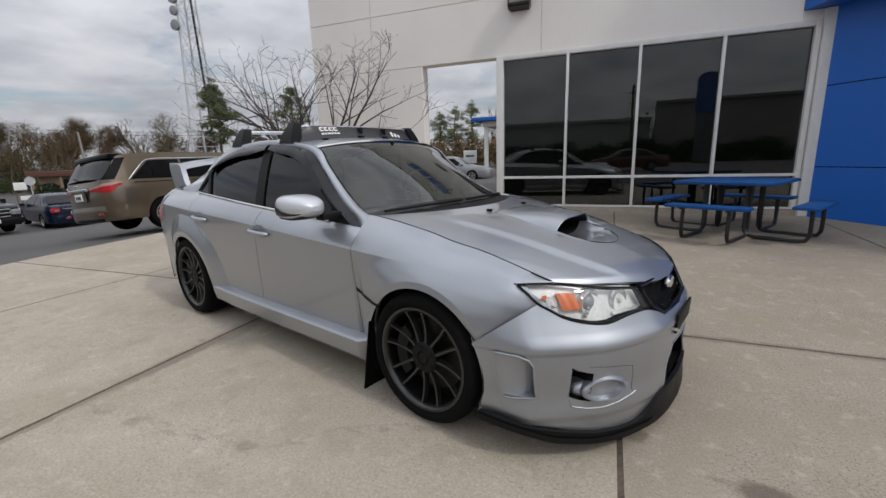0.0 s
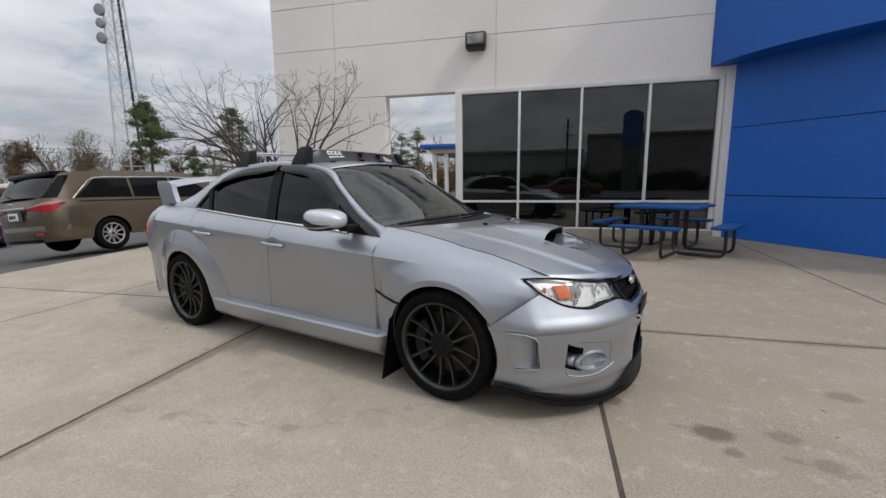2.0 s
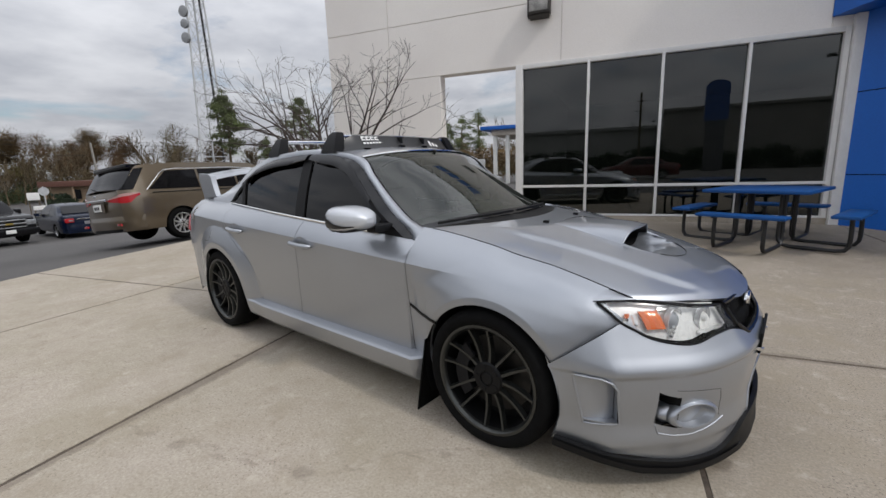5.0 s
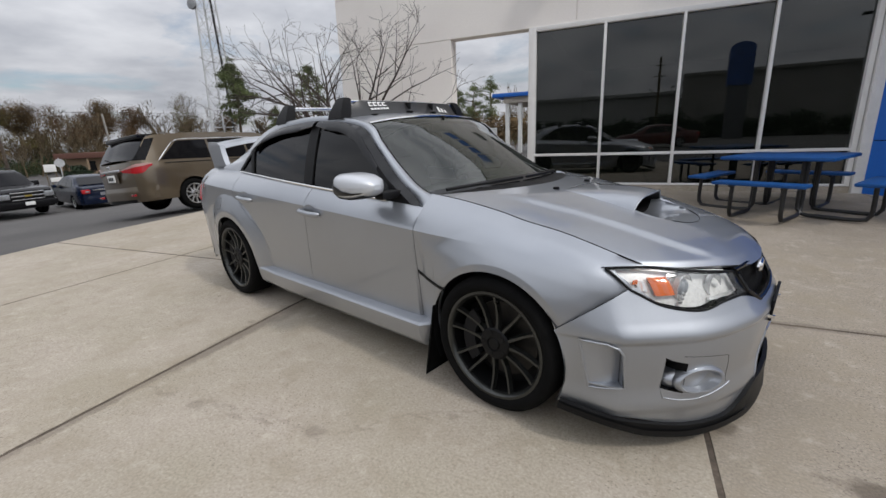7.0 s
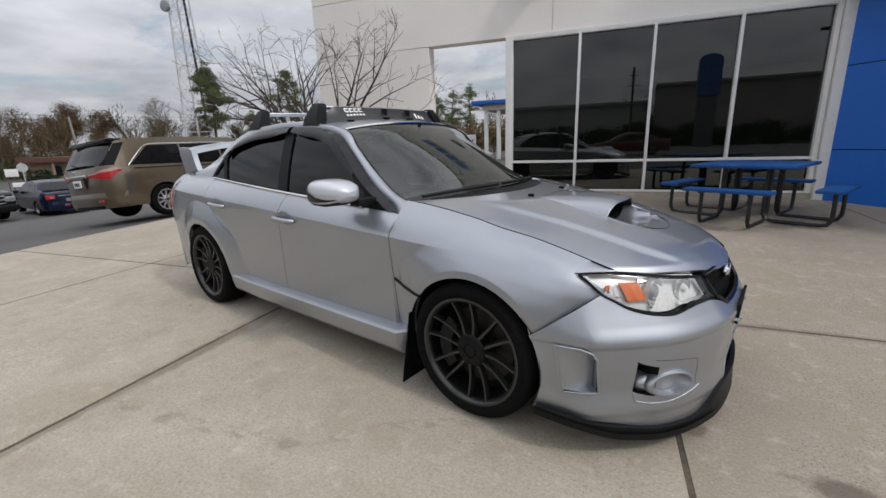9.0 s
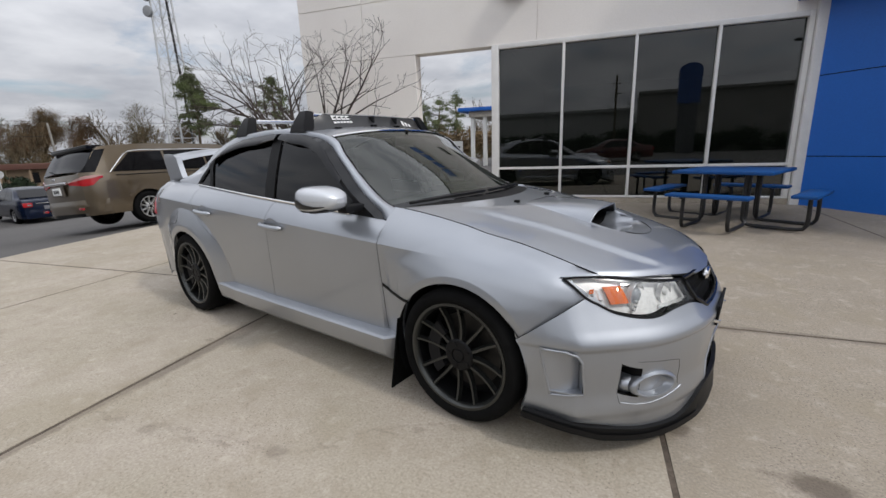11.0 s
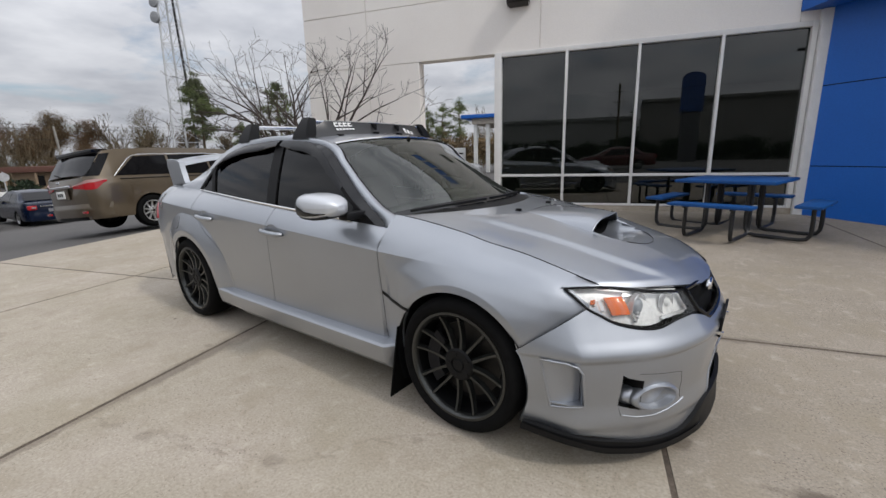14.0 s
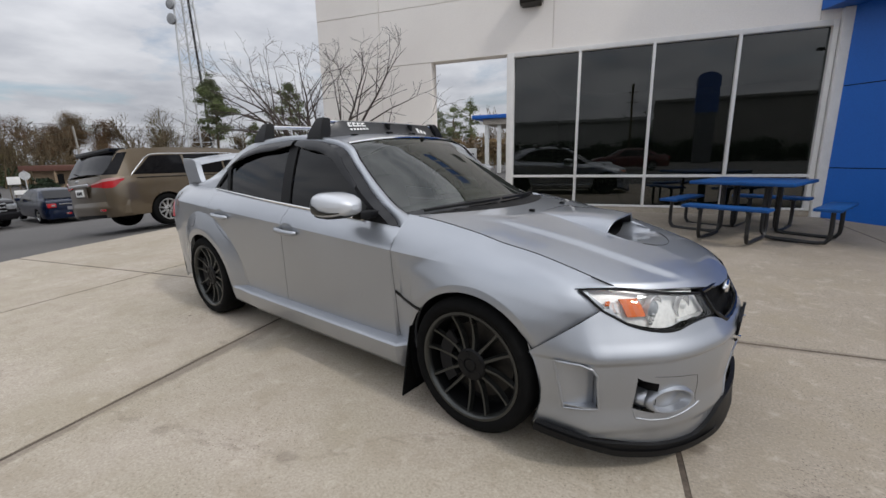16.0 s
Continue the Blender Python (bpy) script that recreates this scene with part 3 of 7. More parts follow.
def sign_box(x, w, mat, label):
    t = thing("wall_sign", pose(x, FACE, 6.6), label, "sign", "channel letters")
    part("face", boxed((-w / 2, -0.12, -0.42), (w / 2, -0.105, 0.42), 0.004), mat, t)
    part("casing", boxed((-w / 2 - 0.01, -0.105, -0.43), (w / 2 + 0.01, 0.0, 0.43), 0.006), ALU, t)


wall_panels()
shop_window()
trim_post()
blue_entrance()
wall_lamp()
for k, w in enumerate((0.40, 0.38, 0.36, 0.40)):
    sign_box(-1.55 + 0.46 * k, w, BLUE_WALL, "blue channel letter on the rendered wall")


# ---- picnic table ----
def picnic_table():
    m = pose(1.79, 6.86, 0.105, 0, 0, -31)
    t = thing("picnic_table", m, "blue coated picnic table with four benches on black tube legs", "table")
    top = boxed((-0.585, -0.585, 0.70), (0.585, 0.585, 0.745), 0.02)
    part("tabletop", top, BLUE_PLASTIC, t)
    for k in range(4):
        r = pose(0, 0, 0, 0, 0, 90 * k)
        part("bench", boxed((-0.48, -1.02, 0.425), (0.48, -0.76, 0.465), 0.018, r), BLUE_PLASTIC, t)
        for s in (-1, 1):
            x = s * 0.27
            path = curve3([(x, -0.92, 0.425), (x, -0.925, 0.12), (x, -0.90, 0.045), (x, -0.82, 0.025), (x, -0.55, 0.025), (x, -0.32, 0.03), (x, -0.26, 0.06), (x, -0.24, 0.14), (x, -0.24, 0.70)], 26)
            part("leg", tube(bmesh.new(), [r @ p for p in path], 0.024, 10), BLACK_STEEL, t)
            part("bracket", boxed((x - 0.02, -1.0, 0.405), (x + 0.02, -0.78, 0.426), 0.003, r), BLACK_STEEL, t)
    return t


picnic_table()


# ---- parked vehicles ----
def wheel_parts(owner, x, y, z, radius, width, rim_r, spokes, rim_mat, side, name="wheel", twin=0.0, spoke_w=0.05, dark=BLACK_TRIM, phase=90):
    """A wheel: tyre with shoulders, rim barrel, spokes, hub and brake disc. side: -1 when its face looks to -y."""
    w = new(name)
    w.empty_display_size = 0.1
    w.parent = owner
    w.location = (x, y, z)
    h = width / 2
    tyre = [(rim_r, -h * 0.8), (rim_r + 0.012, -h * 0.95), ((rim_r + radius) / 2, -h), (radius - 0.02, -h * 0.93), (radius - 0.004, -h * 0.75), (radius, -h * 0.4),
            (radius, h * 0.4), (radius - 0.004, h * 0.75), (radius - 0.02, h * 0.93), ((rim_r + radius) / 2, h), (rim_r + 0.012, h * 0.95), (rim_r, h * 0.8)]
    part("tyre", lathe(tyre, 48, closed=True), RUBBER, w, "black rubber tyre", smooth=50)
    f = side * h
    lip = [(rim_r + 0.004, f * 0.86), (rim_r + 0.006, f * 0.92), (rim_r - 0.006, f * 0.93), (rim_r - 0.016, f * 0.84), (rim_r - 0.018, f * 0.70)]
    part("rim", lathe(lip, 48, caps=False), rim_mat, w, smooth=50)
    part("barrel", lathe([(rim_r - 0.018, f * 0.70), (rim_r - 0.022, f * 0.3), (rim_r - 0.03, -f * 0.8), (rim_r + 0.002, -f * 0.86)], 48, caps=False), dark, w, smooth=50)
    part("brake_disc", lathe([(0.05, f * 0.05), (rim_r * 0.72, f * 0.05), (rim_r * 0.72, -f * 0.05), (0.05, -f * 0.05)], 32), material("brake steel", (0.05, 0.048, 0.046), 0.45, metal=0.9), w)
    part("inner_drum", lathe([(0.01, -f * 0.2), (rim_r - 0.02, -f * 0.2), (rim_r - 0.02, -f * 0.3), (0.01, -f * 0.3)], 32), dark, w)
    n = spokes
    for k in range(n):
        for s in ((-1, 1) if twin else (0,)):
            a = 2 * math.pi * k / n + radians(phase)
            bm = bmesh.new()
            rows = []
            for i in range(9):
                u = i / 8
                r = lerp(0.045, rim_r - 0.012, u)
                ang = a + s * (twin + (0.34 - twin) * (1 - u) ** 2)
                wd = spoke_w * lerp(0.62, 0.42, u) * (1 if i < 8 else 1.35)
                dish = f * lerp(0.72, 0.84, u ** 1.5) - side * 0.016 * math.sin(math.pi * u)
                ca, sa = math.cos(ang), math.sin(ang)
                ring = []
                for dx, dy in ((-wd, -0.024), (-wd * 0.5, 0.0), (wd * 0.5, 0.0), (wd, -0.024)):
                    ring.append((r * ca - dx * sa, dish + side * dy, r * sa + dx * ca))
                rows.append(ring)
            part("spoke", sheet(rows, 0.0, bm), rim_mat, w, smooth=40)
    part("hub", lathe([(0.0, f * 0.5), (0.07, f * 0.5), (0.078, f * 0.66), (0.07, f * 0.73), (0.036, f * 0.75), (0.034, f * 0.70), (0.0, f * 0.70)][1:], 24), dark if twin else rim_mat, w)
    part("centre_cap", lathe([(0.001, f * 0.745), (0.026, f * 0.745), (0.03, f * 0.70)], 20, caps=False), dark, w)
    for k in range(5):
        a = 2 * math.pi * (k + 0.5) / 5
        bm = lathe([(0.012, f * 0.765), (0.0155, f * 0.70)], 10)
        bmesh.ops.translate(bm, verts=bm.verts, vec=(0.054 * math.cos(a), 0, 0.054 * math.sin(a)))
        part("wheel_nut", bm, dark, w)
    return w


def loft_vehicle(name, m, label, paint, spec):
    """A parked vehicle, nose along +x from its rear bumper at 0: body sides with wheel arches, roof, glass, lamps, bumpers and wheels."""
    t = thing(name, m, label, "car")
    L, half, axles, R = spec["length"], spec["half"], spec["axles"], spec["arch"]
    sill, belt, top = spec["sill"], lut(spec["belt"]), lut(spec["top"])
    plan = lut(spec["plan"])
    vt = spec["roof_half"]
    wr = spec["tyre"]

    def side(x, z):
        w = half * plan(x)
        zb = belt(x)
        if z <= zb:
            u = (z - sill) / max(zb - sill, 0.05)
            return w * (0.955 + 0.045 * math.sin(math.pi * min(max(u, 0), 1)) ** 0.6 - 0.035 * max(u - 0.75, 0))
        u = (z - zb) / max(spec["height"] - zb, 0.1)
        return lerp(w * 0.946, vt * plan(x), min(u, 1) ** 1.15)

    def low(x):
        z = sill
        for ax in axles:
            d = abs(x - ax)
            if d < R:
                z = max(z, wr + math.sqrt(R * R - d * d))
        return z

    xs = sorted({round(L * i / 60, 3) for i in range(61)} | {round(ax + R * math.cos(math.pi * k / 14), 3) for ax in axles for k in range(15)})
    for s in (-1, 1):
        rows = [[(x, s * side(x, lerp(low(x), belt(x), k / 8)), lerp(low(x), belt(x), k / 8)) for x in xs] for k in range(9)]
        part("side_panel", sheet(rows, 0.02), paint, t, smooth=50)
        up = [x for x in xs if top(x) - belt(x) > 0.01]
        rows = [[(x, s * side(x, lerp(belt(x), top(x), k / 6)), lerp(belt(x), top(x), k / 6)) for x in up] for k in range(7)]
        part("pillar_panel", sheet(rows), paint, t, smooth=50)
        for poly in spec["side_glass"]:
            (xa, za), (xb, zb_), (xc, zc), (xd, zd) = poly
            rows = []
            for j in range(7):
                row = []
                for i in range(13):
                    u, v = i / 12, j / 6
                    x = lerp(lerp(xa, xb, u), lerp(xd, xc, u), v)
                    z = lerp(lerp(za, zb_, u), lerp(zd, zc, u), v)
                    row.append((x, s * (side(x, z) + 0.006), z))
                rows.append(row)
            part("window", sheet(rows, 0.006), DARK_GLASS, t, "dark tinted side window")
    rows = []
    for x in xs:
        w = side(x, top(x))
        crown = 0.03 if top(x) - belt(x) > 0.2 else 0.02
        rows.append([(x, w * k / 6, top(x) + crown * (1 - (k / 6) ** 2) - 0.0) for k in range(-6, 7)])
    part("roof", sheet(rows), paint, t, smooth=50)
    for xe, name_e in ((0.0, "rear_panel"), (L, "front_panel")):
        zs = [lerp(sill, top(xe), k / 10) for k in range(11)]
        out = -1 if xe == 0 else 1
        rows = [[(xe + out * (spec["bulge"] * math.sin(math.pi * k / 10) * (1 - (j / 6) ** 2) * 0.8), side(xe, z) * j / 6, z) for j in range(-6, 7)] for k, z in enumerate(zs)]
        part(name_e, sheet(rows), paint, t, smooth=50)
    part("underbody", boxed((0.25, -half * 0.8, sill + 0.02), (L - 0.25, half * 0.8, sill + 0.12)), DARK_VOID, t)
    for ax in axles:
        for s in (-1, 1):
            part("wheel_well", boxed((ax - R - 0.02, s * half * 0.5 - 0.15, sill), (ax + R + 0.02, s * half * 0.5 + 0.15, wr + R + 0.04)), DARK_VOID, t)
            wheel_parts(t, ax, s * (half - 0.135), wr, wr, 0.225, spec["rim"], spec["spokes"], spec["rim_mat"], s, spoke_w=spec.get("spoke_w", 0.06))
    return t, side, belt, top


DARK_GLASS = material("dark vehicle glass", (0.004, 0.004, 0.005), 0.08, var=0.1, spec=0.18)
ALLOY = material("machined alloy", (0.55, 0.55, 0.55), 0.3, metal=0.8, var=0.05)
BRONZE_PAINT = material("bronze metallic paint", (0.126, 0.097, 0.063), 0.34, metal=0.7, var=0.03, fine=600, coat=1.0)
NAVY_PAINT = material("navy paint", (0.004, 0.009, 0.026), 0.2, var=0.05, spec=0.4)
BLACK_PAINT = material("black paint", (0.006, 0.006, 0.007), 0.16, var=0.05, spec=0.35)


def minivan():
    m = pose(-10.23, 5.56, -0.199, -4.5, 0, 83.9)
    spec = dict(length=5.15, half=0.985, axles=(1.08, 4.08), arch=0.385, tyre=0.345, rim=0.225, spokes=10, rim_mat=ALLOY, spoke_w=0.042, height=1.72, sill=0.30, roof_half=0.76, bulge=0.10,
                belt=[(0, 1.12), (1.5, 1.10), (3.6, 1.02), (4.6, 0.98), (5.15, 0.80)],
                top=[(0, 1.14), (0.06, 1.20), (0.18, 1.38), (0.33, 1.59), (0.48, 1.67), (1.6, 1.715), (3.0, 1.69), (3.5, 1.58), (4.35, 1.10), (4.8, 1.0), (5.15, 0.82)],
                plan=[(0, 0.74), (0.06, 0.83), (0.15, 0.90), (0.30, 0.95), (0.6, 0.985), (2.5, 1.0), (4.4, 0.98), (4.9, 0.88), (5.15, 0.72)],
                side_glass=[((0.015, 1.16), (0.22, 1.155), (0.53, 1.61), (0.34, 1.59)), ((0.50, 1.14), (1.62, 1.12), (1.62, 1.55), (0.95, 1.53)), ((1.68, 1.12), (2.60, 1.09), (2.60, 1.56), (1.68, 1.55)), ((2.66, 1.08), (3.95, 1.03), (3.15, 1.53), (2.66, 1.55))])
    t, side, belt, top = loft_vehicle("minivan", m, "bronze minivan parked on the asphalt beyond the apron", BRONZE_PAINT, spec)
    # hatch glass, spoiler, lamps, plate, bumper
    rows = [[(x - 0.035 * (1 - (j / 6) ** 2), j / 6 * side(x, top(x)) * 1.01, top(x) + 0.012 + 0.03 * (1 - (j / 6) ** 2)) for j in range(-6, 7)] for x in [lerp(0.015, 0.335, k / 6) for k in range(7)]]
    part("rear_window", sheet(rows, 0.01), DARK_GLASS, t, "dark tinted rear window with a wiper")
    part("roof_spoiler", boxed((0.24, -0.70, 1.60), (0.56, 0.70, 1.70), 0.025), GLOSS_BLACK, t, "black rear roof spoiler")
    part("wiper", tube(bmesh.new(), [(-0.03, 0.05, 1.19), (0.0, 0.2, 1.22), (0.03, 0.42, 1.26)], 0.012, 6), BLACK_TRIM, t)
    for s in (-1, 1):
        def lamp(v0, v1, out, u1=1.0):
            rows = []
            for j in range(4):
                row = []
                for i in range(13):
                    u, v = u1 * i / 12, lerp(v0, v1, j / 3)
                    zc = lerp(0.965, 1.0, u) + 0.06 * step(0.7, 1.0, u)
                    hh = lerp(0.026, 0.094, min(1, u / 0.55)) * (1 - 0.8 * step(0.70, 1.0, u)) + 0.004
                    x = 0.0 if u < 0.4 else lerp(0.0, 0.31, ((u - 0.4) / 0.6) ** 1.5)
                    y = lerp(0.40, side(0, zc), u / 0.4) if u < 0.4 else side(x, zc)
                    row.append((x - 0.03 * (1 - u) - 0.045 * (1 - min(u / 0.4, 1)), s * (y + out), zc + hh * (2 * v - 1)))
                rows.append(row)
            return sheet(rows, 0.02)

        rear = part("tail_lamp", lamp(0.0, 0.70, 0.014), RED_LENS, t, "red tail lamp")
        part("clear_lens", lamp(0.71, 1.0, 0.013), material("clear lens", (0.50, 0.30, 0.28), 0.15, var=0.1, coat=0.6), rear, "clear upper lens")
        part("reflector", boxed((-0.11, s * 0.72 - 0.09, 0.43), (-0.085, s * 0.72 + 0.09, 0.475), 0.004), RED_LENS, t)
    part("chrome_strip", boxed((-0.135, -0.40, 0.955), (-0.085, 0.40, 1.01), 0.012), CHROME, t, "chrome strip over the plate")
    part("plate_recess", boxed((-0.115, -0.24, 0.73), (-0.09, 0.24, 0.945), 0.006), material("bronze recess", (0.12, 0.10, 0.08), 0.5), t)
    part("licence_plate", boxed((-0.13, -0.155, 0.76), (-0.115, 0.155, 0.91), 0.004), WHITE, t, "white licence plate with dark bars")
    for k in range(3):
        part("plate_bar", boxed((-0.134, -0.10 + 0.075 * k, 0.80), (-0.13, -0.05 + 0.075 * k, 0.865)), BLACK_TRIM, t)
    part("badge", boxed((-0.135, -0.06, 1.045), (-0.115, 0.06, 1.10), 0.01), CHROME, t)
    rows = [[(-0.12 + 0.02 * abs(2 * k / 4 - 1) + 0.42 * abs(j / 8) ** 5, 0.95 * j / 8, lerp(0.36, 0.62, k / 4)) for j in range(-8, 9)] for k in range(5)]
    part("rear_bumper", sheet(rows, 0.03), BRONZE_PAINT, t, smooth=50)
    part("bumper_skirt", sheet([[(-0.06 + 0.4 * abs(j / 8) ** 5, 0.9 * j / 8, z) for j in range(-8, 9)] for z in (0.29, 0.38)], 0.02), BLACK_TRIM, t)
    for s in (-1, 1):
        part("track_strip", tube(bmesh.new(), [(x, s * (side(x, 1.035) + 0.004), 1.075 - 0.012 * x) for x in (0.55, 1.0, 1.5, 2.0, 2.4)], 0.009, 6), BLACK_TRIM, t)
        part("window_trim", tube(bmesh.new(), curve3([(0.46, s * (side(0.46, 1.14) + 0.01), 1.13), (0.70, s * (side(0.7, 1.36) + 0.01), 1.37), (0.93, s * (side(0.93, 1.54) + 0.008), 1.545), (1.6, s * (side(1.6, 1.57) + 0.008), 1.57), (2.6, s * (side(2.6, 1.575) + 0.008), 1.575), (3.2, s * (side(3.2, 1.54) + 0.008), 1.545)], 24), 0.009, 6), CHROME, t, "chrome window trim")
        part("door_handle", boxed((2.95, s * 0.985 - 0.02, 0.93), (3.15, s * 0.985 + 0.02, 0.965), 0.01), BRONZE_PAINT, t)
        part("mirror", boxed((3.75, s * 1.08 - 0.1, 1.05), (3.92, s * 1.08 + 0.1, 1.22), 0.04), BRONZE_PAINT, t)


def suv():
    z = ground_z(-23, 9) - 0.035
    spec = dict(length=5.18, half=1.02, axles=(1.15, 4.1), arch=0.43, tyre=0.40, rim=0.26, spokes=6, rim_mat=ALLOY, height=1.88, sill=0.36, roof_half=0.80, bulge=0.05,
                belt=[(0, 1.15), (2.5, 1.17), (4.0, 1.17), (5.0, 1.10), (5.18, 1.02)],
                top=[(0, 1.20), (0.12, 1.70), (0.3, 1.84), (1.8, 1.88), (3.0, 1.84), (3.3, 1.74), (3.95, 1.25), (4.3, 1.21), (5.05, 1.14), (5.18, 1.05)],
                plan=[(0, 0.92), (0.2, 0.98), (2.5, 1.0), (4.7, 0.98), (5.0, 0.94), (5.18, 0.88)],
                side_glass=[((0.25, 1.2), (1.3, 1.2), (1.3, 1.68), (0.42, 1.66)), ((1.4, 1.2), (2.4, 1.2), (2.4, 1.68), (1.4, 1.68)), ((2.5, 1.2), (3.6, 1.2), (3.0, 1.66), (2.5, 1.68))])
    t, side, belt, top = loft_vehicle("suv", pose(-27.6, 8.55, z + 0.02, 0, 0, 3), "black full-size SUV parked facing the apron", BLACK_PAINT, spec)
    x = 5.19
    rows = [[(lerp(3.98, 3.32, k / 5) + 0.06 * (1 - (j / 5) ** 2), j / 5 * lerp(0.83, 0.70, k / 5), lerp(1.25, 1.75, k / 5) + 0.015) for j in range(-5, 6)] for k in range(6)]
    part("windscreen", sheet(rows, 0.01), DARK_GLASS, t)
    part("grille", boxed((x, -0.52, 0.74), (x + 0.05, 0.52, 1.02), 0.02), BLACK_TRIM, t)
    part("grille_bar", boxed((x + 0.02, -0.55, 0.99), (x + 0.07, 0.55, 1.04), 0.01), CHROME, t)
    part("grille_bar", boxed((x + 0.02, -0.55, 0.85), (x + 0.08, 0.55, 0.90), 0.01), CHROME, t)
    part("grille_bar", boxed((x + 0.02, -0.55, 0.72), (x + 0.07, 0.55, 0.755), 0.01), CHROME, t)
    part("badge", boxed((x + 0.06, -0.12, 0.845), (x + 0.1, 0.12, 0.91), 0.01), material("gold badge", (0.6, 0.45, 0.12), 0.3, metal=0.8), t)
    for s in (-1, 1):
        part("headlamp", boxed((x - 0.1, s * 0.73 - 0.18, 0.78), (x + 0.03, s * 0.73 + 0.18, 1.0), 0.03), material("headlamp chrome", (0.6, 0.62, 0.64), 0.2, metal=0.7, var=0.3, scale=20), t, "clear headlamp")
        part("mirror", boxed((3.5, s * 1.13 - 0.12, 1.15), (3.68, s * 1.13 + 0.12, 1.38), 0.04), BLACK_PAINT, t)
    part("front_bumper", boxed((x - 0.12, -0.97, 0.42), (x + 0.09, 0.97, 0.68), 0.05), BLACK_PAINT, t)
    part("licence_plate", boxed((x + 0.09, -0.16, 0.5), (x + 0.10, 0.16, 0.64), 0.003), WHITE, t, "dealer plate with a plain mark")
    part("roof_rail", tube(bmesh.new(), [(0.5, -0.75, 1.93), (2.9, -0.75, 1.92)], 0.02, 6), BLACK_TRIM, t)
    part("roof_rail", tube(bmesh.new(), [(0.5, 0.75, 1.93), (2.9, 0.75, 1.92)], 0.02, 6), BLACK_TRIM, t)


def sedan(m, paint, label):
    spec = dict(length=4.85, half=0.91, axles=(1.05, 3.85), arch=0.345, tyre=0.32, rim=0.215, spokes=5, rim_mat=ALLOY, height=1.46, sill=0.24, roof_half=0.60, bulge=0.08,
                belt=[(0, 0.90), (0.6, 0.96), (2.5, 0.92), (3.6, 0.88), (4.6, 0.74), (4.85, 0.62)],
                top=[(0, 0.92), (0.05, 0.985), (0.62, 1.03), (1.35, 1.37), (1.8, 1.44), (2.4, 1.45), (2.9, 1.36), (3.65, 0.95), (4.5, 0.80), (4.85, 0.64)],
                plan=[(0, 0.84), (0.15, 0.93), (0.6, 0.985), (2.4, 1.0), (4.2, 0.97), (4.6, 0.88), (4.85, 0.70)],
                side_glass=[((0.95, 0.985), (1.9, 0.95), (1.9, 1.35), (1.4, 1.32)), ((1.96, 0.95), (3.35, 0.915), (2.75, 1.33), (1.96, 1.36))])
    t, side, belt, top = loft_vehicle("sedan", m, label, paint, spec)
    rows = [[(lerp(0.66, 1.30, k / 5) - 0.05 * (1 - (j / 5) ** 2), j / 5 * lerp(0.66, 0.55, k / 5), lerp(1.055, 1.36, k / 5) + 0.03) for j in range(-5, 6)] for k in range(6)]
    part("rear_window", sheet(rows, 0.01), DARK_GLASS, t)
    rows = [[(lerp(3.55, 2.95, k / 5) + 0.05 * (1 - (j / 5) ** 2), j / 5 * lerp(0.66, 0.55, k / 5), lerp(1.02, 1.35, k / 5) + 0.02) for j in range(-5, 6)] for k in range(6)]
    part("windscreen", sheet(rows, 0.01), DARK_GLASS, t)
    for s in (-1, 1):
        part("tail_lamp", boxed((-0.07, s * 0.64 - 0.15, 0.72), (0.16, s * 0.64 + 0.15, 0.90), 0.03), RED_LENS, t, "red and clear tail lamp")
        part("tail_lamp_clear", boxed((-0.085, s * 0.60 - 0.07, 0.77), (0.0, s * 0.60 + 0.07, 0.83), 0.01), material("headlamp chrome", (0.6, 0.62, 0.64)), t)
        part("mirror", boxed((3.1, s * 0.98 - 0.09, 0.92), (3.25, s * 0.98 + 0.09, 1.06), 0.035), paint, t)
    part("chrome_strip", boxed((-0.09, -0.40, 0.835), (-0.06, 0.40, 0.875), 0.008), CHROME, t)
    part("licence_plate", boxed((-0.095, -0.15, 0.60), (-0.085, 0.15, 0.74), 0.003), material("plate grey", (0.2, 0.2, 0.22)), t)
    part("rear_bumper", sheet([[(-0.10 + 0.03 * abs(k / 2 - 1) + 0.3 * abs(j / 8) ** 5, 0.86 * j / 8, lerp(0.26, 0.62, k / 4)) for j in range(-8, 9)] for k in range(5)], 0.03), paint, t, smooth=50)
    return t


minivan()
suv()
sedan(pose(-21.9, 11.3, ground_z(-23.5, 12) - 0.02, 0, 0, 168), NAVY_PAINT, "dark navy sedan parked beside the SUV, rear lamps towards the apron")
PALE_PAINT = material("pale silver paint", (0.30, 0.31, 0.32), 0.35, metal=0.5, var=0.03, coat=0.6)
sedan(pose(-11.3, 24.4, ground_z(-9, 24) - 0.03, 0, 0, 5), PALE_PAINT, "grey sedan parked behind the rendered wall")


# ---- the silver sports sedan: x forward from the front axle, y to its left ----
CAR = thing("sports_sedan", pose(-0.366, 2.3986, 0, 0, 0, -17.39), "silver four-door sports sedan with dark wheels, hood scoop and roof rack", "car")
AX_R, AX_Z, ARCH = -2.625, 0.327, 0.352
GUNMETAL = material("gunmetal wheel paint", (0.048, 0.050, 0.047), 0.30, metal=0.7, var=0.1, coat=0.3)
SMOKED = material("smoked acrylic", (0.006, 0.006, 0.007), 0.10, var=0.1, spec=0.3)
LAMP_CHROME = material("lamp reflector", (0.85, 0.85, 0.84), 0.22, metal=0.5, var=0.12, scale=30)
LAMP_GREY = material("lamp housing", (0.90, 0.89, 0.86), 0.35, metal=0.1, var=0.1, scale=25)
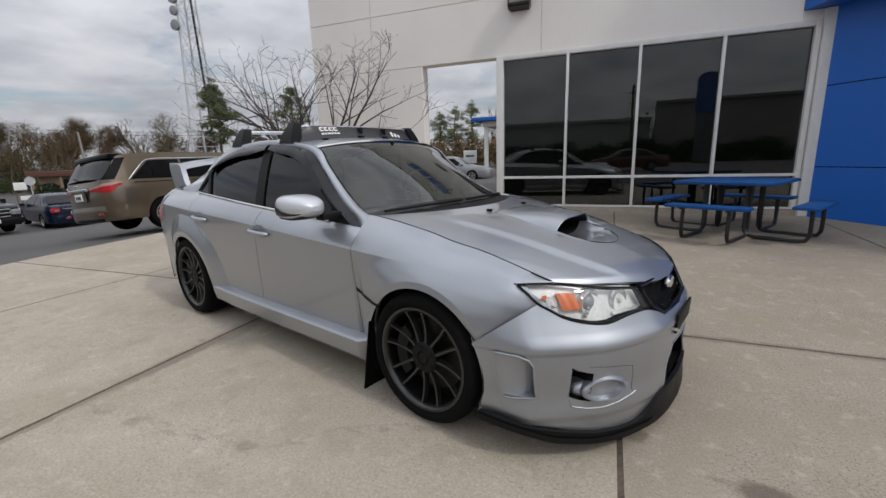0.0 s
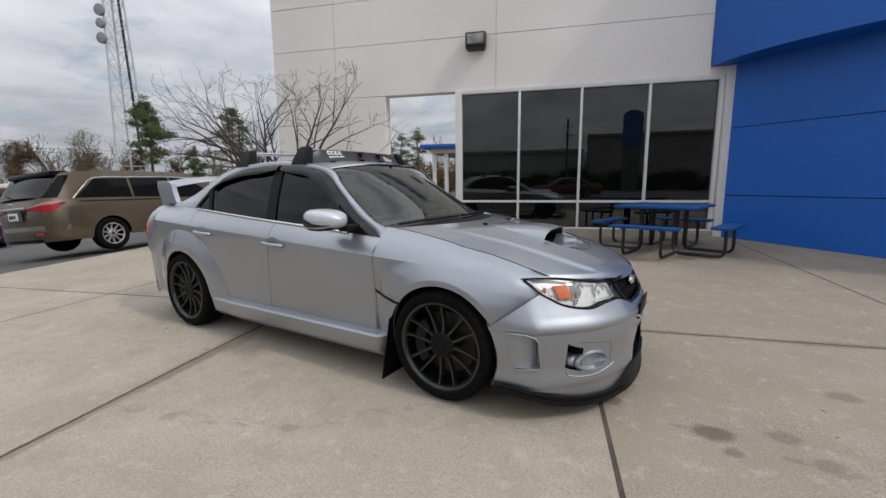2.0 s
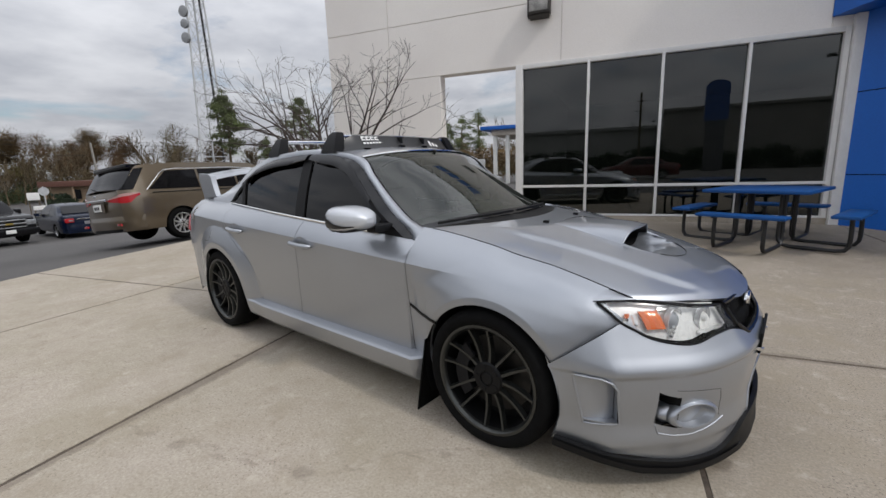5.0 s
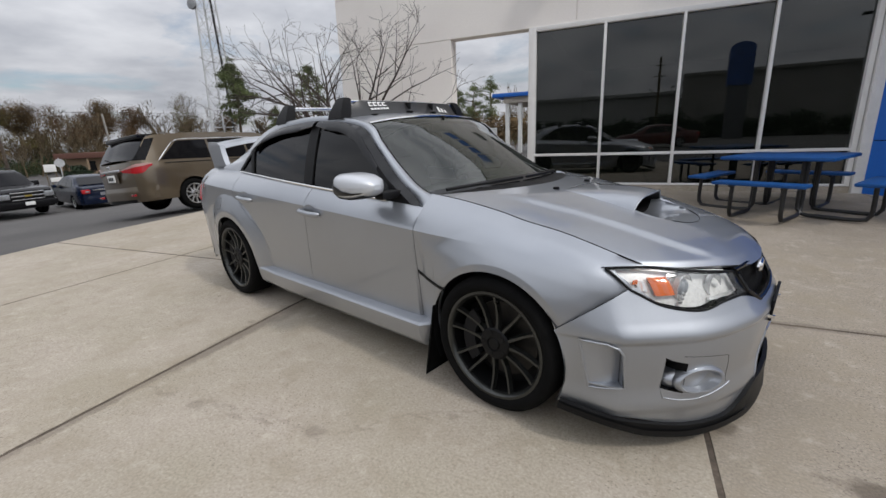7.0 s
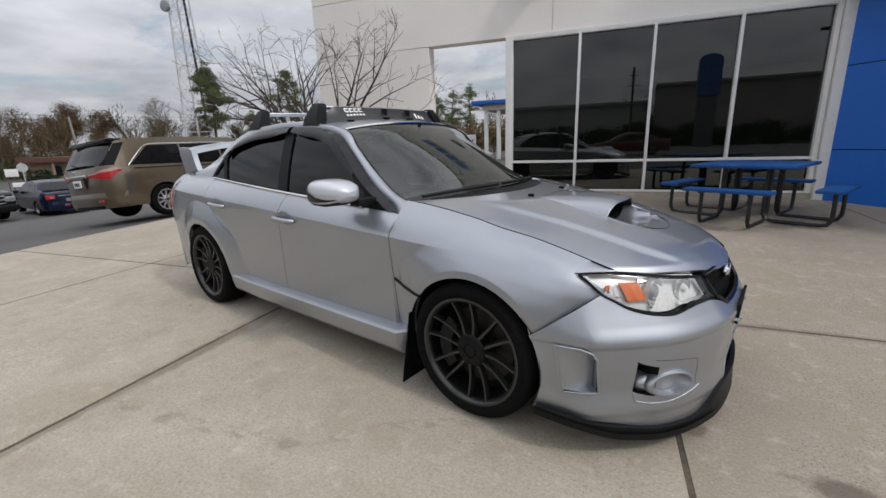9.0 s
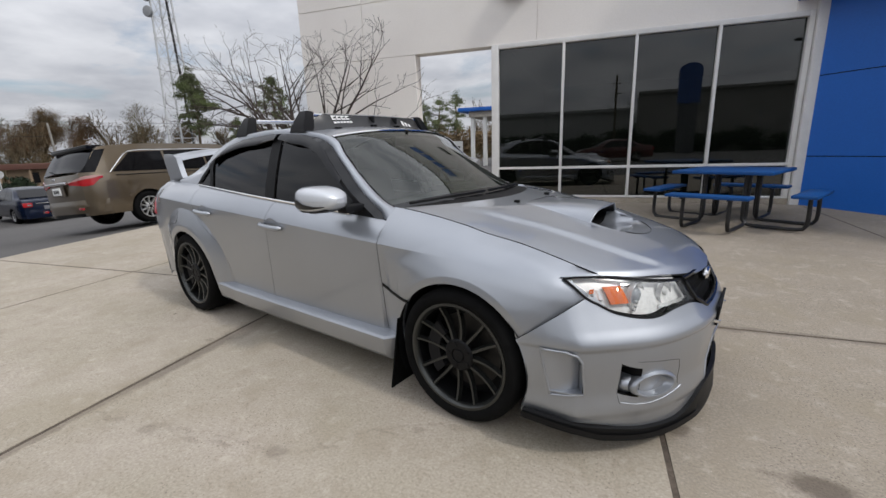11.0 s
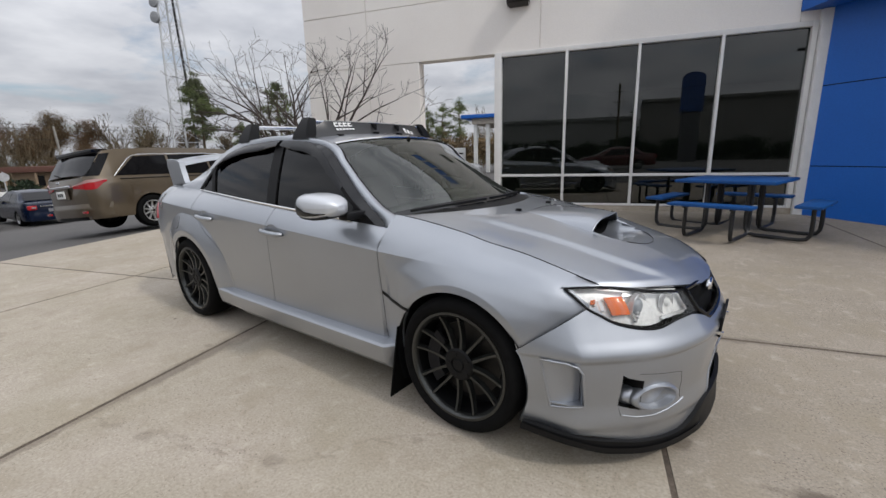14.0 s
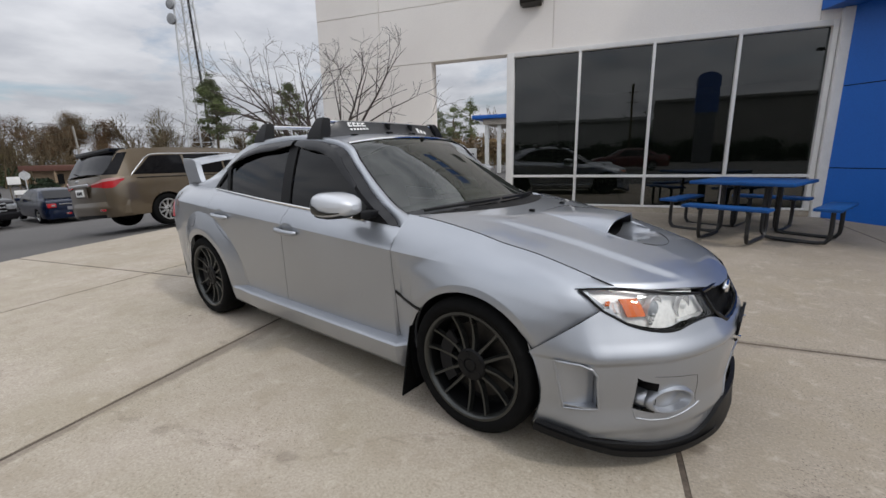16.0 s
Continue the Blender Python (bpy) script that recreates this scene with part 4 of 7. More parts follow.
DASH = material("dashboard plastic", (0.035, 0.034, 0.033), 0.7, var=0.2, fine=200, bump=0.0006)
SEAT_CLOTH = material("seat cloth", (0.03, 0.03, 0.032), 0.9, var=0.2, fine=300, bump=0.001)


def curve_u(pts, n):
    """n points along a smooth curve, evenly by the number of its points."""
    pts = [Vector(p) for p in pts]
    out = []
    for k in range(n):
        s = (len(pts) - 1) * k / (n - 1)
        i = min(int(s), len(pts) - 2)
        t = s - i
        p1, p2 = pts[i], pts[i + 1]
        p0 = pts[i - 1] if i else 2 * p1 - p2
        p3 = pts[i + 2] if i + 2 < len(pts) else 2 * p2 - p1
        out.append(0.5 * (2 * p1 + (p2 - p0) * t + (2 * p0 - 5 * p1 + 4 * p2 - p3) * t * t + (3 * p1 - p0 - 3 * p2 + p3) * t ** 3))
    return out


def belt_z(x):
    return 0.914 + 0.0585 * (-0.58 - x)


belt_v = lut([(-3.4, 0.63), (-3.0, 0.685), (-2.63, 0.715), (-1.5, 0.765), (-0.57, 0.757), (-0.4, 0.72)])
hood_v = lut([(-0.49, 0.70), (0.05, 0.672), (0.32, 0.655), (0.56, 0.63), (0.875, 0.50)])
hood_e = lut([(-0.49, 0.972), (-0.37, 0.961), (-0.065, 0.908), (0.055, 0.877), (0.22, 0.845), (0.32, 0.818), (0.56, 0.743), (0.80, 0.668), (0.875, 0.64)])
hood_c = lut([(-0.40, 0.990), (0.0, 0.948), (0.3, 0.888), (0.56, 0.818), (0.75, 0.752), (0.875, 0.688)])
wide = lut([(-3.35, 0.80), (-3.0, 0.864), (-2.6, 0.868), (-2.0, 0.857), (-1.0, 0.852), (-0.5, 0.852), (0.0, 0.848), (0.30, 0.832), (0.40, 0.812), (0.47, 0.775), (0.535, 0.726)])
shape = lut([(0, 0), (0.07, 0.5), (0.16, 0.80), (0.27, 0.95), (0.40, 1.0), (0.65, 0.955), (0.9, 0.88), (1.0, 0.85)])


def top_z(x):
    if x > -0.49:
        return hood_e(x) - 0.001
    if x < -2.63:
        return lerp(belt_z(-2.63), 1.045, min((-2.63 - x) / 0.4, 1))
    return belt_z(x)


def top_v(x):
    return hood_v(x) + 0.0005 if x > -0.49 else belt_v(x)


def crease_z(x):
    """Height of the shoulder line that runs through the door handles."""
    return 0.806 + 0.0495 * (-0.494 - x)


def shoulder(u, uc):
    """The door's section with its shoulder line at uc: a slope that faces the sky over a nearly upright face."""
    if u < uc:
        t = max(u, 0.0) / uc
        return 0.985 * (1.5 * t - 0.5 * t * t)
    t = (u - uc) / (1 - uc)
    return 0.985 - 0.44 * t ** 1.1


def side_v(x, z):
    zt, vt = top_z(x), top_v(x)
    u = (zt - z) / (zt - 0.28)
    uc = (zt - crease_z(x)) / (zt - 0.28)
    k = step(0.06, -0.44, x) * step(-3.3, -3.0, x)
    section = shape(u)
    if k > 0 and uc > 0.04:
        section = lerp(section, shoulder(u, uc), k)
    v = vt + (wide(x) - vt) * section
    # front arch: a flat lip, then a slope up to the fender; rear arch: a broad flare with a crisp foot
    r = math.hypot(x, z - AX_Z)
    v += 0.034 * max(0.0, min(1.0, 1 - (r - 0.384) / 0.15)) ** 1.35 * step(-0.02, 0.16, u)
    r = math.hypot(x - AX_R, z - AX_Z)
    v += 0.046 * min(1.0, max(0.0, (0.535 - r) / 0.135)) ** 0.85 * step(-0.02, 0.14, u)
    # the fender swells out past the edge of the door
    v += 0.012 * min(1.0, max(0.0, (x + 0.452 + 0.06 * (z - 0.7)) / 0.032)) * (1 - step(-0.36, 0.0, x)) * step(0.50, 0.60, z) * (1 - step(0.70, 0.80, z))
    return v


def low_z(x, sill):
    z = sill
    for ax in (0.0, AX_R):
        d = abs(x - ax)
        if d < ARCH:
            z = max(z, AX_Z + math.sqrt(ARCH * ARCH - d * d))
    return z


door_front = lut([(0.2, -0.488), (0.58, -0.488), (0.93, -0.478)])
door_mid = lut([(0.30, -1.526), (1.0, -1.462)])
door_rear = lut([(0.29, -2.055), (0.45, -2.08), (0.61, -2.17), (0.72, -2.30), (0.855, -2.445), (1.03, -2.545)])


HANDLES = ((-1.41, 0.822), (-2.285, 0.858))


def side_panel(name, s, xl, xr, sill, n, rows=36, top=top_z, label=""):
    """A body panel between two shut lines, on the side s (-1: right)."""
    grid = []
    for c in range(n + 1):
        col = []
        zt, zl = 0.9, 0.4
        for _ in range(6):
            zt, zl = top(lerp(xl(zt), xr(zt), c / n)), sill(lerp(xl(zl), xr(zl), c / n))
        zl = max(min(zl, zt), 0)
        zm = min(max(crease_z(lerp(xl(0.82), xr(0.82), c / n)), lerp(zt, zl, 0.6)), lerp(zt, zl, 0.06))
        upper = rows // 3
        for k in range(rows + 1):
            z = lerp(zt, zm, k / upper) if k < upper else lerp(zm, zl, (k - upper) / (rows - upper))
            x = lerp(xl(z), xr(z), c / n)
            col.append((x, s * side_v(x, z), z))
        grid.append(col)
    bm = sheet(grid, 0.014)
    gone = []
    for f in bm.faces:
        c = f.calc_center_median()
        if any(math.hypot((c.x - x - 0.005) / 0.052, (c.z - z - 0.002) / 0.037) < 1 for x, z in HANDLES):
            gone.append(f)
    bmesh.ops.delete(bm, geom=gone, context="FACES")
    return part(name, bm, SILVER, CAR, label, smooth=14)


def fender_low(x):
    if x > 0.300:
        return lerp(0.493, 0.672, (x - 0.300) / 0.235)
    return low_z(x, 0.175)


fender_end = lut([(0.4, 0.535), (0.672, 0.535), (0.742, 0.466), (1.0, 0.466)])


def fender_top(x):
    return top_z(x) if x < 0.466 else min(lerp(0.742, 0.676, (x - 0.466) / 0.069), top_z(x))


# ---- nose ----
nose_x = lut([(0.05, 0.925), (0.2, 0.94), (0.3, 0.945), (0.42, 0.955), (0.50, 0.948), (0.56, 0.912), (0.62, 0.88), (0.70, 0.84), (0.76, 0.78), (0.80, 0.70)])
nose_drop = lut([(0, 0), (0.15, 0.008), (0.30, 0.03), (0.42, 0.07), (0.52, 0.115), (0.62, 0.18), (0.70, 0.255), (0.77, 0.33), (0.825, 0.40), (0.85, 0.46), (0.866, 0.53), (0.875, 0.61)])
nose_w = lut([(0.05, 0.965), (0.25, 1.0), (0.5, 1.0), (0.62, 0.97), (0.745, 0.92)])
PLAN = [Vector((-nose_drop(v), v, 0)) for v in (0, 0.15, 0.30, 0.42, 0.52, 0.62, 0.70, 0.77, 0.825, 0.85, 0.866, 0.875)]
PLAN_A = curve3(PLAN, 201)
bump_top = lut([(0, 0.545), (0.2, 0.552), (0.28, 0.575), (0.333, 0.590), (0.42, 0.600), (0.5, 0.594), (0.58, 0.583), (0.635, 0.594), (0.69, 0.615), (0.725, 0.650), (0.745, 0.677), (0.765, 0.669), (0.79, 0.652), (0.82, 0.630), (0.846, 0.602), (0.868, 0.552), (0.875, 0.492)])


def crease(z):
    """The rounded ledge along the bumper, under which its face falls back."""
    return -0.012 * step(0.492, 0.474, z) * (1 - step(0.30, 0.20, z)) - 0.006 * step(0.21, 0.17, z)


def nose(v, z, out=0.0):
    """The point of the nose's skin at the half-width v and height z, moved out by some metres."""
    av = abs(v)
    p = min(av / nose_w(z), 0.874)
    a, b = max(p - 0.004, 0), min(p + 0.004, 0.875)
    slope = (nose_drop(b) - nose_drop(a)) / (b - a)
    n = Vector((1, slope)).normalized()
    out += crease(z)
    return Vector((nose_x(z) - nose_drop(p) + out * n.x, math.copysign(av + out * n.y, v) if av > 1e-6 else 0.0, z))


TIP = []
for k in range(-1, 9):
    x = lerp(0.462, 0.556, k / 8)
    TIP.append((Vector((x, hood_v(x) + 0.004, hood_e(x) - 0.004)), nose(lerp(0.728, 0.632, k / 8), 0.745, 0.002)))


for s in (-1, 1):
    side_panel("front_fender", s, lambda z: door_front(z) + 0.0018, fender_end, fender_low, 100, 54, fender_top)
    tip = [[(lerp(a.x, b.x, k / 4), s * lerp(a.y, b.y, k / 4), lerp(a.z, b.z, k / 4) + 0.004 * math.sin(math.pi * k / 4)) for k in range(5)] for a, b in TIP]
    part("fender_tip", sheet(tip, 0.01), SILVER, CAR, smooth=40)
    side_panel("front_door", s, lambda z: door_mid(z) + 0.0018, lambda z: door_front(z) - 0.0018, lambda x: 0.315, 96)
    side_panel("rear_door", s, lambda z: door_rear(z) + 0.0018, lambda z: door_mid(z) - 0.0018, lambda x: low_z(x, 0.315), 88)
    side_panel("rear_quarter_panel", s, lambda z: -3.34, lambda z: door_rear(z) - 0.0018, lambda x: low_z(x, 0.30) if x > -2.97 else 0.24, 100, 54)
    # sill skirt with its ledge
    prof = [(0.780, 0.330), (0.826, 0.326), (0.862, 0.312), (0.872, 0.300), (0.868, 0.262), (0.852, 0.20), (0.82, 0.165), (0.76, 0.16)]
    rows = [[(x, s * (v - 0.012 * step(-1.95, -2.15, x) - 0.055 * step(-0.462, -0.405, x)), z) for x in [-0.405, -0.425, -0.445, -0.46] + [lerp(-0.47, -2.24, i / 40) for i in range(41)]] for v, z in prof]
    part("side_skirt", sheet(rows, 0.01), SILVER, CAR, smooth=25)
    # black vent strip behind the front wheel
    rows = []
    for k in range(3):
        rows.append([(x, s * (side_v(x, zz) + 0.004), zz) for x, zz in [(lerp(-0.483, -0.283, i / 12), lerp(0.592, 0.545, (i / 12) ** 0.7) - 0.008 * k) for i in range(13)]])
    part("fender_vent", sheet(rows, 0.008), BLACK_TRIM, CAR, "black vent slot behind the front wheel")
    # mud flap
    rows = [[(lerp(-0.350, -0.408, k / 6), s * lerp(0.62, 0.872 + 0.015 * (k / 6), i / 6), lerp(0.44, 0.045, k / 6)) for i in range(7)] for k in range(7)]
    part("mud_flap", sheet(rows, 0.008), RUBBER, CAR, "black rubber mud flap")
    # wheel arch liners
    for ax in (0.0, AX_R):
        rows = [[(ax + (ARCH + 0.004) * math.cos(a), s * v, AX_Z + (ARCH + 0.004) * math.sin(a)) for a in [math.pi * (i / 24 * 1.3 - 0.15) for i in range(25)]] for v in (0.868 if ax == 0.0 else 0.826, 0.78, 0.58)]
        part("arch_liner", sheet(rows), BLACK_TRIM, CAR)
        part("inner_arch", boxed((ax - 0.36, s * 0.60 - 0.04, 0.15), (ax + 0.36, s * 0.60 + 0.04, 0.72)), DARK_VOID, CAR)
    # fuel flap seam, on the right alone, and the seam of the rear bumper
    if s < 0:
        part("fuel_flap_seam", tube(bmesh.new(), curve3([(x, s * (side_v(x, z) + 0.0005), z) for x, z in ((-2.70, 0.835), (-2.715, 0.77), (-2.735, 0.74), (-2.77, 0.731), (-2.86, 0.727))], 14), 0.0014, 5), BLACK_TRIM, CAR)
    part("bumper_seam", tube(bmesh.new(), [(x, s * (side_v(x, z) + 0.0005), z) for x, z in ((-2.93, 0.71), (-2.925, 0.66), (-2.915, 0.60), (-2.905, 0.56))], 0.0014, 5), BLACK_TRIM, CAR)
    wheel_parts(CAR, 0.0, s * 0.762, AX_Z, AX_Z, 0.235, 0.252, 6, GUNMETAL, s, twin=0.215, spoke_w=0.022, phase=100)
    wheel_parts(CAR, AX_R, s * 0.765, AX_Z, AX_Z, 0.235, 0.252, 6, GUNMETAL, s, twin=0.215, spoke_w=0.022, phase=100)
    for ax in (0.0, AX_R):
        bm = bmesh.new()
        rows = [[(ax + r * math.cos(a), s * (0.80 - dy), AX_Z + r * math.sin(a)) for r, dy in ((0.115, 0.0), (0.118, -0.035), (0.185, -0.035), (0.19, 0.0))] for a in [lerp(2.3, 3.9, i / 8) for i in range(9)]]
        part("brake_caliper", sheet(rows, 0.02, bm), material("black caliper", (0.008, 0.008, 0.009), 0.6, spec=0.2), CAR)

VENT = [(0.402, 0.478), (0.50, 0.476), (0.540, 0.462), (0.558, 0.435), (0.566, 0.295), (0.50, 0.290), (0.445, 0.286)]  # along x and z
FOG = [(0.716, 0.410), (0.648, 0.404), (0.648, 0.33), (0.648, 0.284), (0.716, 0.284), (0.716, 0.33)]
INTAKE = [(-0.15, 0.392), (0.15, 0.392), (0.235, 0.190), (-0.235, 0.190)]
GRILLE = [(-0.285, 0.60), (-0.315, 0.685), (0, 0.69), (0.315, 0.685), (0.285, 0.60), (0.22, 0.553), (-0.22, 0.553)]


def skin(x, z, out=0.0):
    """The point of the bumper's flank at a place along the car."""
    lo, hi = 0.60, 0.874
    for _ in range(24):
        m = (lo + hi) / 2
        if nose(m, z).x > x:
            lo = m
        else:
            hi = m
    p = nose(lo, z, out)
    return Vector((p.x, p.y, p.z))


def inside(poly, v, z):
    hit = False
    for (a, b), (c, d) in zip(poly, poly[1:] + poly[:1]):
        if (b > z) != (d > z) and v < (c - a) * (z - b) / (d - b) + a:
            hit = not hit
    return hit


def front_bumper():
    bm = bmesh.new()

    def place(p, z):
        q = nose(p.y * nose_w(z), z)
        if p.y > 0.80:
            # the end meets the wheel arch
            x_arch = math.sqrt(max(ARCH ** 2 - (z - AX_Z) ** 2, 0)) if abs(z - AX_Z) < ARCH else 0.3
            t = step(0.82, 0.875, p.y)
            q = Vector((lerp(q.x, max(x_arch, 0.302), t), lerp(q.y, 0.882, t * step(0.2, 0.5, z) * 0.6), z))
        return q

    rows = 84
    grid = []
    cols = [(-1, p) for p in PLAN_A[:0:-1]] + [(1, p) for p in PLAN_A]
    for s, p in cols:
        zt = bump_top(p.y)
        for _ in range(14 if p.y > 0.745 else 0):
            zt = lerp(zt, min(0.493 + (place(p, zt).x - 0.30) * 0.762, 0.674), 0.6)
        zl = lerp(0.095, 0.175, step(0.55, 0.87, p.y))
        col = []
        for k in range(rows + 1):
            z = lerp(zt, zl, k / rows)
            q = place(p, z)
            col.append((q.x, s * q.y, z))
        grid.append(col)
    vs = [[bm.verts.new(p) for p in col] for col in grid]
    mid = [nose(0.69, lerp(bump_top(0.69), lerp(0.095, 0.175, step(0.55, 0.87, 0.69)), k / rows)).z for k in range(rows + 1)]
    fog_rows = (min(k for k in range(rows) if mid[k] < 0.408), min(k for k in range(rows) if mid[k] < 0.284))
    for a, b, pair in zip(vs, vs[1:], zip([c[1] for c in cols], [c[1] for c in cols[1:]])):
        for k in range(rows):
            c = (a[k].co + b[k + 1].co) / 2
            if fog_rows[0] <= k < fog_rows[1] and all(0.6475 < p.y < 0.7165 for p in pair):
                continue
            if (abs(c.y) > 0.6 and inside(VENT, c.x, c.z)) or inside(INTAKE, c.y, c.z):
                continue
            bm.faces.new((a[k], a[k + 1], b[k + 1], b[k]))
    lone = [v for v in bm.verts if not v.link_faces]
    bmesh.ops.delete(bm, geom=lone, context="VERTS")
    bump = part("front_bumper", bm, SILVER, CAR, smooth=40)

    def rim(poly, s, rad, mat, name, out=0.0, at=nose, shut=True):
        pts = []
        for (a, b), (c, e) in list(zip(poly, poly[1:] + poly[:1]))[:None if shut else -1]:
            for i in range(6):
                pts.append(at(lerp(a, c, i / 6), lerp(b, e, i / 6), out))
        pts = [Vector((p.x, s * p.y, p.z)) for p in pts]
        part(name, tube(bmesh.new(), pts + (pts[:1] if shut else []), rad, 8, not shut), mat, bump, smooth=60)

    def pocket(poly, s, depth, mat, name):
        rows = []
        for d in (0.0, 0.5, 1.0):
            row = []
            for a, b in poly + poly[:1]:
                q = nose(a, b)
                row.append((q.x - depth * d, s * (q.y - 0.25 * depth * d * (1 if poly is not INTAKE else 0)), q.z))
            rows.append(row)
        bm = sheet(rows)
        last = [bm.verts.new(p) for p in rows[-1][:-1]]
        bm.faces.new(last)
        part(name, bm, mat, bump)

    for s in (-1, 1):
        rim(VENT[:5] + VENT[5:], s, 0.005, SILVER, "vent_rim", 0.0, skin)
        # the side vent: a scooped panel that ends in a step
        rows = []
        for i in range(11):
            x = lerp(0.400, 0.556, i / 10)
            rows.append([(q.x, s * q.y, q.z) for q in [skin(x + 0.03 * (1 - i / 10) * k / 8, lerp(0.485, 0.284, k / 8), -0.042 * (i / 10) ** 1.4) for k in range(9)]])
        part("vent_panel", sheet(rows), SILVER, bump, smooth=40)
        part("vent_floor", sheet([[(q.x, s * q.y, q.z) for q in [skin(lerp(0.44, 0.562, i / 6), 0.300 + 0.004 * (1 - i / 6), o) for o in (0.004, -0.05)]] for i in range(7)], 0.004), SILVER, bump)
        part("vent_step", sheet([[(q.x, s * q.y, q.z) for q in [skin(0.558, z, o) for o in (0.0, -0.055)]] for z in [lerp(0.29, 0.46, k / 6) for k in range(7)]]), SILVER, bump)
        pocket(FOG, s, 0.10, BLACK_TRIM, "fog_recess")
        rim([(0.712, 0.284), (0.705, 0.250), (0.66, 0.236), (0.60, 0.231), (0.54, 0.238), (0.47, 0.252), (0.44, 0.262)], s, 0.0035, SILVER, "fog_rim", 0.0, shut=False)
        # seam of the blanking panel
        rim([(0.664, 0.422), (0.60, 0.412), (0.53, 0.402), (0.485, 0.392), (0.472, 0.35), (0.47, 0.30), (0.465, 0.262)], s, 0.0009, BLACK_TRIM, "panel_seam", 0.0, shut=False)
        # blank silver pod with its flat cap, and the panel that fills the inner half of the recess
        c = nose(0.602, 0.316, 0.004)
        m = Matrix.Translation((c.x, s * c.y, c.z)) @ pose(0, 0, 0, 0, -6, s * 44) @ pose(0, 0, 0, -s * 5) @ Matrix.Diagonal((1, 1.36, 0.68, 1))
        bm = lathe([(0.056, 0.010), (0.060, 0.019), (0.066, 0.020), (0.073, 0.012), (0.077, -0.004), (0.076, -0.03), (0.070, -0.085)], 40, "x", caps=False)
        bmesh.ops.transform(bm, matrix=m, verts=bm.verts)
        part("fog_pod", bm, SILVER, bump, smooth=50)
        bm = lathe([(0.002, -0.010), (0.046, -0.008), (0.052, 0.000), (0.057, 0.011)], 40, "x", caps=False)
        bmesh.ops.transform(bm, matrix=m, verts=bm.verts)
        part("fog_cap", bm, SILVER, bump, smooth=50)
        # the pod's flank, running back into the opening
        c = nose(0.656, 0.306, -0.040)
        bm = lathe([(0.004, 0.040), (0.035, 0.036), (0.058, 0.024), (0.070, 0.006), (0.074, -0.03)], 32, "x", caps=False)
        bmesh.ops.transform(bm, matrix=Matrix.Translation((c.x, s * c.y, c.z)) @ pose(0, 0, 0, 0, 0, s * 46) @ Matrix.Diagonal((1, 1.0, 0.56, 1)), verts=bm.verts)
        part("fog_shell", bm, SILVER, bump, smooth=50)
    rim(INTAKE, 1, 0.0045, SILVER, "intake_rim", 0.0)
    pocket(INTAKE, 1, 0.10, BLACK_TRIM, "intake_recess")
    # black lip under the bumper
    lip_t = lut([(0, 0.205), (0.22, 0.205), (0.28, 0.190), (0.33, 0.160), (0.372, 0.132), (0.41, 0.114), (0.45, 0.106), (0.62, 0.118), (0.74, 0.143), (0.83, 0.173), (0.875, 0.20)])
    lip_b = lut([(0, 0.058), (0.45, 0.060), (0.62, 0.066), (0.74, 0.085), (0.83, 0.133), (0.875, 0.165)])
    rows = []
    for s, p in cols[::2] + [cols[-1]]:
        v = p.y
        zt, zb = lip_t(v), lip_b(v)
        row = []
        for z, o in ((zt, -0.008), (zt - 0.004, 0.010), (lerp(zt, zb, 0.35), 0.013), (lerp(zt, zb, 0.7), 0.018), (zb + 0.03, 0.023), (zb + 0.004, 0.028), (zb, 0.024), (zb, -0.06)):
            q = nose(v * nose_w(z), z, o - crease(z))
            x = max(q.x, 0.335)
            row.append((x, s * q.y, z))
        rows.append(row)
    part("front_lip", sheet(rows), BLACK_TRIM, CAR, "matt black front lip", smooth=40)
    # grille with mesh, frame and emblem
    back = [[nose(lerp(-0.31, 0.31, i / 20), lerp(0.55, 0.70, k / 6), -0.045) for i in range(21)] for k in range(7)]
    g = part("grille", sheet(back), BLACK_TRIM, CAR, "black mesh grille")
    rim_p = []
    for (a, b), (c, d) in zip(GRILLE, GRILLE[1:] + GRILLE[:1]):
        rim_p += [nose(lerp(a, c, i / 5), lerp(b, d, i / 5), -0.004) for i in range(5)]
    part("grille_frame", tube(bmesh.new(), rim_p + rim_p[:1], 0.011, 8, False), GLOSS_BLACK, g)
    for k in range(-14, 15):
        for d in (-1, 1):
            pts = [nose(k * 0.03 + d * 0.04 * t, lerp(0.555, 0.69, t), -0.03) for t in (0, 0.5, 1) if abs(k * 0.03 + d * 0.04 * t) < 0.31]
            if len(pts) == 3:
                part("mesh_wire", tube(bmesh.new(), pts, 0.0028, 5), BLACK_TRIM, g)
    bm = lathe([(0.003, 0.010), (0.03, 0.008), (0.037, 0.0), (0.037, -0.01)], 28, "x")
    c = nose(0.0, 0.64, 0.004)
    bmesh.ops.transform(bm, matrix=Matrix.Translation(c) @ Matrix.Diagonal((1, 1.7, 0.85, 1)), verts=bm.verts)
    part("emblem", bm, CHROME, g, "oval chrome emblem")
    # plate holder
    m = pose(0.944, 0, 0.487, 0, 4, 0)
    part("plate_holder", boxed((-0.006, -0.155, -0.048), (0.006, 0.155, 0.046), 0.004, m), BLACK_TRIM, CAR, "black plate holder, empty")
    for s in (-1, 1):
        part("plate_bolt", boxed((-0.02, s * 0.15 - 0.006, -0.035), (0.016, s * 0.15 + 0.006, -0.018), 0.003, m), CHROME, CAR)


front_bumper()

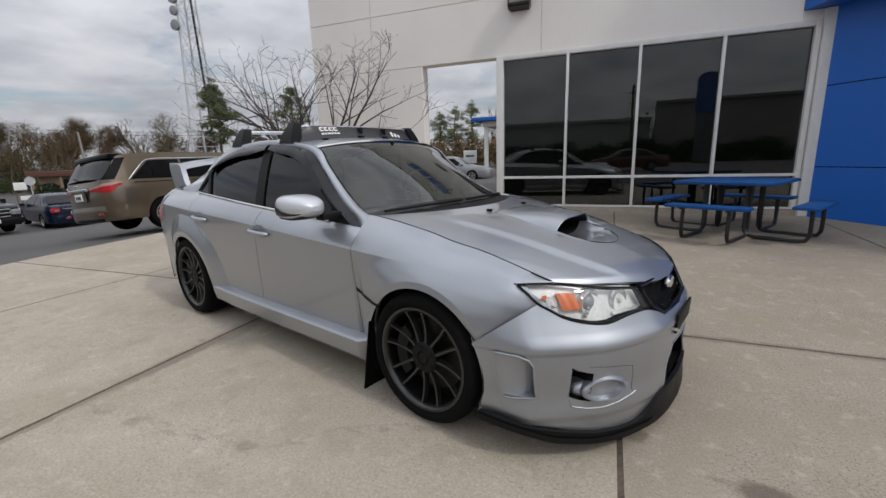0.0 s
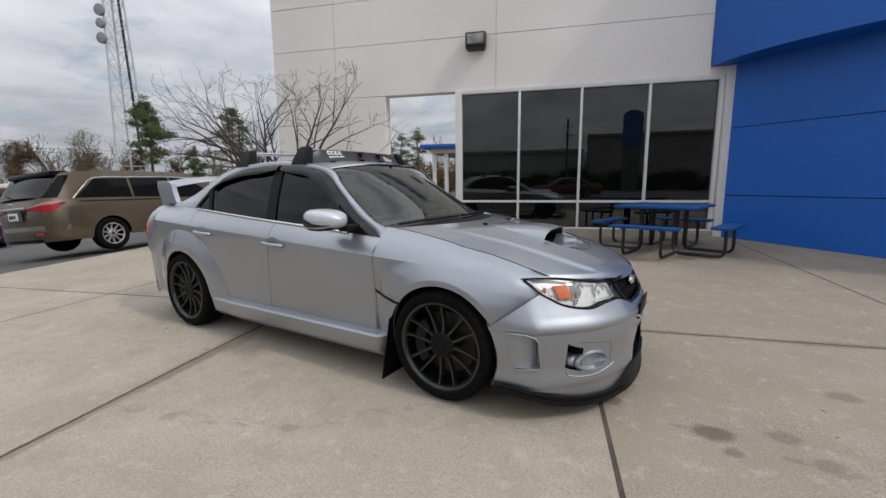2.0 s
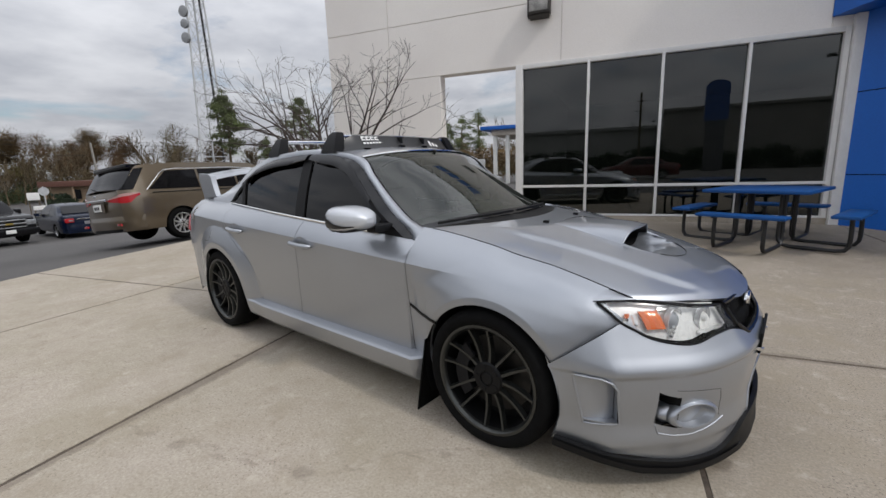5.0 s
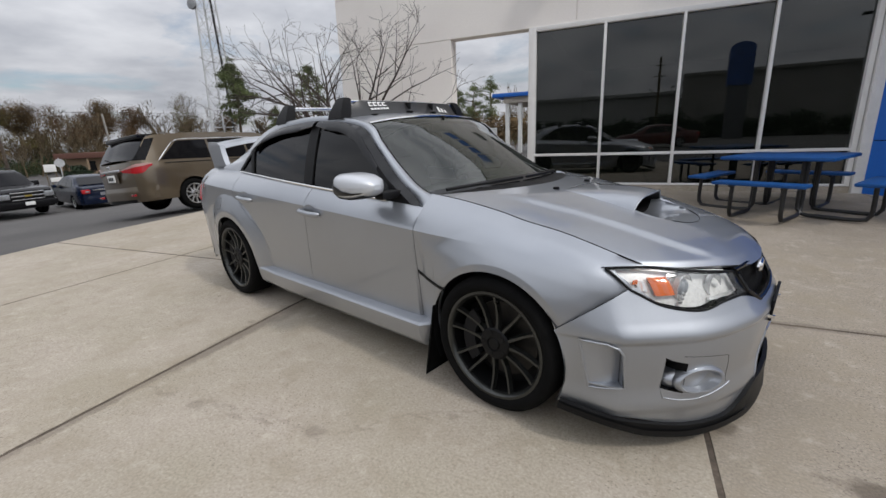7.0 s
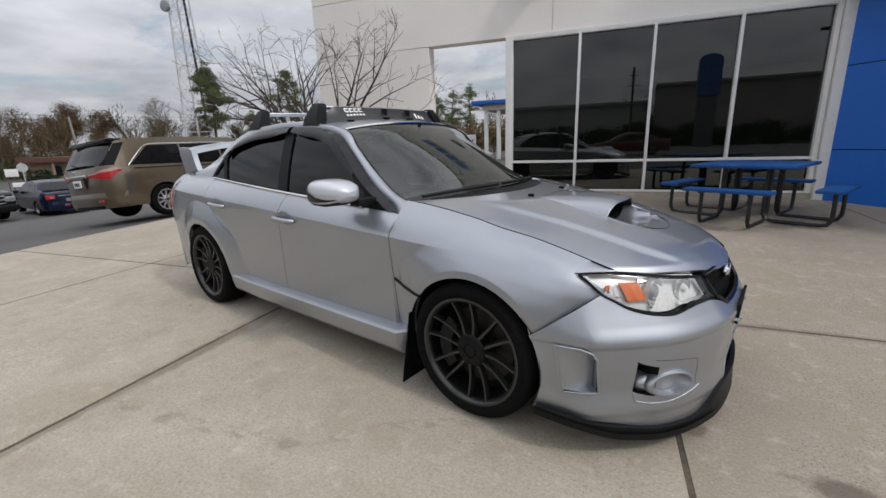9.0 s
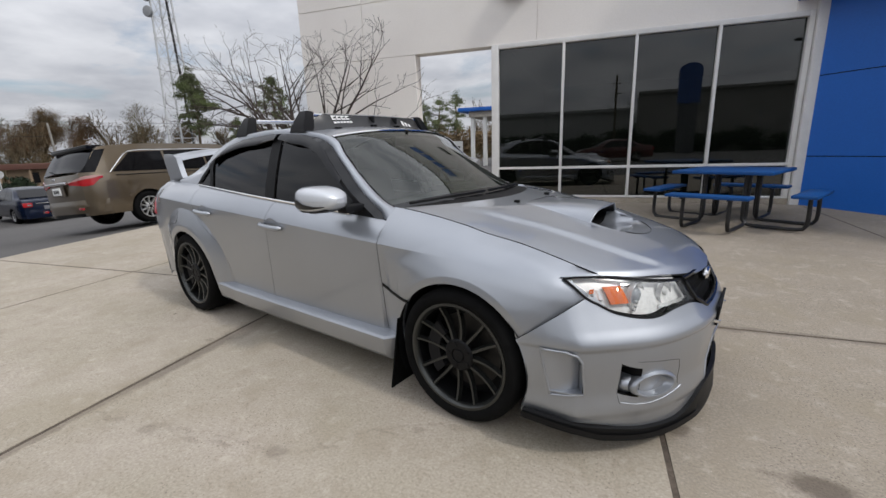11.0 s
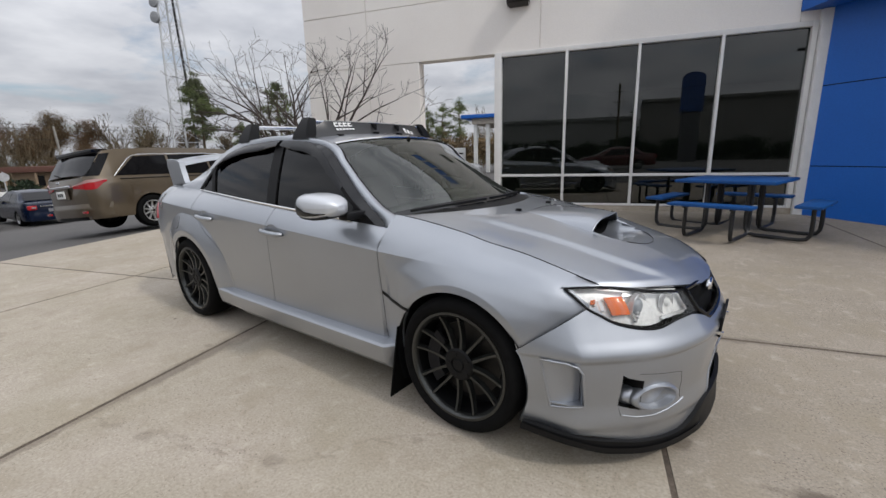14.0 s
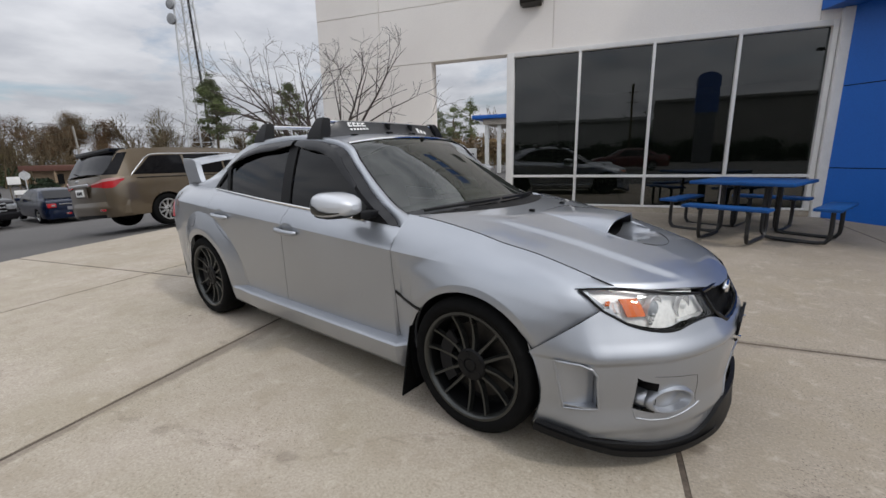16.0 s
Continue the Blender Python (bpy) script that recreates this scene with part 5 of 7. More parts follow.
HL_TOP = [(0.735, 0.741), (0.70, 0.742), (0.64, 0.740), (0.60, 0.734), (0.545, 0.722), (0.47, 0.707), (0.40, 0.697), (0.335, 0.686)]
HL_LOW = [(0.735, 0.728), (0.728, 0.676), (0.707, 0.648), (0.675, 0.615), (0.62, 0.593), (0.55, 0.584), (0.45, 0.597), (0.312, 0.600)]


def headlamp(s):
    n = 28
    t = curve_u([(a, b, 0) for a, b in HL_TOP], n)
    b = curve_u([(a, c, 0) for a, c in HL_LOW], n)

    def at(i, k, out):
        q = nose(lerp(t[i].x, b[i].x, k), lerp(t[i].y, b[i].y, k), out)
        return Vector((q.x, s * q.y, q.z))

    lamp = part("headlamp", sheet([[at(i, k / 8, -0.034) for i in range(n)] for k in range(9)]), LAMP_GREY, CAR, "clear headlamp with an amber reflector", smooth=50)
    cover = part("lens_cover", sheet([[at(i, k / 8, 0.004 + 0.012 * math.sin(math.pi * k / 8) * math.sin(math.pi * i / (n - 1))) for i in range(n)] for k in range(9)]), LIGHT_GLASS, lamp, smooth=60, away=(0, 0, 0.6))
    cover.visible_shadow = False
    edge = [at(i, 0, 0.002) for i in range(n)] + [at(n - 1, k / 5, 0.002) for k in range(1, 6)] + [at(i, 1, 0.002) for i in range(n - 2, -1, -1)]
    part("lamp_seal", tube(bmesh.new(), edge + edge[:1], 0.005, 6, False), BLACK_TRIM, lamp)
    part("lamp_brow", sheet([[at(i, -0.05 * min(1, i / 8), 0.004) for i in range(1, n)], [at(i, 0.02 + 0.05 * i / n, 0.003) for i in range(1, n)]], 0.006), BLACK_TRIM, lamp, "black strip over the lamp")
    part("inner_bezel", sheet([[at(i, k / 6, 0.001) for i in range(n - 2, n)] for k in range(7)], 0.01), GLOSS_BLACK, lamp)

    def ring(v, z, r, depth, mat, name, prof):
        c = nose(v, z, depth)
        bm = lathe([(r * a, r * h) for a, h in prof], 24, "x", caps=False)
        bmesh.ops.transform(bm, matrix=Matrix.Translation((c.x, s * c.y, c.z)) @ pose(0, 0, 0, 0, 0, s * 14), verts=bm.verts)
        part(name, bm, mat, lamp, smooth=50)

    bowl = [(0.2, -0.55), (0.6, -0.38), (0.86, -0.1), (1.0, 0.12), (1.06, 0.12), (1.06, -0.3)]
    lens = [(0.01, 0.34), (0.3, 0.31), (0.55, 0.2), (0.72, 0.0), (0.76, -0.1)]
    ring(0.57, 0.655, 0.052, -0.03, LAMP_CHROME, "projector_ring", bowl)
    ring(0.57, 0.655, 0.046, -0.03, material("projector lens", (0.30, 0.32, 0.34), 0.05, coat=1.0), "projector_lens", lens)
    ring(0.435, 0.645, 0.047, -0.028, LAMP_CHROME, "main_beam_bowl", bowl)
    ring(0.43, 0.645, 0.012, -0.03, WHITE, "bulb", [(0.05, 1.0), (0.8, 0.8), (1.0, 0.0), (1.0, -1.5)])
    # amber marker and bright strips between
    for (v0, v1, z0, z1), mat, nm, o in (((0.665, 0.612, 0.640, 0.703), AMBER, "amber_reflector", -0.012), ((0.705, 0.692, 0.683, 0.697), AMBER, "marker_bulb", -0.012),
                                         ((0.60, 0.52, 0.700, 0.712), LAMP_CHROME, "reflector_strip", -0.02), ((0.70, 0.672, 0.655, 0.69), LAMP_CHROME, "side_reflector", -0.022),
                                         ((0.50, 0.36, 0.604, 0.616), LAMP_CHROME, "reflector_strip", -0.016)):
        rows = [[(q.x, s * q.y, q.z) for q in [nose(lerp(v0, v1, i / 4) + 0.010 * (0.5 - k / 3), lerp(z0, z1, k / 3), o + 0.004 * (i % 2)) for i in range(5)]] for k in range(4)]
        part(nm, sheet(rows, 0.012), mat, lamp, smooth=20)
    for k in range(7):
        v, z = 0.61 - 0.012 * (k % 3), 0.612 + 0.013 * k
        q = nose(v, z, -0.02)
        part("facet", boxed((-0.006, -0.009, -0.005), (0.006, 0.009, 0.005), 0.002, Matrix.Translation((q.x, s * q.y, q.z)) @ pose(0, 0, 0, 20 * k, 31 * k, 40 * k)), LAMP_CHROME, lamp)


for s in (-1, 1):
    headlamp(s)

# ---- hood ----
hood_front = lut([(0, 0.872), (0.3, 0.856), (0.56, 0.800), (0.8, 0.695), (1.0, 0.553)])


def hood_pt(t, q):
    aq = abs(q)
    xr = lerp(-0.175, -0.435, aq ** 2)
    x = lerp(xr, hood_front(aq), t)
    z = hood_e(x) + (hood_c(x) - hood_e(x)) * (1 - aq ** 2.4)
    z += 0.011 * (1 - step(0.64, 0.74, aq + 0.12 * (t - 0.5))) * step(0.0, 0.25, t) * (1 - step(0.9, 1.0, t))
    z -= 0.012 * step(0.965, 1.0, t)
    return Vector((x, q * (hood_v(x) - 0.0026), z))


scoop_w = lut([(0.0, 0.20), (0.372, 0.212), (0.44, 0.205), (0.52, 0.175), (0.60, 0.09)])


def on_hood(x, v, up=0.0):
    """A point on the hood's raised middle."""
    q = abs(v) / hood_v(x)
    return Vector((x, v, hood_e(x) + (hood_c(x) - hood_e(x)) * (1 - q ** 2.4) + 0.011 + up))


def hood():
    bm = sheet([[hood_pt(i / 90, j / 46) for j in range(-46, 47)] for i in range(91)], 0.016)
    gone = []
    for f in bm.faces:
        c = f.calc_center_median()
        if 0.24 < c.x < 0.585 and abs(c.y) < scoop_w(c.x) - 0.006:
            gone.append(f)
    bmesh.ops.delete(bm, geom=gone, context="FACES")
    h = part("hood", bm, SILVER, CAR, smooth=40)
    for s in (-1, 1):
        part("shut_gap", tube(bmesh.new(), [(x, s * (hood_v(x) - 0.001), hood_e(x) - 0.0015) for x in [lerp(-0.42, 0.545, k / 40) for k in range(41)]], 0.0032, 6), BLACK_TRIM, h)

    # scoop: a low shell that swells from the hood to an open mouth
    def scoop(a, u):
        # a: -1..1 across; u: 0 at the rear, 1 at the mouth
        x = lerp(0.0, 0.375, u) + 0.025 * u * (1 - a * a)
        v = a * lerp(0.20, 0.222, u)
        return on_hood(x, v, 0.064 * step(-0.1, 1.0, u) * (1 - abs(a) ** 4.5) - 0.004 * (u == 0) + (-0.005 if abs(a) == 1 else 0))

    part("scoop", sheet([[scoop(j / 16, i / 16) for j in range(-16, 17)] for i in range(17)]), SILVER, h, smooth=50)
    mouth = [scoop(j / 16, 1.0) for j in range(-16, 17)]
    part("scoop_lip", tube(bmesh.new(), mouth, 0.005, 8), SILVER, h, smooth=60)
    inner = [[lerp(p, Vector((p.x - 0.17, p.y * 0.85, p.z - 0.035)), k / 3) + Vector((-0.003, 0, -0.007)) for p in mouth] for k in range(4)]
    part("scoop_duct", sheet(inner), BLACK_TRIM, h)

    # the floor dips under the lip and climbs to the hood in front
    def floor(x, k):
        v = k * scoop_w(x)
        return on_hood(x, v, -0.070 * (1 - step(0.34, 0.60, x)) * (1 - abs(k) ** 6) - 0.001)

    part("scoop_floor", sheet([[floor(x, j / 12) for j in range(-12, 13)] for x in [lerp(0.335, 0.60, i / 14) for i in range(15)]]), SILVER, h, smooth=50)
    part("scoop_throat", sheet([[floor(x, j / 12) for j in range(-12, 13)] for x in (0.20, 0.25, 0.335)]), BLACK_TRIM, h)
    part("scoop_back", sheet([[on_hood(0.20, v, up) for v in (-0.18, -0.09, 0.0, 0.09, 0.18)] for up in (-0.09, 0.018)]), BLACK_TRIM, h)
    # rolled edge round the dip
    for s in (-1, 1):
        edge = [on_hood(x, s * (scoop_w(x) + 0.001), 0.009 * (1 - i / 16) ** 1.5 - 0.002) for i, x in enumerate([lerp(0.372, 0.60, i / 16) for i in range(17)])]
        rows = [[p + Vector((0, s * (0.035 * (1 - i / 16) + 0.010), -0.016 * (1 - i / 16) ** 1.5 - 0.001)) for i, p in enumerate(edge)], [p + Vector((0, s * 0.006, 0)) for p in edge], edge, [p + Vector((0, -s * 0.006, -0.010)) for p in edge]]
        part("scoop_side", sheet(rows), SILVER, h, smooth=60)
    seam = [on_hood(0.455 + 0.155 * math.sin(a), 0.19 * math.cos(a), 0.0015) for a in [math.pi * i / 24 for i in range(4, 21)]]
    part("scoop_seam", tube(bmesh.new(), seam, 0.0014, 5), BLACK_TRIM, h)
    for s in (-1, 1):
        q = hood_pt(0.16, s * 0.30)
        part("washer_jet", boxed((-0.018, -0.010, -0.004), (0.012, 0.010, 0.014), 0.005, Matrix.Translation(q)), BLACK_TRIM, h)


hood()

# ---- cabin ----
roofline = lut([(-2.66, 1.02), (-2.40, 1.205), (-2.184, 1.322), (-1.9, 1.372), (-1.575, 1.384), (-1.3, 1.37), (-1.13, 1.322), (-0.95, 1.186), (-0.80, 1.06), (-0.567, 0.914)])


def glass_v(x, z):
    bz, bv = belt_z(x), belt_v(x)
    u = max(0.0, (z - bz) / (1.385 - bz))
    return lerp(bv, 0.622, u) + 0.012 * math.sin(math.pi * min(u, 1))


IN = [(-0.43, 0.695, 0.940), (-0.509, 0.682, 0.966), (-0.631, 0.658, 1.012), (-0.80, 0.622, 1.116), (-0.95, 0.596, 1.238), (-1.09, 0.574, 1.352), (-1.5, 0.580, 1.412), (-1.9, 0.580, 1.408), (-2.2, 0.572, 1.378), (-2.5, 0.565, 1.300), (-2.78, 0.585, 1.175), (-3.05, 0.62, 1.072)]
OUT_X = [-0.565, -0.70, -0.80, -0.95, -1.13, -1.5, -1.85, -2.12, -2.36, -2.60]
OUT = [(-0.49, 0.765, 0.880), (-0.56, 0.722, 0.938), (-0.70, 0.689, 1.014), (-0.803, 0.666, 1.082), (-0.95, 0.635, 1.204), (-1.12, 0.614, 1.334)] + [(x, glass_v(x, roofline(x)) + 0.004, roofline(x)) for x in OUT_X[5:-1]] + [(-2.64, belt_v(-2.64) - 0.003, top_z(-2.64) - 0.005), (-3.05, 0.680, 1.038)]
N_P = 67


def cabin():
    for s in (-1, 1):
        a, b = curve_u(IN, N_P), curve_u(OUT, N_P)
        rows = []
        for k in range(7):
            u = k / 6
            rows.append([Vector((lerp(p.x, q.x, u), s * (lerp(p.y, q.y, u) + 0.012 * math.sin(math.pi * u)), lerp(p.z, q.z, u) + 0.012 * math.sin(math.pi * u))) for p, q in zip(a, b)])
        part("roof_rail", sheet(rows, 0.012), SILVER, CAR, smooth=45)
        # door glass, quarter light, black frames and pillar
        for x0, x1 in ((-0.60, -1.495), (-1.585, -2.36), (-2.395, -2.585)):
            rows = []
            for k in range(9):
                rows.append([(x, s * (glass_v(x, z) - 0.010), z) for x, z in [(x, lerp(belt_z(x) - 0.01, max(roofline(x) - 0.022, belt_z(x)), k / 8)) for x in [lerp(x0, x1, i / 24) for i in range(25)]]])
            part("side_window", sheet(rows), SIDE_GLASS, CAR, "dark tinted side window", smooth=60, away=(-1.3, 0, 0.7))
        for x0, x1 in ((-1.49, -1.59), (-2.355, -2.40)):
            rows = [[(x - 0.02 * (k / 6), s * (glass_v(x, z) + 0.0), z) for x, z in [(x, lerp(belt_z(x), roofline(x) - 0.004, k / 6)) for x in [lerp(x0, x1, i / 4) for i in range(5)]]] for k in range(7)]
            part("black_pillar", sheet(rows, 0.01), BLACK_TRIM, CAR)
        rows = [[(x, s * (glass_v(x, z) + 0.001), z) for x, z in [(x, roofline(x) - d * min(1, (roofline(x) - belt_z(x)) / 0.06)) for x in [lerp(-0.57, -2.63, i / 60) for i in range(61)]]] for d in (0.0, 0.014, 0.03)]
        part("window_frame", sheet(rows, 0.008), BLACK_TRIM, CAR)
        edge = [p for p in b if p.x > -1.42]
        part("pillar_trim", sheet([[Vector((p.x, s * (p.y + 0.002), p.z - 0.001)) for p in edge], [Vector((p.x, s * (glass_v(p.x, roofline(p.x)) + 0.004), roofline(p.x) - 0.002)) for p in edge]]), GLOSS_BLACK, CAR)
        part("sail_panel", sheet([[(x, s * (glass_v(x, z) + 0.002), z) for x, z in [(x, lerp(belt_z(x), max(roofline(x) - 0.01, belt_z(x)), k / 5)) for x in [lerp(-0.575, -0.755, i / 8) for i in range(9)]]] for k in range(6)], 0.008), BLACK_TRIM, CAR)
        # smoked wind deflectors over both doors
        for x0, x1 in ((-0.86, -1.52), (-1.56, -2.37)):
            n = 30
            rows = []
            for d, o in ((0.0, 0.006), (0.014, 0.016), (0.032, 0.024), (0.055, 0.028), (0.061, 0.024)):
                row = []
                for i in range(n + 1):
                    x = lerp(x0, x1, i / n)
                    z = roofline(x) - d * (0.6 + 0.4 * min(1, 4 * i / n, 4 * (1 - i / n)))
                    # measured square to the roofline
                    sl = (roofline(x - 0.01) - roofline(x + 0.01)) / -0.02
                    k = min(max(sl, -1.6), 1.6)
                    row.append((x - d * 0.45 * k, s * (glass_v(x, z) + o), z))
                rows.append(row)
            part("wind_deflector", sheet(rows, 0.004), SMOKED, CAR, "smoked wind deflector", smooth=50)
        part("belt_trim", tube(bmesh.new(), [(x, s * (belt_v(x) + 0.006), belt_z(x) + 0.004) for x in [lerp(-0.76, -2.6, i / 20) for i in range(21)]], 0.007, 6), CHROME, CAR, "bright strip under the side windows")
        # mirror
        def sq(c):
            return math.copysign(abs(c) ** 0.62, c)

        # the far one is folded in
        mv, mx = (0.925, 0.03) if s < 0 else (0.79, -0.32)
        mir = [(-0.918, 0.078, 0.050), (-0.910, 0.092, 0.060), (-0.88, 0.102, 0.067), (-0.80, 0.107, 0.068), (-0.72, 0.098, 0.060), (-0.655, 0.074, 0.045), (-0.625, 0.048, 0.028), (-0.612, 0.022, 0.012)]
        mir = [(-0.918 + (x + 0.918) * 0.82, ry, rz) for x, ry, rz in mir]
        rows = []
        for x, ry, rz in mir:
            rows.append([(x + mx, s * (mv + ry * sq(math.cos(a))), 1.022 + rz * sq(math.sin(a))) for a in [2 * math.pi * k / 28 for k in range(29)]])
        bm = sheet(rows)
        for row in (rows[0], rows[-1]):
            bm.faces.new([bm.verts.new(p) for p in row[:-1]])
        mirror = part("door_mirror", bm, material("bright silver paint", (0.58, 0.60, 0.63), 0.45, metal=0.4, var=0.02, coat=1.0), CAR, "silver door mirror", smooth=60)
        rows = []
        for x, ry, rz in mir[:6]:
            f = (x + 0.918) / 0.216
            rows.append([(x + mx, s * (mv + (ry + 0.004) * sq(math.cos(a))), 1.022 + (rz + 0.004) * sq(math.sin(a))) for a in [lerp(-0.42, lerp(0.10, -0.34, f), k / 8) for k in range(9)]])
        part("turn_lamp", sheet(rows), material("smoked lens", (0.02, 0.02, 0.02), 0.3, spec=0.3), mirror, "dark turn lamp in the mirror")
        rows = []
        for x, ry, rz in mir[:6]:
            rows.append([(x + mx, s * (mv + (ry + 0.003) * sq(math.cos(a))), 1.022 + (rz + 0.003) * sq(math.sin(a))) for a in [lerp(-2.6, -0.75, k / 10) for k in range(11)]])
        part("mirror_base", sheet(rows), BLACK_TRIM, mirror)
        part("mirror_arm", boxed((-0.77 + mx, s * (mv - 0.125) - 0.07, 0.945), (-0.695 + mx, s * (mv - 0.125) + 0.07, 0.985), 0.014), BLACK_TRIM, mirror)
        # handles with their cups
        for x, z in HANDLES:
            v = side_v(x, z)
            cup = lathe([(0.002, -0.046), (0.022, -0.044), (0.035, -0.030), (0.041, -0.008), (0.0435, 0.0015), (0.050, 0.0)], 28, "y")
            bmesh.ops.transform(cup, matrix=Matrix.Translation((x + 0.005, s * v, z + 0.002)) @ pose(0, 0, 0, -s * 8) @ Matrix.Diagonal((1.3, s, 0.93, 1)), verts=cup.verts)
            part("handle_cup", cup, SILVER, CAR, smooth=60)
            path = [(x - 0.105, s * (v + 0.002), z - 0.002), (x - 0.09, s * (v + 0.024), z - 0.002), (x, s * (v + 0.034), z - 0.006), (x + 0.09, s * (v + 0.024), z - 0.010), (x + 0.105, s * (v + 0.002), z - 0.012)]
            part("door_handle", tube(bmesh.new(), curve3(path, 14), [0.011] + [0.0165] * 12 + [0.011], 10), SILVER, CAR, smooth=60)
    # roof
    a = curve_u(IN, N_P)
    idx = [i for i, p in enumerate(a) if -2.52 <= p.x <= -1.09]
    rows = []
    for i in idx:
        p = a[i]
        rows.append([Vector((p.x + 0.085 * (1 - (j / 10) ** 2) * (1 - step(-1.1, -1.5, p.x)) - 0.06 * (1 - (j / 10) ** 2) * step(-2.2, -2.5, p.x), p.y * j / 10, p.z + 0.040 * (1 - (j / 10) ** 2))) for j in range(-10, 11)])
    part("roof", sheet(rows), SILVER, CAR, smooth=50)

    def pane(name, i0, i1, bow0, bow1, lift0, lift1, mat, label, inset, full=0.0):
        # a smooth crown: the middle runs straight from foot to head, the sides follow the pillars
        foot = Vector((a[i0].x + bow0, 0, a[i0].z - 0.006 + lift0))
        head = Vector((a[i1].x + bow1, 0, a[i1].z - 0.006 + lift1))
        rows = []
        for i in range(i0, i1 + 1):
            p = a[i]
            t = (p.x - a[i0].x) / (a[i1].x - a[i0].x)
            mid = lerp(foot, head, t) + Vector((0, 0, full * math.sin(math.pi * t)))
            rows.append([Vector((lerp(mid.x, p.x, q * q), (p.y - inset) * q, lerp(mid.z, p.z - 0.006, abs(q) ** 2.6))) for q in [j / 16 for j in range(-16, 17)]])
        return part(name, sheet(rows), mat, CAR, label, smooth=60, away=(-1.3, 0, 0.7)), rows

    ws, wr = pane("windscreen", 5, idx[0], 0.20, 0.085, 0.022, 0.040, SCREEN_GLASS, "clear raked windscreen", 0.004, 0.018)
    ws.visible_shadow = False
    pane("rear_screen", idx[-1], N_P - 1, -0.06, -0.10, 0.04, 0.02, SIDE_GLASS, "dark tinted rear screen", 0.004)
    # printed black band along the foot of the windscreen
    part("screen_band", sheet([[q + Vector((0.003, 0, 0.003)) for q in row] for row in wr[:3]] + [[lerp(a_, b_, 0.5) + Vector((0.003, 0, 0.003)) for a_, b_ in zip(wr[2], wr[3])]]), GLOSS_BLACK, CAR, smooth=60)
    # black band round the windscreen
    rim = [r[0] for r in wr] + wr[-1] + [r[-1] for r in wr[::-1]]
    part("screen_seal", tube(bmesh.new(), rim, 0.008, 6), BLACK_TRIM, CAR)
    part("screen_top_trim", tube(bmesh.new(), [p + Vector((0.004, 0, 0.004)) for p in wr[-1]], 0.007, 6), CHROME, CAR)
    cowl = [[Vector((p.x, p.y, p.z + 0.004)) for p in wr[0]], [Vector((p.x + 0.05 + 0.02 * (1 - (p.y / 0.7) ** 2), p.y, p.z - 0.002)) for p in wr[0]], [Vector((p.x + 0.13, p.y, p.z - 0.016)) for p in wr[0]], [Vector((p.x + 0.19, p.y, p.z - 0.06)) for p in wr[0]]]
    part("cowl", sheet(cowl), BLACK_TRIM, CAR)
    for y0, y1, k in ((-0.10, -0.62, 1), (0.52, -0.06, 1)):
        pts = [wr[k][round(16 + 16 * lerp(y0, y1, t / 8) / 0.69)] + Vector((0.016, 0, 0.014)) for t in range(9)]
        pts = [Vector((p.x, lerp(y0, y1, t / 8), p.z)) for t, p in enumerate(pts)]
        part("wiper", tube(bmesh.new(), pts, 0.008, 6), BLACK_TRIM, CAR)
    # deck, tail and rear bumper
    deck = [[(x, 0.655 * j / 10 * (1 - 0.12 * step(-3.2, -3.5, x)), z + 0.012 * (1 - (j / 10) ** 2)) for j in range(-10, 11)] for x, z in ((-3.02, 1.078), (-3.15, 1.070), (-3.3, 1.062), (-3.42, 1.055), (-3.48, 1.04), (-3.52, 0.95), (-3.55, 0.80), (-3.56, 0.60))]
    part("boot_lid", sheet(deck), SILVER, CAR, smooth=50)
    for s in (-1, 1):
        sh = [[(x, s * v, z) for x, v, z in ((-3.02, 0.62, 1.068), (-3.2, 0.64, 1.058), (-3.36, 0.63, 1.045))], [(x, s * v, z) for x, v, z in ((-3.02, 0.69, 1.046), (-3.2, 0.665, 1.045), (-3.36, 0.645, 1.04))]]
        part("deck_edge", sheet(sh), SILVER, CAR, smooth=50)
        rows = []
        for k in range(9):
            z = lerp(1.035, 0.62, k / 8)
            rows.append([(-3.34 - 0.20 * math.sin(u * math.pi / 2), s * (side_v(-3.34, z) * math.cos(u * math.pi / 2) * 0.35 + side_v(-3.34, z) * 0.65 - 0.01 * u), z) for u in [i / 8 for i in range(9)]])
        part("tail_corner", sheet(rows), SILVER, CAR, smooth=60)
        rows = []
        for k in range(6):
            z = lerp(0.99, 0.80, k / 5)
            rows.append([(-3.342 - 0.20 * math.sin(u * math.pi / 2), s * (side_v(-3.34, z) * (0.65 + 0.35 * math.cos(u * math.pi / 2)) + 0.012), z - 0.03 * (1 - u)) for u in [lerp(-0.30, 0.9, i / 8) for i in range(9)]])
        part("tail_lamp", sheet(rows, 0.01), RED_LENS, CAR, "red tail lamp", smooth=60)
    rows = [[(-3.60 + 0.03 * abs(2 * k / 6 - 1) + 0.28 * abs(j / 14) ** 5, 0.79 * j / 14, lerp(0.62, 0.20, k / 6)) for j in range(-14, 15)] for k in range(7)]
    part("rear_bumper", sheet(rows), SILVER, CAR, smooth=60)
    # wing
    wing = part("rear_wing", sheet([[(x, y, z + 0.07 * (1 - (y / 0.62) ** 2)) for y in [lerp(-0.60, 0.60, j / 16) for j in range(17)]] for x, z in ((-3.19, 1.215), (-3.23, 1.235), (-3.33, 1.245), (-3.43, 1.262), (-3.44, 1.252), (-3.33, 1.225), (-3.23, 1.208), (-3.19, 1.215))]), SILVER, CAR, "tall silver rear wing", smooth=50)
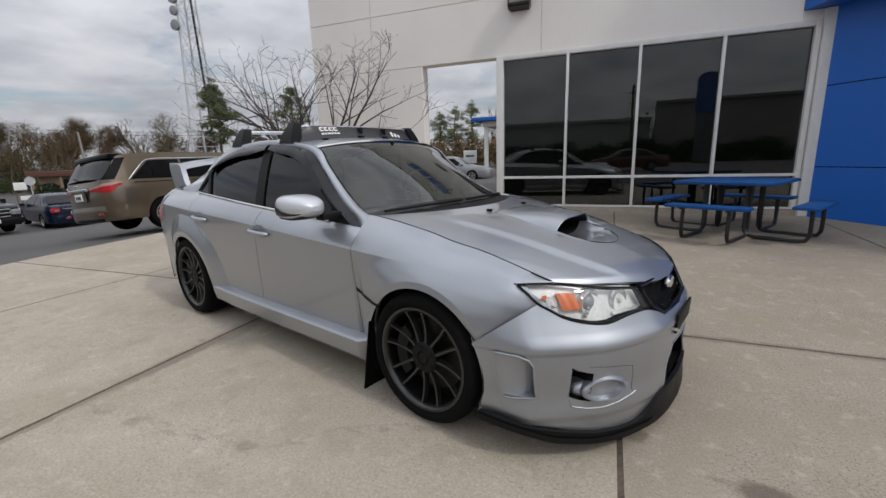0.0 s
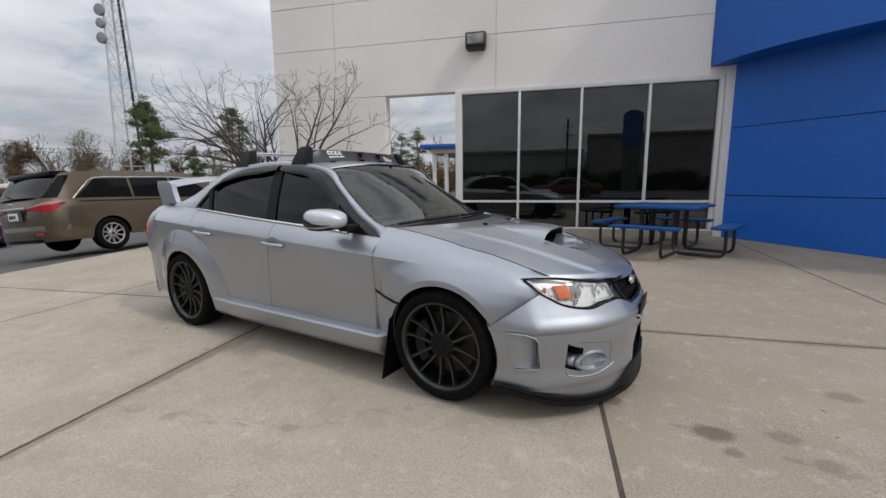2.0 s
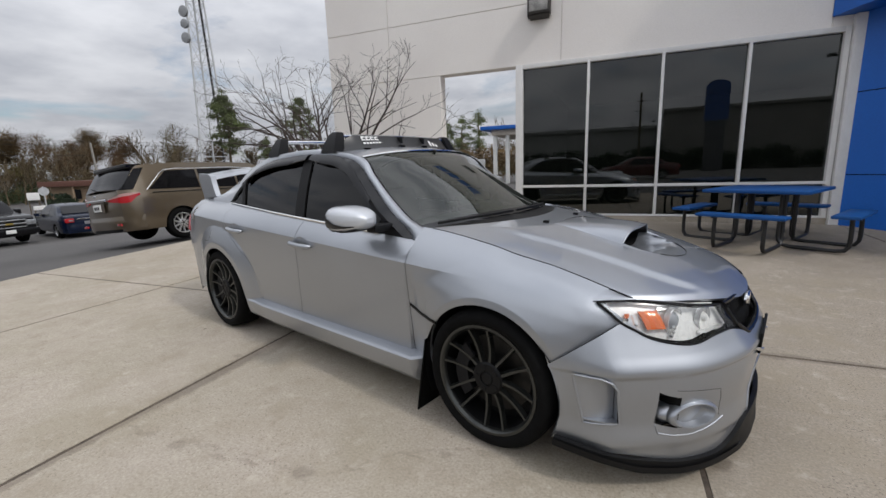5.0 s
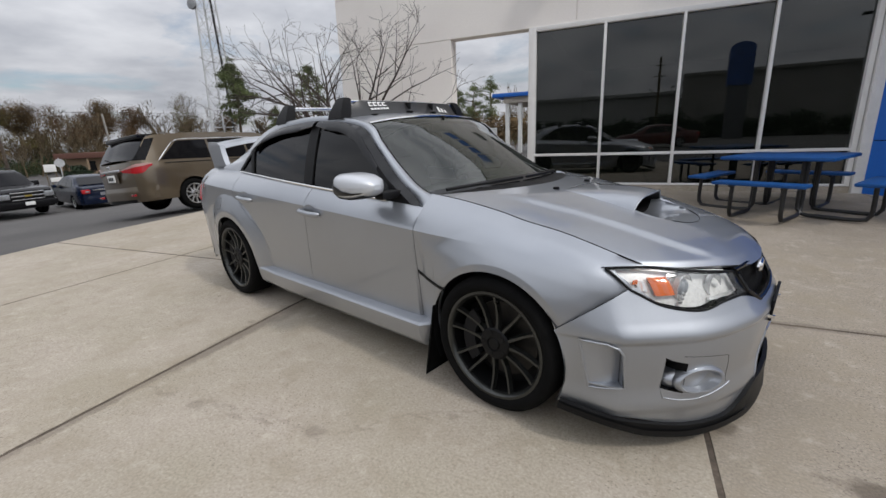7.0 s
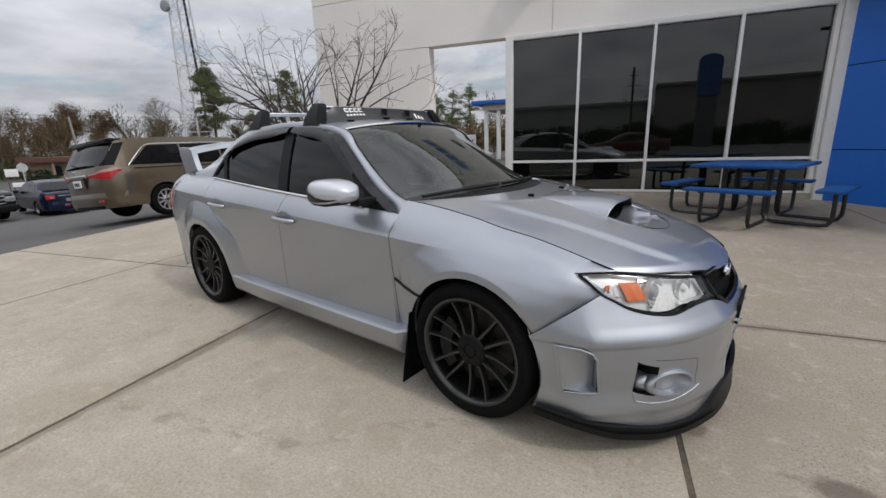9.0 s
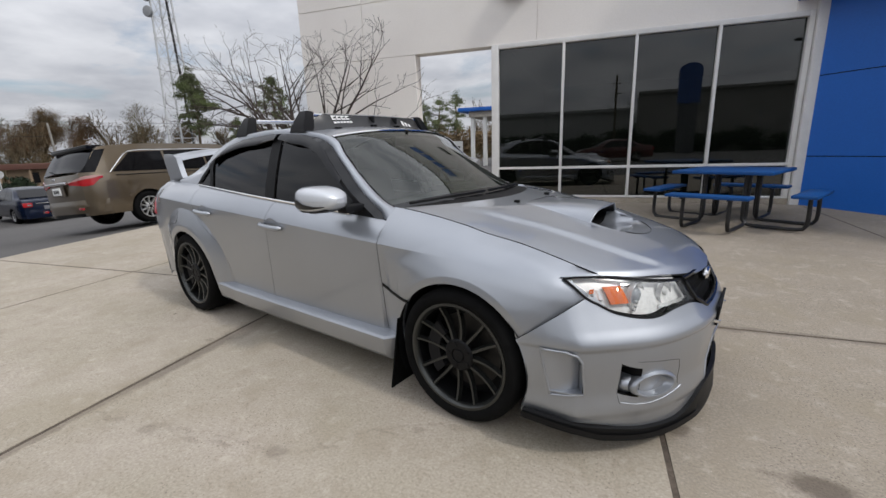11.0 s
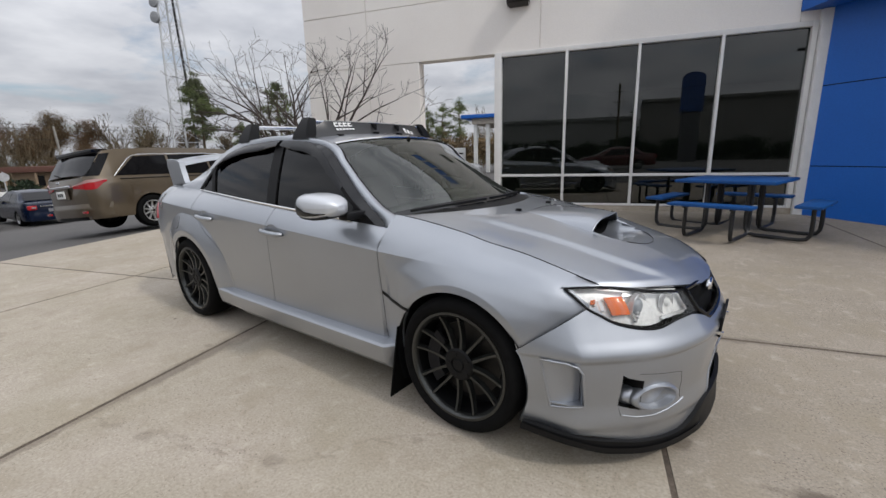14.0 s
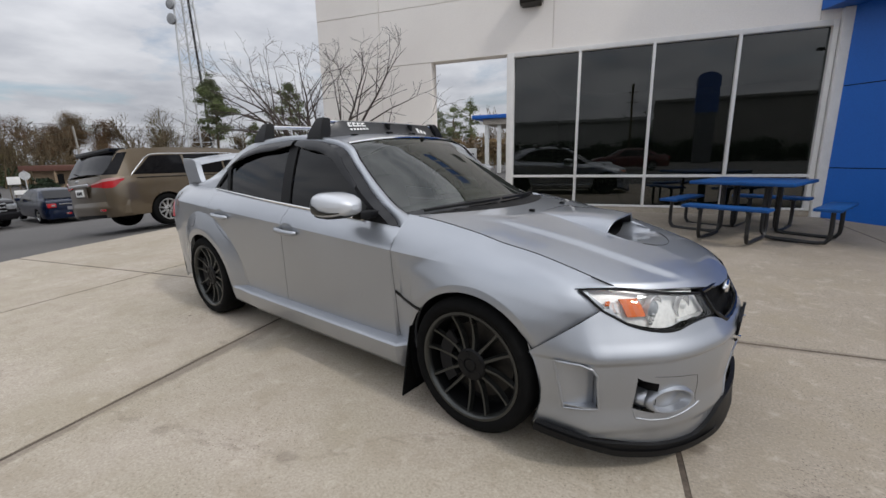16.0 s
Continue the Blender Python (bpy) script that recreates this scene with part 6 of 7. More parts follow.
    for s in (-1, 1):
        prof = [(-3.10, 1.055), (-3.135, 1.10), (-3.175, 1.20), (-3.19, 1.255), (-3.24, 1.275), (-3.44, 1.285), (-3.45, 1.22), (-3.40, 1.10), (-3.385, 1.045)]
        rows = [[(x, s * (0.575 + o), z) for x, z in prof] for o in (0.0, 0.045)]
        bm = sheet([r + r[:1] for r in rows])
        for r in rows:
            bm.faces.new([bm.verts.new(p) for p in r])
        part("wing_strut", bm, SILVER, wing, smooth=30)
    part("antenna_fin", boxed((-2.52, -0.02, 1.40), (-2.38, 0.02, 1.46), 0.012), SILVER, CAR)


cabin()


def interior():
    part("floor_pan", boxed((-3.4, -0.60, 0.17), (0.66, 0.56, 0.24)), DARK_VOID, CAR)
    part("cabin_tub", sheet([[(x, y, z) for y, z in ((-0.80, 0.86), (-0.79, 0.30), (0.79, 0.30), (0.80, 0.86))] for x in (-0.60, -1.5, -2.6, -3.0)]), DASH, CAR)
    part("parcel_shelf", boxed((-3.05, -0.62, 0.98), (-2.45, 0.62, 1.0)), DASH, CAR)
    part("firewall", boxed((-0.58, -0.74, 0.3), (-0.50, 0.74, 0.90)), DARK_VOID, CAR)
    part("engine_tray", boxed((-0.50, -0.52, 0.28), (0.66, 0.52, 0.50)), DARK_VOID, CAR)
    dash = [[(x, 0.68 * j / 8, z + 0.02 * (1 - (j / 8) ** 2)) for j in range(-8, 9)] for x, z in ((-0.36, 0.935), (-0.62, 0.955), (-0.80, 0.945), (-0.88, 0.88), (-0.86, 0.70))]
    part("dashboard", sheet(dash), DASH, CAR)
    part("binnacle", boxed((-0.94, 0.20, 0.92), (-0.74, 0.52, 1.0), 0.03), DASH, CAR)
    w = lathe([(0.168, 0.0), (0.184, 0.014), (0.198, 0.0), (0.184, -0.014)], 32, "x", closed=True)
    m = pose(-1.03, 0.36, 0.985, 0, -24, 0)
    bmesh.ops.transform(w, matrix=m, verts=w.verts)
    wheel = part("steering_wheel", w, GLOSS_BLACK, CAR, smooth=60)
    part("wheel_boss", boxed((-0.02, -0.06, -0.06), (0.03, 0.06, 0.06), 0.02, m), DASH, wheel)
    part("wheel_spoke", boxed((-0.01, -0.18, -0.02), (0.01, 0.18, 0.02), 0.006, m), DASH, wheel)
    for x, ys in ((-1.62, (-0.36, 0.36)), (-2.35, (-0.36, 0.36))):
        for y in ys:
            cush = part("seat", boxed((x - 0.02, y - 0.25, 0.42), (x + 0.46, y + 0.25, 0.58), 0.05), SEAT_CLOTH, CAR)
            m = Matrix.Translation((x, y, 0.52)) @ pose(0, 0, 0, 0, -18, 0)
            part("seat_back", boxed((-0.09, -0.24, 0.0), (0.06, 0.24, 0.60), 0.05, m), SEAT_CLOTH, cush)
            part("headrest", boxed((-0.05, -0.13, 0.60), (0.05, 0.13, 0.80), 0.04, m), SEAT_CLOTH, cush)
    part("rear_view_mirror", boxed((-1.02, -0.11, 1.285), (-0.99, 0.11, 1.345), 0.012), BLACK_TRIM, CAR)
    part("mirror_stem", tube(bmesh.new(), [(-1.0, 0, 1.34), (-0.98, 0, 1.39)], 0.012, 8), BLACK_TRIM, CAR)


interior()


def roof_rack():
    rack = part("roof_rack", tube(bmesh.new(), [(-1.345, -0.52, 1.492), (-1.345, 0, 1.502), (-1.345, 0.52, 1.492)], 0.014, 12), CHROME, CAR, "silver crossbars on black towers with a black wind fairing", smooth=60)
    part("crossbar", tube(bmesh.new(), [(-2.02, -0.52, 1.492), (-2.02, 0, 1.502), (-2.02, 0.52, 1.492)], 0.014, 12), CHROME, rack, smooth=60)
    for x0 in (-1.36, -2.03):
        for s in (-1, 1):
            rows = []
            for z, xa, xb, ya, yb in ((1.385, -0.068, 0.078, 0.545, 0.630), (1.42, -0.062, 0.068, 0.54, 0.62), (1.47, -0.046, 0.052, 0.525, 0.595), (1.510, -0.030, 0.036, 0.51, 0.572), (1.518, -0.022, 0.026, 0.52, 0.562)):
                rows.append([(x0 + x, s * y, z) for x, y in ((xa, ya), (xb, ya), (xb, yb), (xa, yb), (xa, ya))])
            bm = sheet(rows)
            bm.faces.new([bm.verts.new(p) for p in rows[-1][:-1]])
            part("tower", bm, BLACK_TRIM, rack, smooth=30)
    # fairing: a leaning blade in front of the front bar
    def blade(y, k):
        e = 1 - min(1, (0.56 - abs(y)) / 0.10) ** 2 if abs(y) > 0.46 else 0
        zb, zt = 1.423 - 0.045 * (y / 0.56) ** 2, 1.502 - 0.045 * e
        return Vector((lerp(-1.205, -1.285, k) - 0.05 * (y / 0.56) ** 2 - 0.01 * math.sin(math.pi * k), y, lerp(zb, zt, k)))
    fair = part("fairing", sheet([[blade(lerp(-0.555, 0.50, i / 40), k / 6) for i in range(41)] for k in range(7)], 0.006), material("satin black plastic", (0.016, 0.016, 0.017), 0.35, var=0.15), rack, "black wind fairing with white marks", smooth=50)
    for y in (-0.40, -0.10, 0.14, 0.38):
        q = blade(y, 0)
        part("fairing_foot", boxed((-0.02, -0.018, -0.022), (0.02, 0.018, 0.014), 0.006, Matrix.Translation(q)), RUBBER, rack)
    for y in (-0.06, 0.18):
        q = blade(y, 0.5)
        part("fairing_clamp", boxed((-0.05, -0.012, -0.045), (0.012, 0.012, 0.035), 0.004, Matrix.Translation(q)), BLACK_TRIM, rack)

    def mark(y0, y1, k0, k1, skew=0.0):
        rows = [[blade(lerp(y0, y1, i / 4) + skew * k, k) + Vector((0.0035, 0, 0.003)) for i in range(5)] for k in (k0, (k0 + k1) / 2, k1)]
        part("mark", sheet(rows), WHITE, fair, "white printed mark")
    for i in range(4):
        y = -0.395 + 0.036 * i
        mark(y, y + 0.030, 0.60, 0.68), mark(y, y + 0.030, 0.80, 0.88), mark(y, y + 0.011, 0.68, 0.80)
    for i in range(6):
        y = -0.395 + 0.025 * i
        mark(y, y + 0.018, 0.36, 0.48)
    for i in range(3):
        y = 0.24 + 0.04 * i
        mark(y, y + 0.024, 0.22, 0.66 - 0.1 * i, 0.03)


roof_rack()


# ---- trees and distance ----
BARK = material("grey bark", (0.062, 0.047, 0.040), 0.9, var=0.25, scale=12, fine=70, bump=0.003)
FAR_BARK = material("brown bark", (0.118, 0.088, 0.050), 0.95, var=0.25, scale=2)
NEEDLES = material("pine needles", (0.120, 0.150, 0.052), 0.8, var=0.4, scale=0.6)
DRY_LEAF = material("dry oak leaves", (0.150, 0.096, 0.038), 0.9, var=0.4, scale=0.4)
GREEN_LEAF = material("evergreen leaves", (0.055, 0.085, 0.028), 0.8, var=0.4, scale=0.5)
OLIVE_LEAF = material("olive winter leaves", (0.135, 0.112, 0.036), 0.9, var=0.4, scale=0.4)
RUST_LEAF = material("rust oak leaves", (0.165, 0.096, 0.046), 0.9, var=0.4, scale=0.4)
HEDGE = material("clipped hedge", (0.025, 0.045, 0.018), 0.85, var=0.4, scale=1.5)


def grow(rng, p, d, length, r, level, segs, tips, spread=0.55, up=0.12, kids=(2, 3), shrink=0.74, shoot=0.75):
    """Adds the pieces of a branch and of all that grows from it."""
    n = 3 if level > 1 else 2
    for i in range(n):
        bend = Vector((rng.gauss(0, 1), rng.gauss(0, 1), rng.gauss(0, 1))) * 0.095
        d = (d + bend + Vector((0, 0, up * 0.5))).normalized()
        q = p + d * (length / n)
        r2 = r * 0.88
        segs.append((p, q, r, r2, level))
        p, r = q, r2
        if level > 0 and i < n - 1 and rng.random() < shoot:
            side = d.orthogonal().normalized()
            side.rotate(Matrix.Rotation(rng.uniform(0, 6.283), 3, d))
            grow(rng, p, (d + side * spread * rng.uniform(0.8, 1.5)).normalized(), length * shrink * rng.uniform(0.6, 0.95), r * 0.6, level - 1, segs, tips, spread, up, kids, shrink, shoot)
    if level == 0:
        tips.append((p, d))
        return
    for _ in range(rng.randint(*kids)):
        side = d.orthogonal().normalized()
        side.rotate(Matrix.Rotation(rng.uniform(0, 6.283), 3, d))
        grow(rng, p, (d + side * spread * rng.uniform(0.5, 1.2) + Vector((0, 0, up))).normalized(), length * shrink * rng.uniform(0.75, 1.1), r * 0.72, level - 1, segs, tips, spread, up, kids, shrink, shoot)


def tubes(segs, fine=3):
    verts, faces = [], []
    for p, q, r0, r1, level in segs:
        n = 7 if level > 3 else 5 if level > 1 else fine
        d = (q - p).normalized()
        a = d.orthogonal().normalized()
        b = d.cross(a)
        k0 = len(verts)
        for c, r in ((p, r0), (q, r1)):
            for k in range(n):
                t = 2 * math.pi * k / n
                verts.append(tuple(c + r * (math.cos(t) * a + math.sin(t) * b)))
        for k in range(n):
            j = (k + 1) % n
            faces.append((k0 + k, k0 + j, k0 + n + j, k0 + n + k))
    return verts, faces


def leaves(rng, centres, count, size, spread, flat=0.6):
    """Many small leaf sprays round the centres."""
    verts, faces = [], []
    for c in centres:
        for _ in range(count):
            p = Vector(c) + Vector((rng.gauss(0, spread), rng.gauss(0, spread), rng.gauss(0, spread * flat)))
            a = Vector((rng.gauss(0, 1), rng.gauss(0, 1), rng.gauss(0, 1))).normalized()
            b = a.orthogonal().normalized()
            s = size * rng.uniform(0.5, 1.3)
            k = len(verts)
            verts += [tuple(p - a * s), tuple(p + b * s * 0.5), tuple(p + a * s), tuple(p - b * s * 0.5)]
            faces.append((k, k + 1, k + 2, k + 3))
    return verts, faces


def crape_myrtle():
    rng = random.Random(23)
    t = thing("crape_myrtle", pose(-5.6, 7.35, ground_z(-5.6, 7.35) - 0.03), "bare multi-stemmed crape myrtle in front of the rendered wall", "tree")
    segs, tips = [], []

    def arc(p, l0, l1, dy, length, r0, order):
        """A stem or limb that bends from the lean l0 to l1 (degrees, towards +x) and bears finer ones."""
        n = max(int(length / 0.15), 4)
        r, wob = r0, 0.0
        for k in range(n):
            s = k / (n - 1)
            wob = wob * 0.5 + rng.gauss(0, 0.075)
            lean = radians(lerp(l0, l1, s)) + wob
            d = Vector((math.sin(lean), dy * 1.2 + rng.gauss(0, 0.05), math.cos(lean))).normalized()
            q = p + d * (length / n)
            r2 = max(r0 * (1 - s) ** 0.8, 0.004)
            segs.append((p, q, r, r2, 6 if order == 0 and s < 0.6 else 3 - order))
            p, r = q, r2
            here = math.degrees(lean)
            if order == 0 and p.z > 1.0 and s > 0.28 and rng.random() < 0.40:
                turn = rng.choice((-1, 1)) * rng.uniform(16, 38)
                arc(p, here + turn, lerp(here, l1, 0.7) + turn * 1.5, rng.gauss(dy, 0.28), length * (1 - s) * 0.62 + 0.45, r * 0.62, 1)
            elif order == 1 and s > 0.15 and rng.random() < 0.62:
                turn = rng.choice((-1, 1)) * rng.uniform(22, 50)
                arc(p, here + turn, here + turn * 1.25, rng.gauss(dy, 0.35), rng.uniform(0.22, 0.55) * (1.15 - 0.5 * s), r * 0.6, 2)
            elif order == 2 and rng.random() < 0.42 or order == 0 and s > 0.5 and rng.random() < 0.5:
                turn = rng.choice((-1, 1)) * rng.uniform(20, 55)
                b = radians(here + turn)
                b = Vector((math.sin(b), rng.gauss(0, 0.35), math.cos(b))).normalized()
                grow(rng, p, b, rng.uniform(0.09, 0.24), r * 0.6, 1, segs, tips, 0.45, 0.02, (1, 2), 0.8, 0.4)

    # each stem: foot, lean at the foot and at the tip, drift in depth, length
    for x0, l0, l1, dy, length in ((-0.10, -5, -77, 0.02, 4.1), (-0.06, 0, -45, -0.10, 3.55), (-0.04, -2, -16, 0.10, 3.2), (0.0, 2, 3, -0.12, 3.3), (0.08, 4, 44, 0.04, 3.8),
                                (0.06, 10, 24, 0.04, 3.5), (0.12, 10, 82, -0.08, 2.95), (-0.10, -3, -62, -0.14, 3.5), (-0.05, -8, -30, 0.16, 3.3)):
        arc(Vector((x0, dy * 0.5, 0)), l0, l1, dy, length, 0.048, 0)
    wide = Matrix.Diagonal((1.12, 1.0, 0.95))
    segs = [(wide @ p, wide @ q, max(a, 0.0026), max(b, 0.0019), l) for p, q, a, b, l in segs]
    part("trunk", tubes([g for g in segs if g[4] > 3]), BARK, t, smooth=60)
    part("crown", tubes([g for g in segs if g[4] <= 3]), BARK, t, "fine bare twigs", smooth=60)


def pine(at, h, seed, lean=0.0, cone=False, leafy=60):
    """A pine: a bare lower trunk and drooping tufts. cone: boughs in tiers that shorten to the top."""
    rng = random.Random(seed)
    t = thing("pine_tree", pose(*at), "conical green pine beyond the car park" if cone else "tall pine with a rounded green crown beyond the car park", "tree", "pines")
    trunk = [Vector((lean * h * (i / 8) ** 2 + rng.gauss(0, 0.08), rng.gauss(0, 0.08), h * i / 8)) for i in range(9)]
    segs = [(trunk[i], trunk[i + 1], 0.24 * (1 - i / 9), 0.24 * (1 - (i + 1) / 9), 4) for i in range(8)]
    cs = []

    def bough(z, a, ln, rise):
        i = min(int(z / h * 8), 7)
        p = lerp(trunk[i], trunk[i + 1], z / h * 8 - i)
        q = p + Vector((math.cos(a), math.sin(a), rise)) * ln
        segs.append((p, q, 0.05, 0.02, 1))
        return p, q

    if cone:
        n = 44
        for k in range(n):
            f = (k + rng.random()) / n
            p, q = bough(h * lerp(0.30, 0.985, f), k * 2.4 + rng.uniform(-0.5, 0.5), h * (0.36 * (1 - f) ** 0.85 + 0.02) * rng.choice((0.45, 0.7, 0.85, 1.0, 1.15)), rng.uniform(-0.10, 0.22))
            cs += [q, lerp(p, q, 0.72), lerp(p, q, 0.45)]
    else:
        # tufts spread over an uneven rounded crown
        for k in range(46):
            f = rng.uniform(0.0, 1.0)
            wide_ = math.sin(math.pi * lerp(0.16, 0.97, f)) ** 0.7
            p, q = bough(h * lerp(0.44, 0.95, f), rng.uniform(0, 6.283), h * 0.145 * wide_ * rng.uniform(0.3, 1.1), rng.uniform(-0.1, 0.4))
            cs += [q, q + Vector((rng.gauss(0, h * 0.02), rng.gauss(0, h * 0.02), rng.gauss(0, h * 0.012)))]
        cs += [trunk[-1], lerp(trunk[-2], trunk[-1], 0.6)]
    part("trunk", tubes(segs), FAR_BARK, t, smooth=60)
    part("crown", leaves(rng, cs, leafy if cone else leafy * 2, h * 0.0085, h * (0.021 if cone else 0.024), 0.55), NEEDLES, t, smooth=0)


def oak(at, h, seed, leaf=None, density=5):
    rng = random.Random(seed)
    t = thing("bare_oak", pose(*at), "winter oak with bare limbs and some dry leaves", "tree", "winter trees")
    segs, tips = [], []
    grow(rng, Vector((0, 0, 0)), Vector((rng.gauss(0, 0.06), rng.gauss(0, 0.06), 1)).normalized(), h * 0.27, h * 0.019, 5, segs, tips, 0.62, 0.12, (2, 3), 0.72)
    segs = [(p, q, max(a, 0.026), max(b, 0.022), l) for p, q, a, b, l in segs]
    part("trunk", tubes([g for g in segs if g[4] > 2]), FAR_BARK, t, smooth=60)
    part("branchwork", tubes([g for g in segs if g[4] <= 2]), FAR_BARK, t, smooth=60)
    if leaf:
        part("crown", leaves(rng, [p for p, d in tips], density * 14, 0.075, 0.65), leaf, t, smooth=0)


def far_woods():
    """The belt of woods behind the road: brush below, crowns of uneven height above, and the plain woods all round."""
    for nm, mat, n, top_, seed in (("far_woods", DRY_LEAF, 430, 6.6, 1), ("far_woods_green", GREEN_LEAF, 240, 4.6, 2), ("far_woods_olive", OLIVE_LEAF, 210, 7.2, 3)):
        rng = random.Random(seed)
        cs = []
        for _ in range(n):
            a = radians(rng.uniform(-80, 8))
            r = rng.uniform(98, 118)
            x, y = r * math.sin(a), r * math.cos(a)
            h = top_ * (0.6 + 0.4 * math.sin(a * 41 + seed) * math.sin(a * 17 + 2 * seed))
            cs.append((x, y, ground_z(x, y) + rng.uniform(0.3, max(h, 1.0))))
        tagged(finish(nm, leaves(rng, cs, 300, 0.13, 0.95, 0.75), mat, smooth=0), "dense belt of winter woods in the distance", "woods", kind="stuff")
    segs, tips = [], []
    rng = random.Random(9)
    for _ in range(95):
        a = radians(rng.uniform(-80, 10))
        r = rng.uniform(90, 112)
        x, y = r * math.sin(a), r * math.cos(a)
        h = rng.uniform(8.0, 14.5)
        grow(rng, Vector((x, y, ground_z(x, y) - 0.1)), Vector((0, 0, 1)), h * 0.3, 0.13, 4, segs, tips, 0.6, 0.15, (2, 2), 0.72)
    segs = [(p, q, max(a, 0.036), max(b, 0.03), l) for p, q, a, b, l in segs]
    tagged(finish("far_bare_trees", tubes(segs), FAR_BARK, smooth=0), "bare winter trees along the road in the distance", "trees", kind="stuff")
    # woods on the other sides, out of view
    cs = []
    for _ in range(500):
        a = radians(rng.uniform(25, 258))
        r = rng.uniform(75, 95)
        x, y = r * math.sin(a), r * math.cos(a)
        cs.append((x, y, ground_z(x, y) + rng.uniform(0.5, 6.5)))
    tagged(finish("woods_behind", leaves(rng, cs, 70, 0.3, 1.6, 0.8), GREEN_LEAF, smooth=0), "belt of woods on the far side of the lot", "woods", kind="stuff")


def polar(az, r):
    """A place at a bearing (degrees, left of straight ahead along y) and distance from the car park's near corner."""
    return -r * math.sin(radians(az)), r * math.cos(radians(az))


def lattice_tower():
    at = (-80.3, 67.7)
    z0 = ground_z(*at) - 0.1
    t = thing("lattice_tower", pose(at[0], at[1], z0, 0, 0, 25), "grey steel lattice radio mast with dish antennas", "tower")
    steel = material("galvanised steel", (0.55, 0.56, 0.57), 0.55, metal=0.3, var=0.1)
    H, n = 64.0, 17

    def leg(k, z):
        r = lerp(3.3, 0.75, z / H)
        a = 2 * math.pi * k / 3
        return Vector((r * math.cos(a), r * math.sin(a), z))
    for k in range(3):
        part("leg", tube(bmesh.new(), [leg(k, H * i / 6) for i in range(7)], 0.19, 6), steel, t)
        bm = bmesh.new()
        for i in range(n):
            a, b = H * i / n, H * (i + 1) / n
            tube(bm, [leg(k, a), leg((k + 1) % 3, b)], 0.05, 4)
            tube(bm, [leg((k + 1) % 3, a), leg(k, b)], 0.05, 4)
            tube(bm, [leg(k, b), leg((k + 1) % 3, b)], 0.05, 4)
        part("bracing", bm, steel, t)
    part("cable_ladder", boxed((1.4, -0.2, 0), (1.7, 0.2, H * 0.98), 0, pose(0.2, 0.6, 0, 0, -1.6, 0)), material("black cable", (0.03, 0.03, 0.03), 0.8), t)
    for z, sz, k in ((30.6, 1.15, 2), (33.2, 1.0, 2), (35.5, 1.2, 2), (38.8, 1.15, 2), (43.5, 1.35, 2)):
        c = leg(k, z)
        bm = lathe([(0.05, 0.0), (sz * 0.6, 0.1), (sz * 0.85, 0.3), (sz * 0.85, 0.75), (0.1, 0.9)], 20, "x")
        bmesh.ops.transform(bm, matrix=Matrix.Translation(c) @ pose(0, 0, 0, 0, 0, -110) @ Matrix.Translation((0.3, 0, 0)), verts=bm.verts)
        part("dish", bm, material("dish grey", (0.30, 0.31, 0.32), 0.6), t, "round grey dish antenna")
    for k in range(8):
        a = 2 * math.pi * k / 8
        part("panel_antenna", boxed((1.9, -0.12, 40.8), (2.1, 0.12, 42.8), 0.03, pose(0, 0, 0, 0, 0, math.degrees(a))), WHITE, t)
    part("platform", lathe([(1.2, 41.5), (2.0, 41.5), (2.0, 41.65), (1.2, 41.65)], 12, "z", closed=True), steel, t)


def brick_building():
    x, y = -72.8, 36.6
    z = ground_z(x, y) - 0.03
    t = thing("brick_building", pose(x, y, z, 0, 0, 22), "low tan-brick building with a red-brown flat roof", "building")
    brick = material("tan brick", (0.36, 0.26, 0.17), 0.85, var=0.15, fine=30)
    part("wall", boxed((-2.9, 0, 0), (14, 7, 2.7)), brick, t)
    part("roof", boxed((-3.6, -1.2, 2.75), (14.6, 8, 3.5), 0.05), material("red-brown fascia", (0.13, 0.055, 0.038), 0.7), t)
    for k in range(4):
        part("window", boxed((0.2 + 3.2 * k, -0.06, 0.9), (1.4 + 3.2 * k, 0.02, 2.3)), GLOSS_BLACK, t)
    part("door", boxed((5.3, -0.07, 0), (6.3, 0.02, 2.2)), GLOSS_BLACK, t)
    for k in range(4):
        part("post", boxed((-3.0 + 4.1 * k, -1.1, 0), (-2.82 + 4.1 * k, -0.92, 2.75)), brick, t)
    part("roof_vent", boxed((4.4, 1.0, 3.6), (5.2, 1.8, 4.1), 0.03), WHITE, t)
    rng = random.Random(3)
    for az, r, big in ((64.2, 62, 1.6), (61.6, 66, 1.1), (59.6, 66, 1.1), (57.9, 66, 1.1)):
        hx, hy = polar(az, r)
        hedge = thing("hedge", pose(hx, hy, ground_z(hx, hy) - 0.03), "round clipped dark green bush by the brick building", "bush", "hedges")
        cs = []
        for _ in range(60):
            d = Vector((rng.gauss(0, 1), rng.gauss(0, 1), abs(rng.gauss(0, 1)))).normalized() * 0.85 * big * rng.uniform(0.6, 1.0) ** 0.5
            cs.append((d.x, d.y, 0.25 + d.z * 1.2))
        part("leaves", leaves(rng, cs, 46, 0.12, 0.16), HEDGE, hedge, smooth=0)


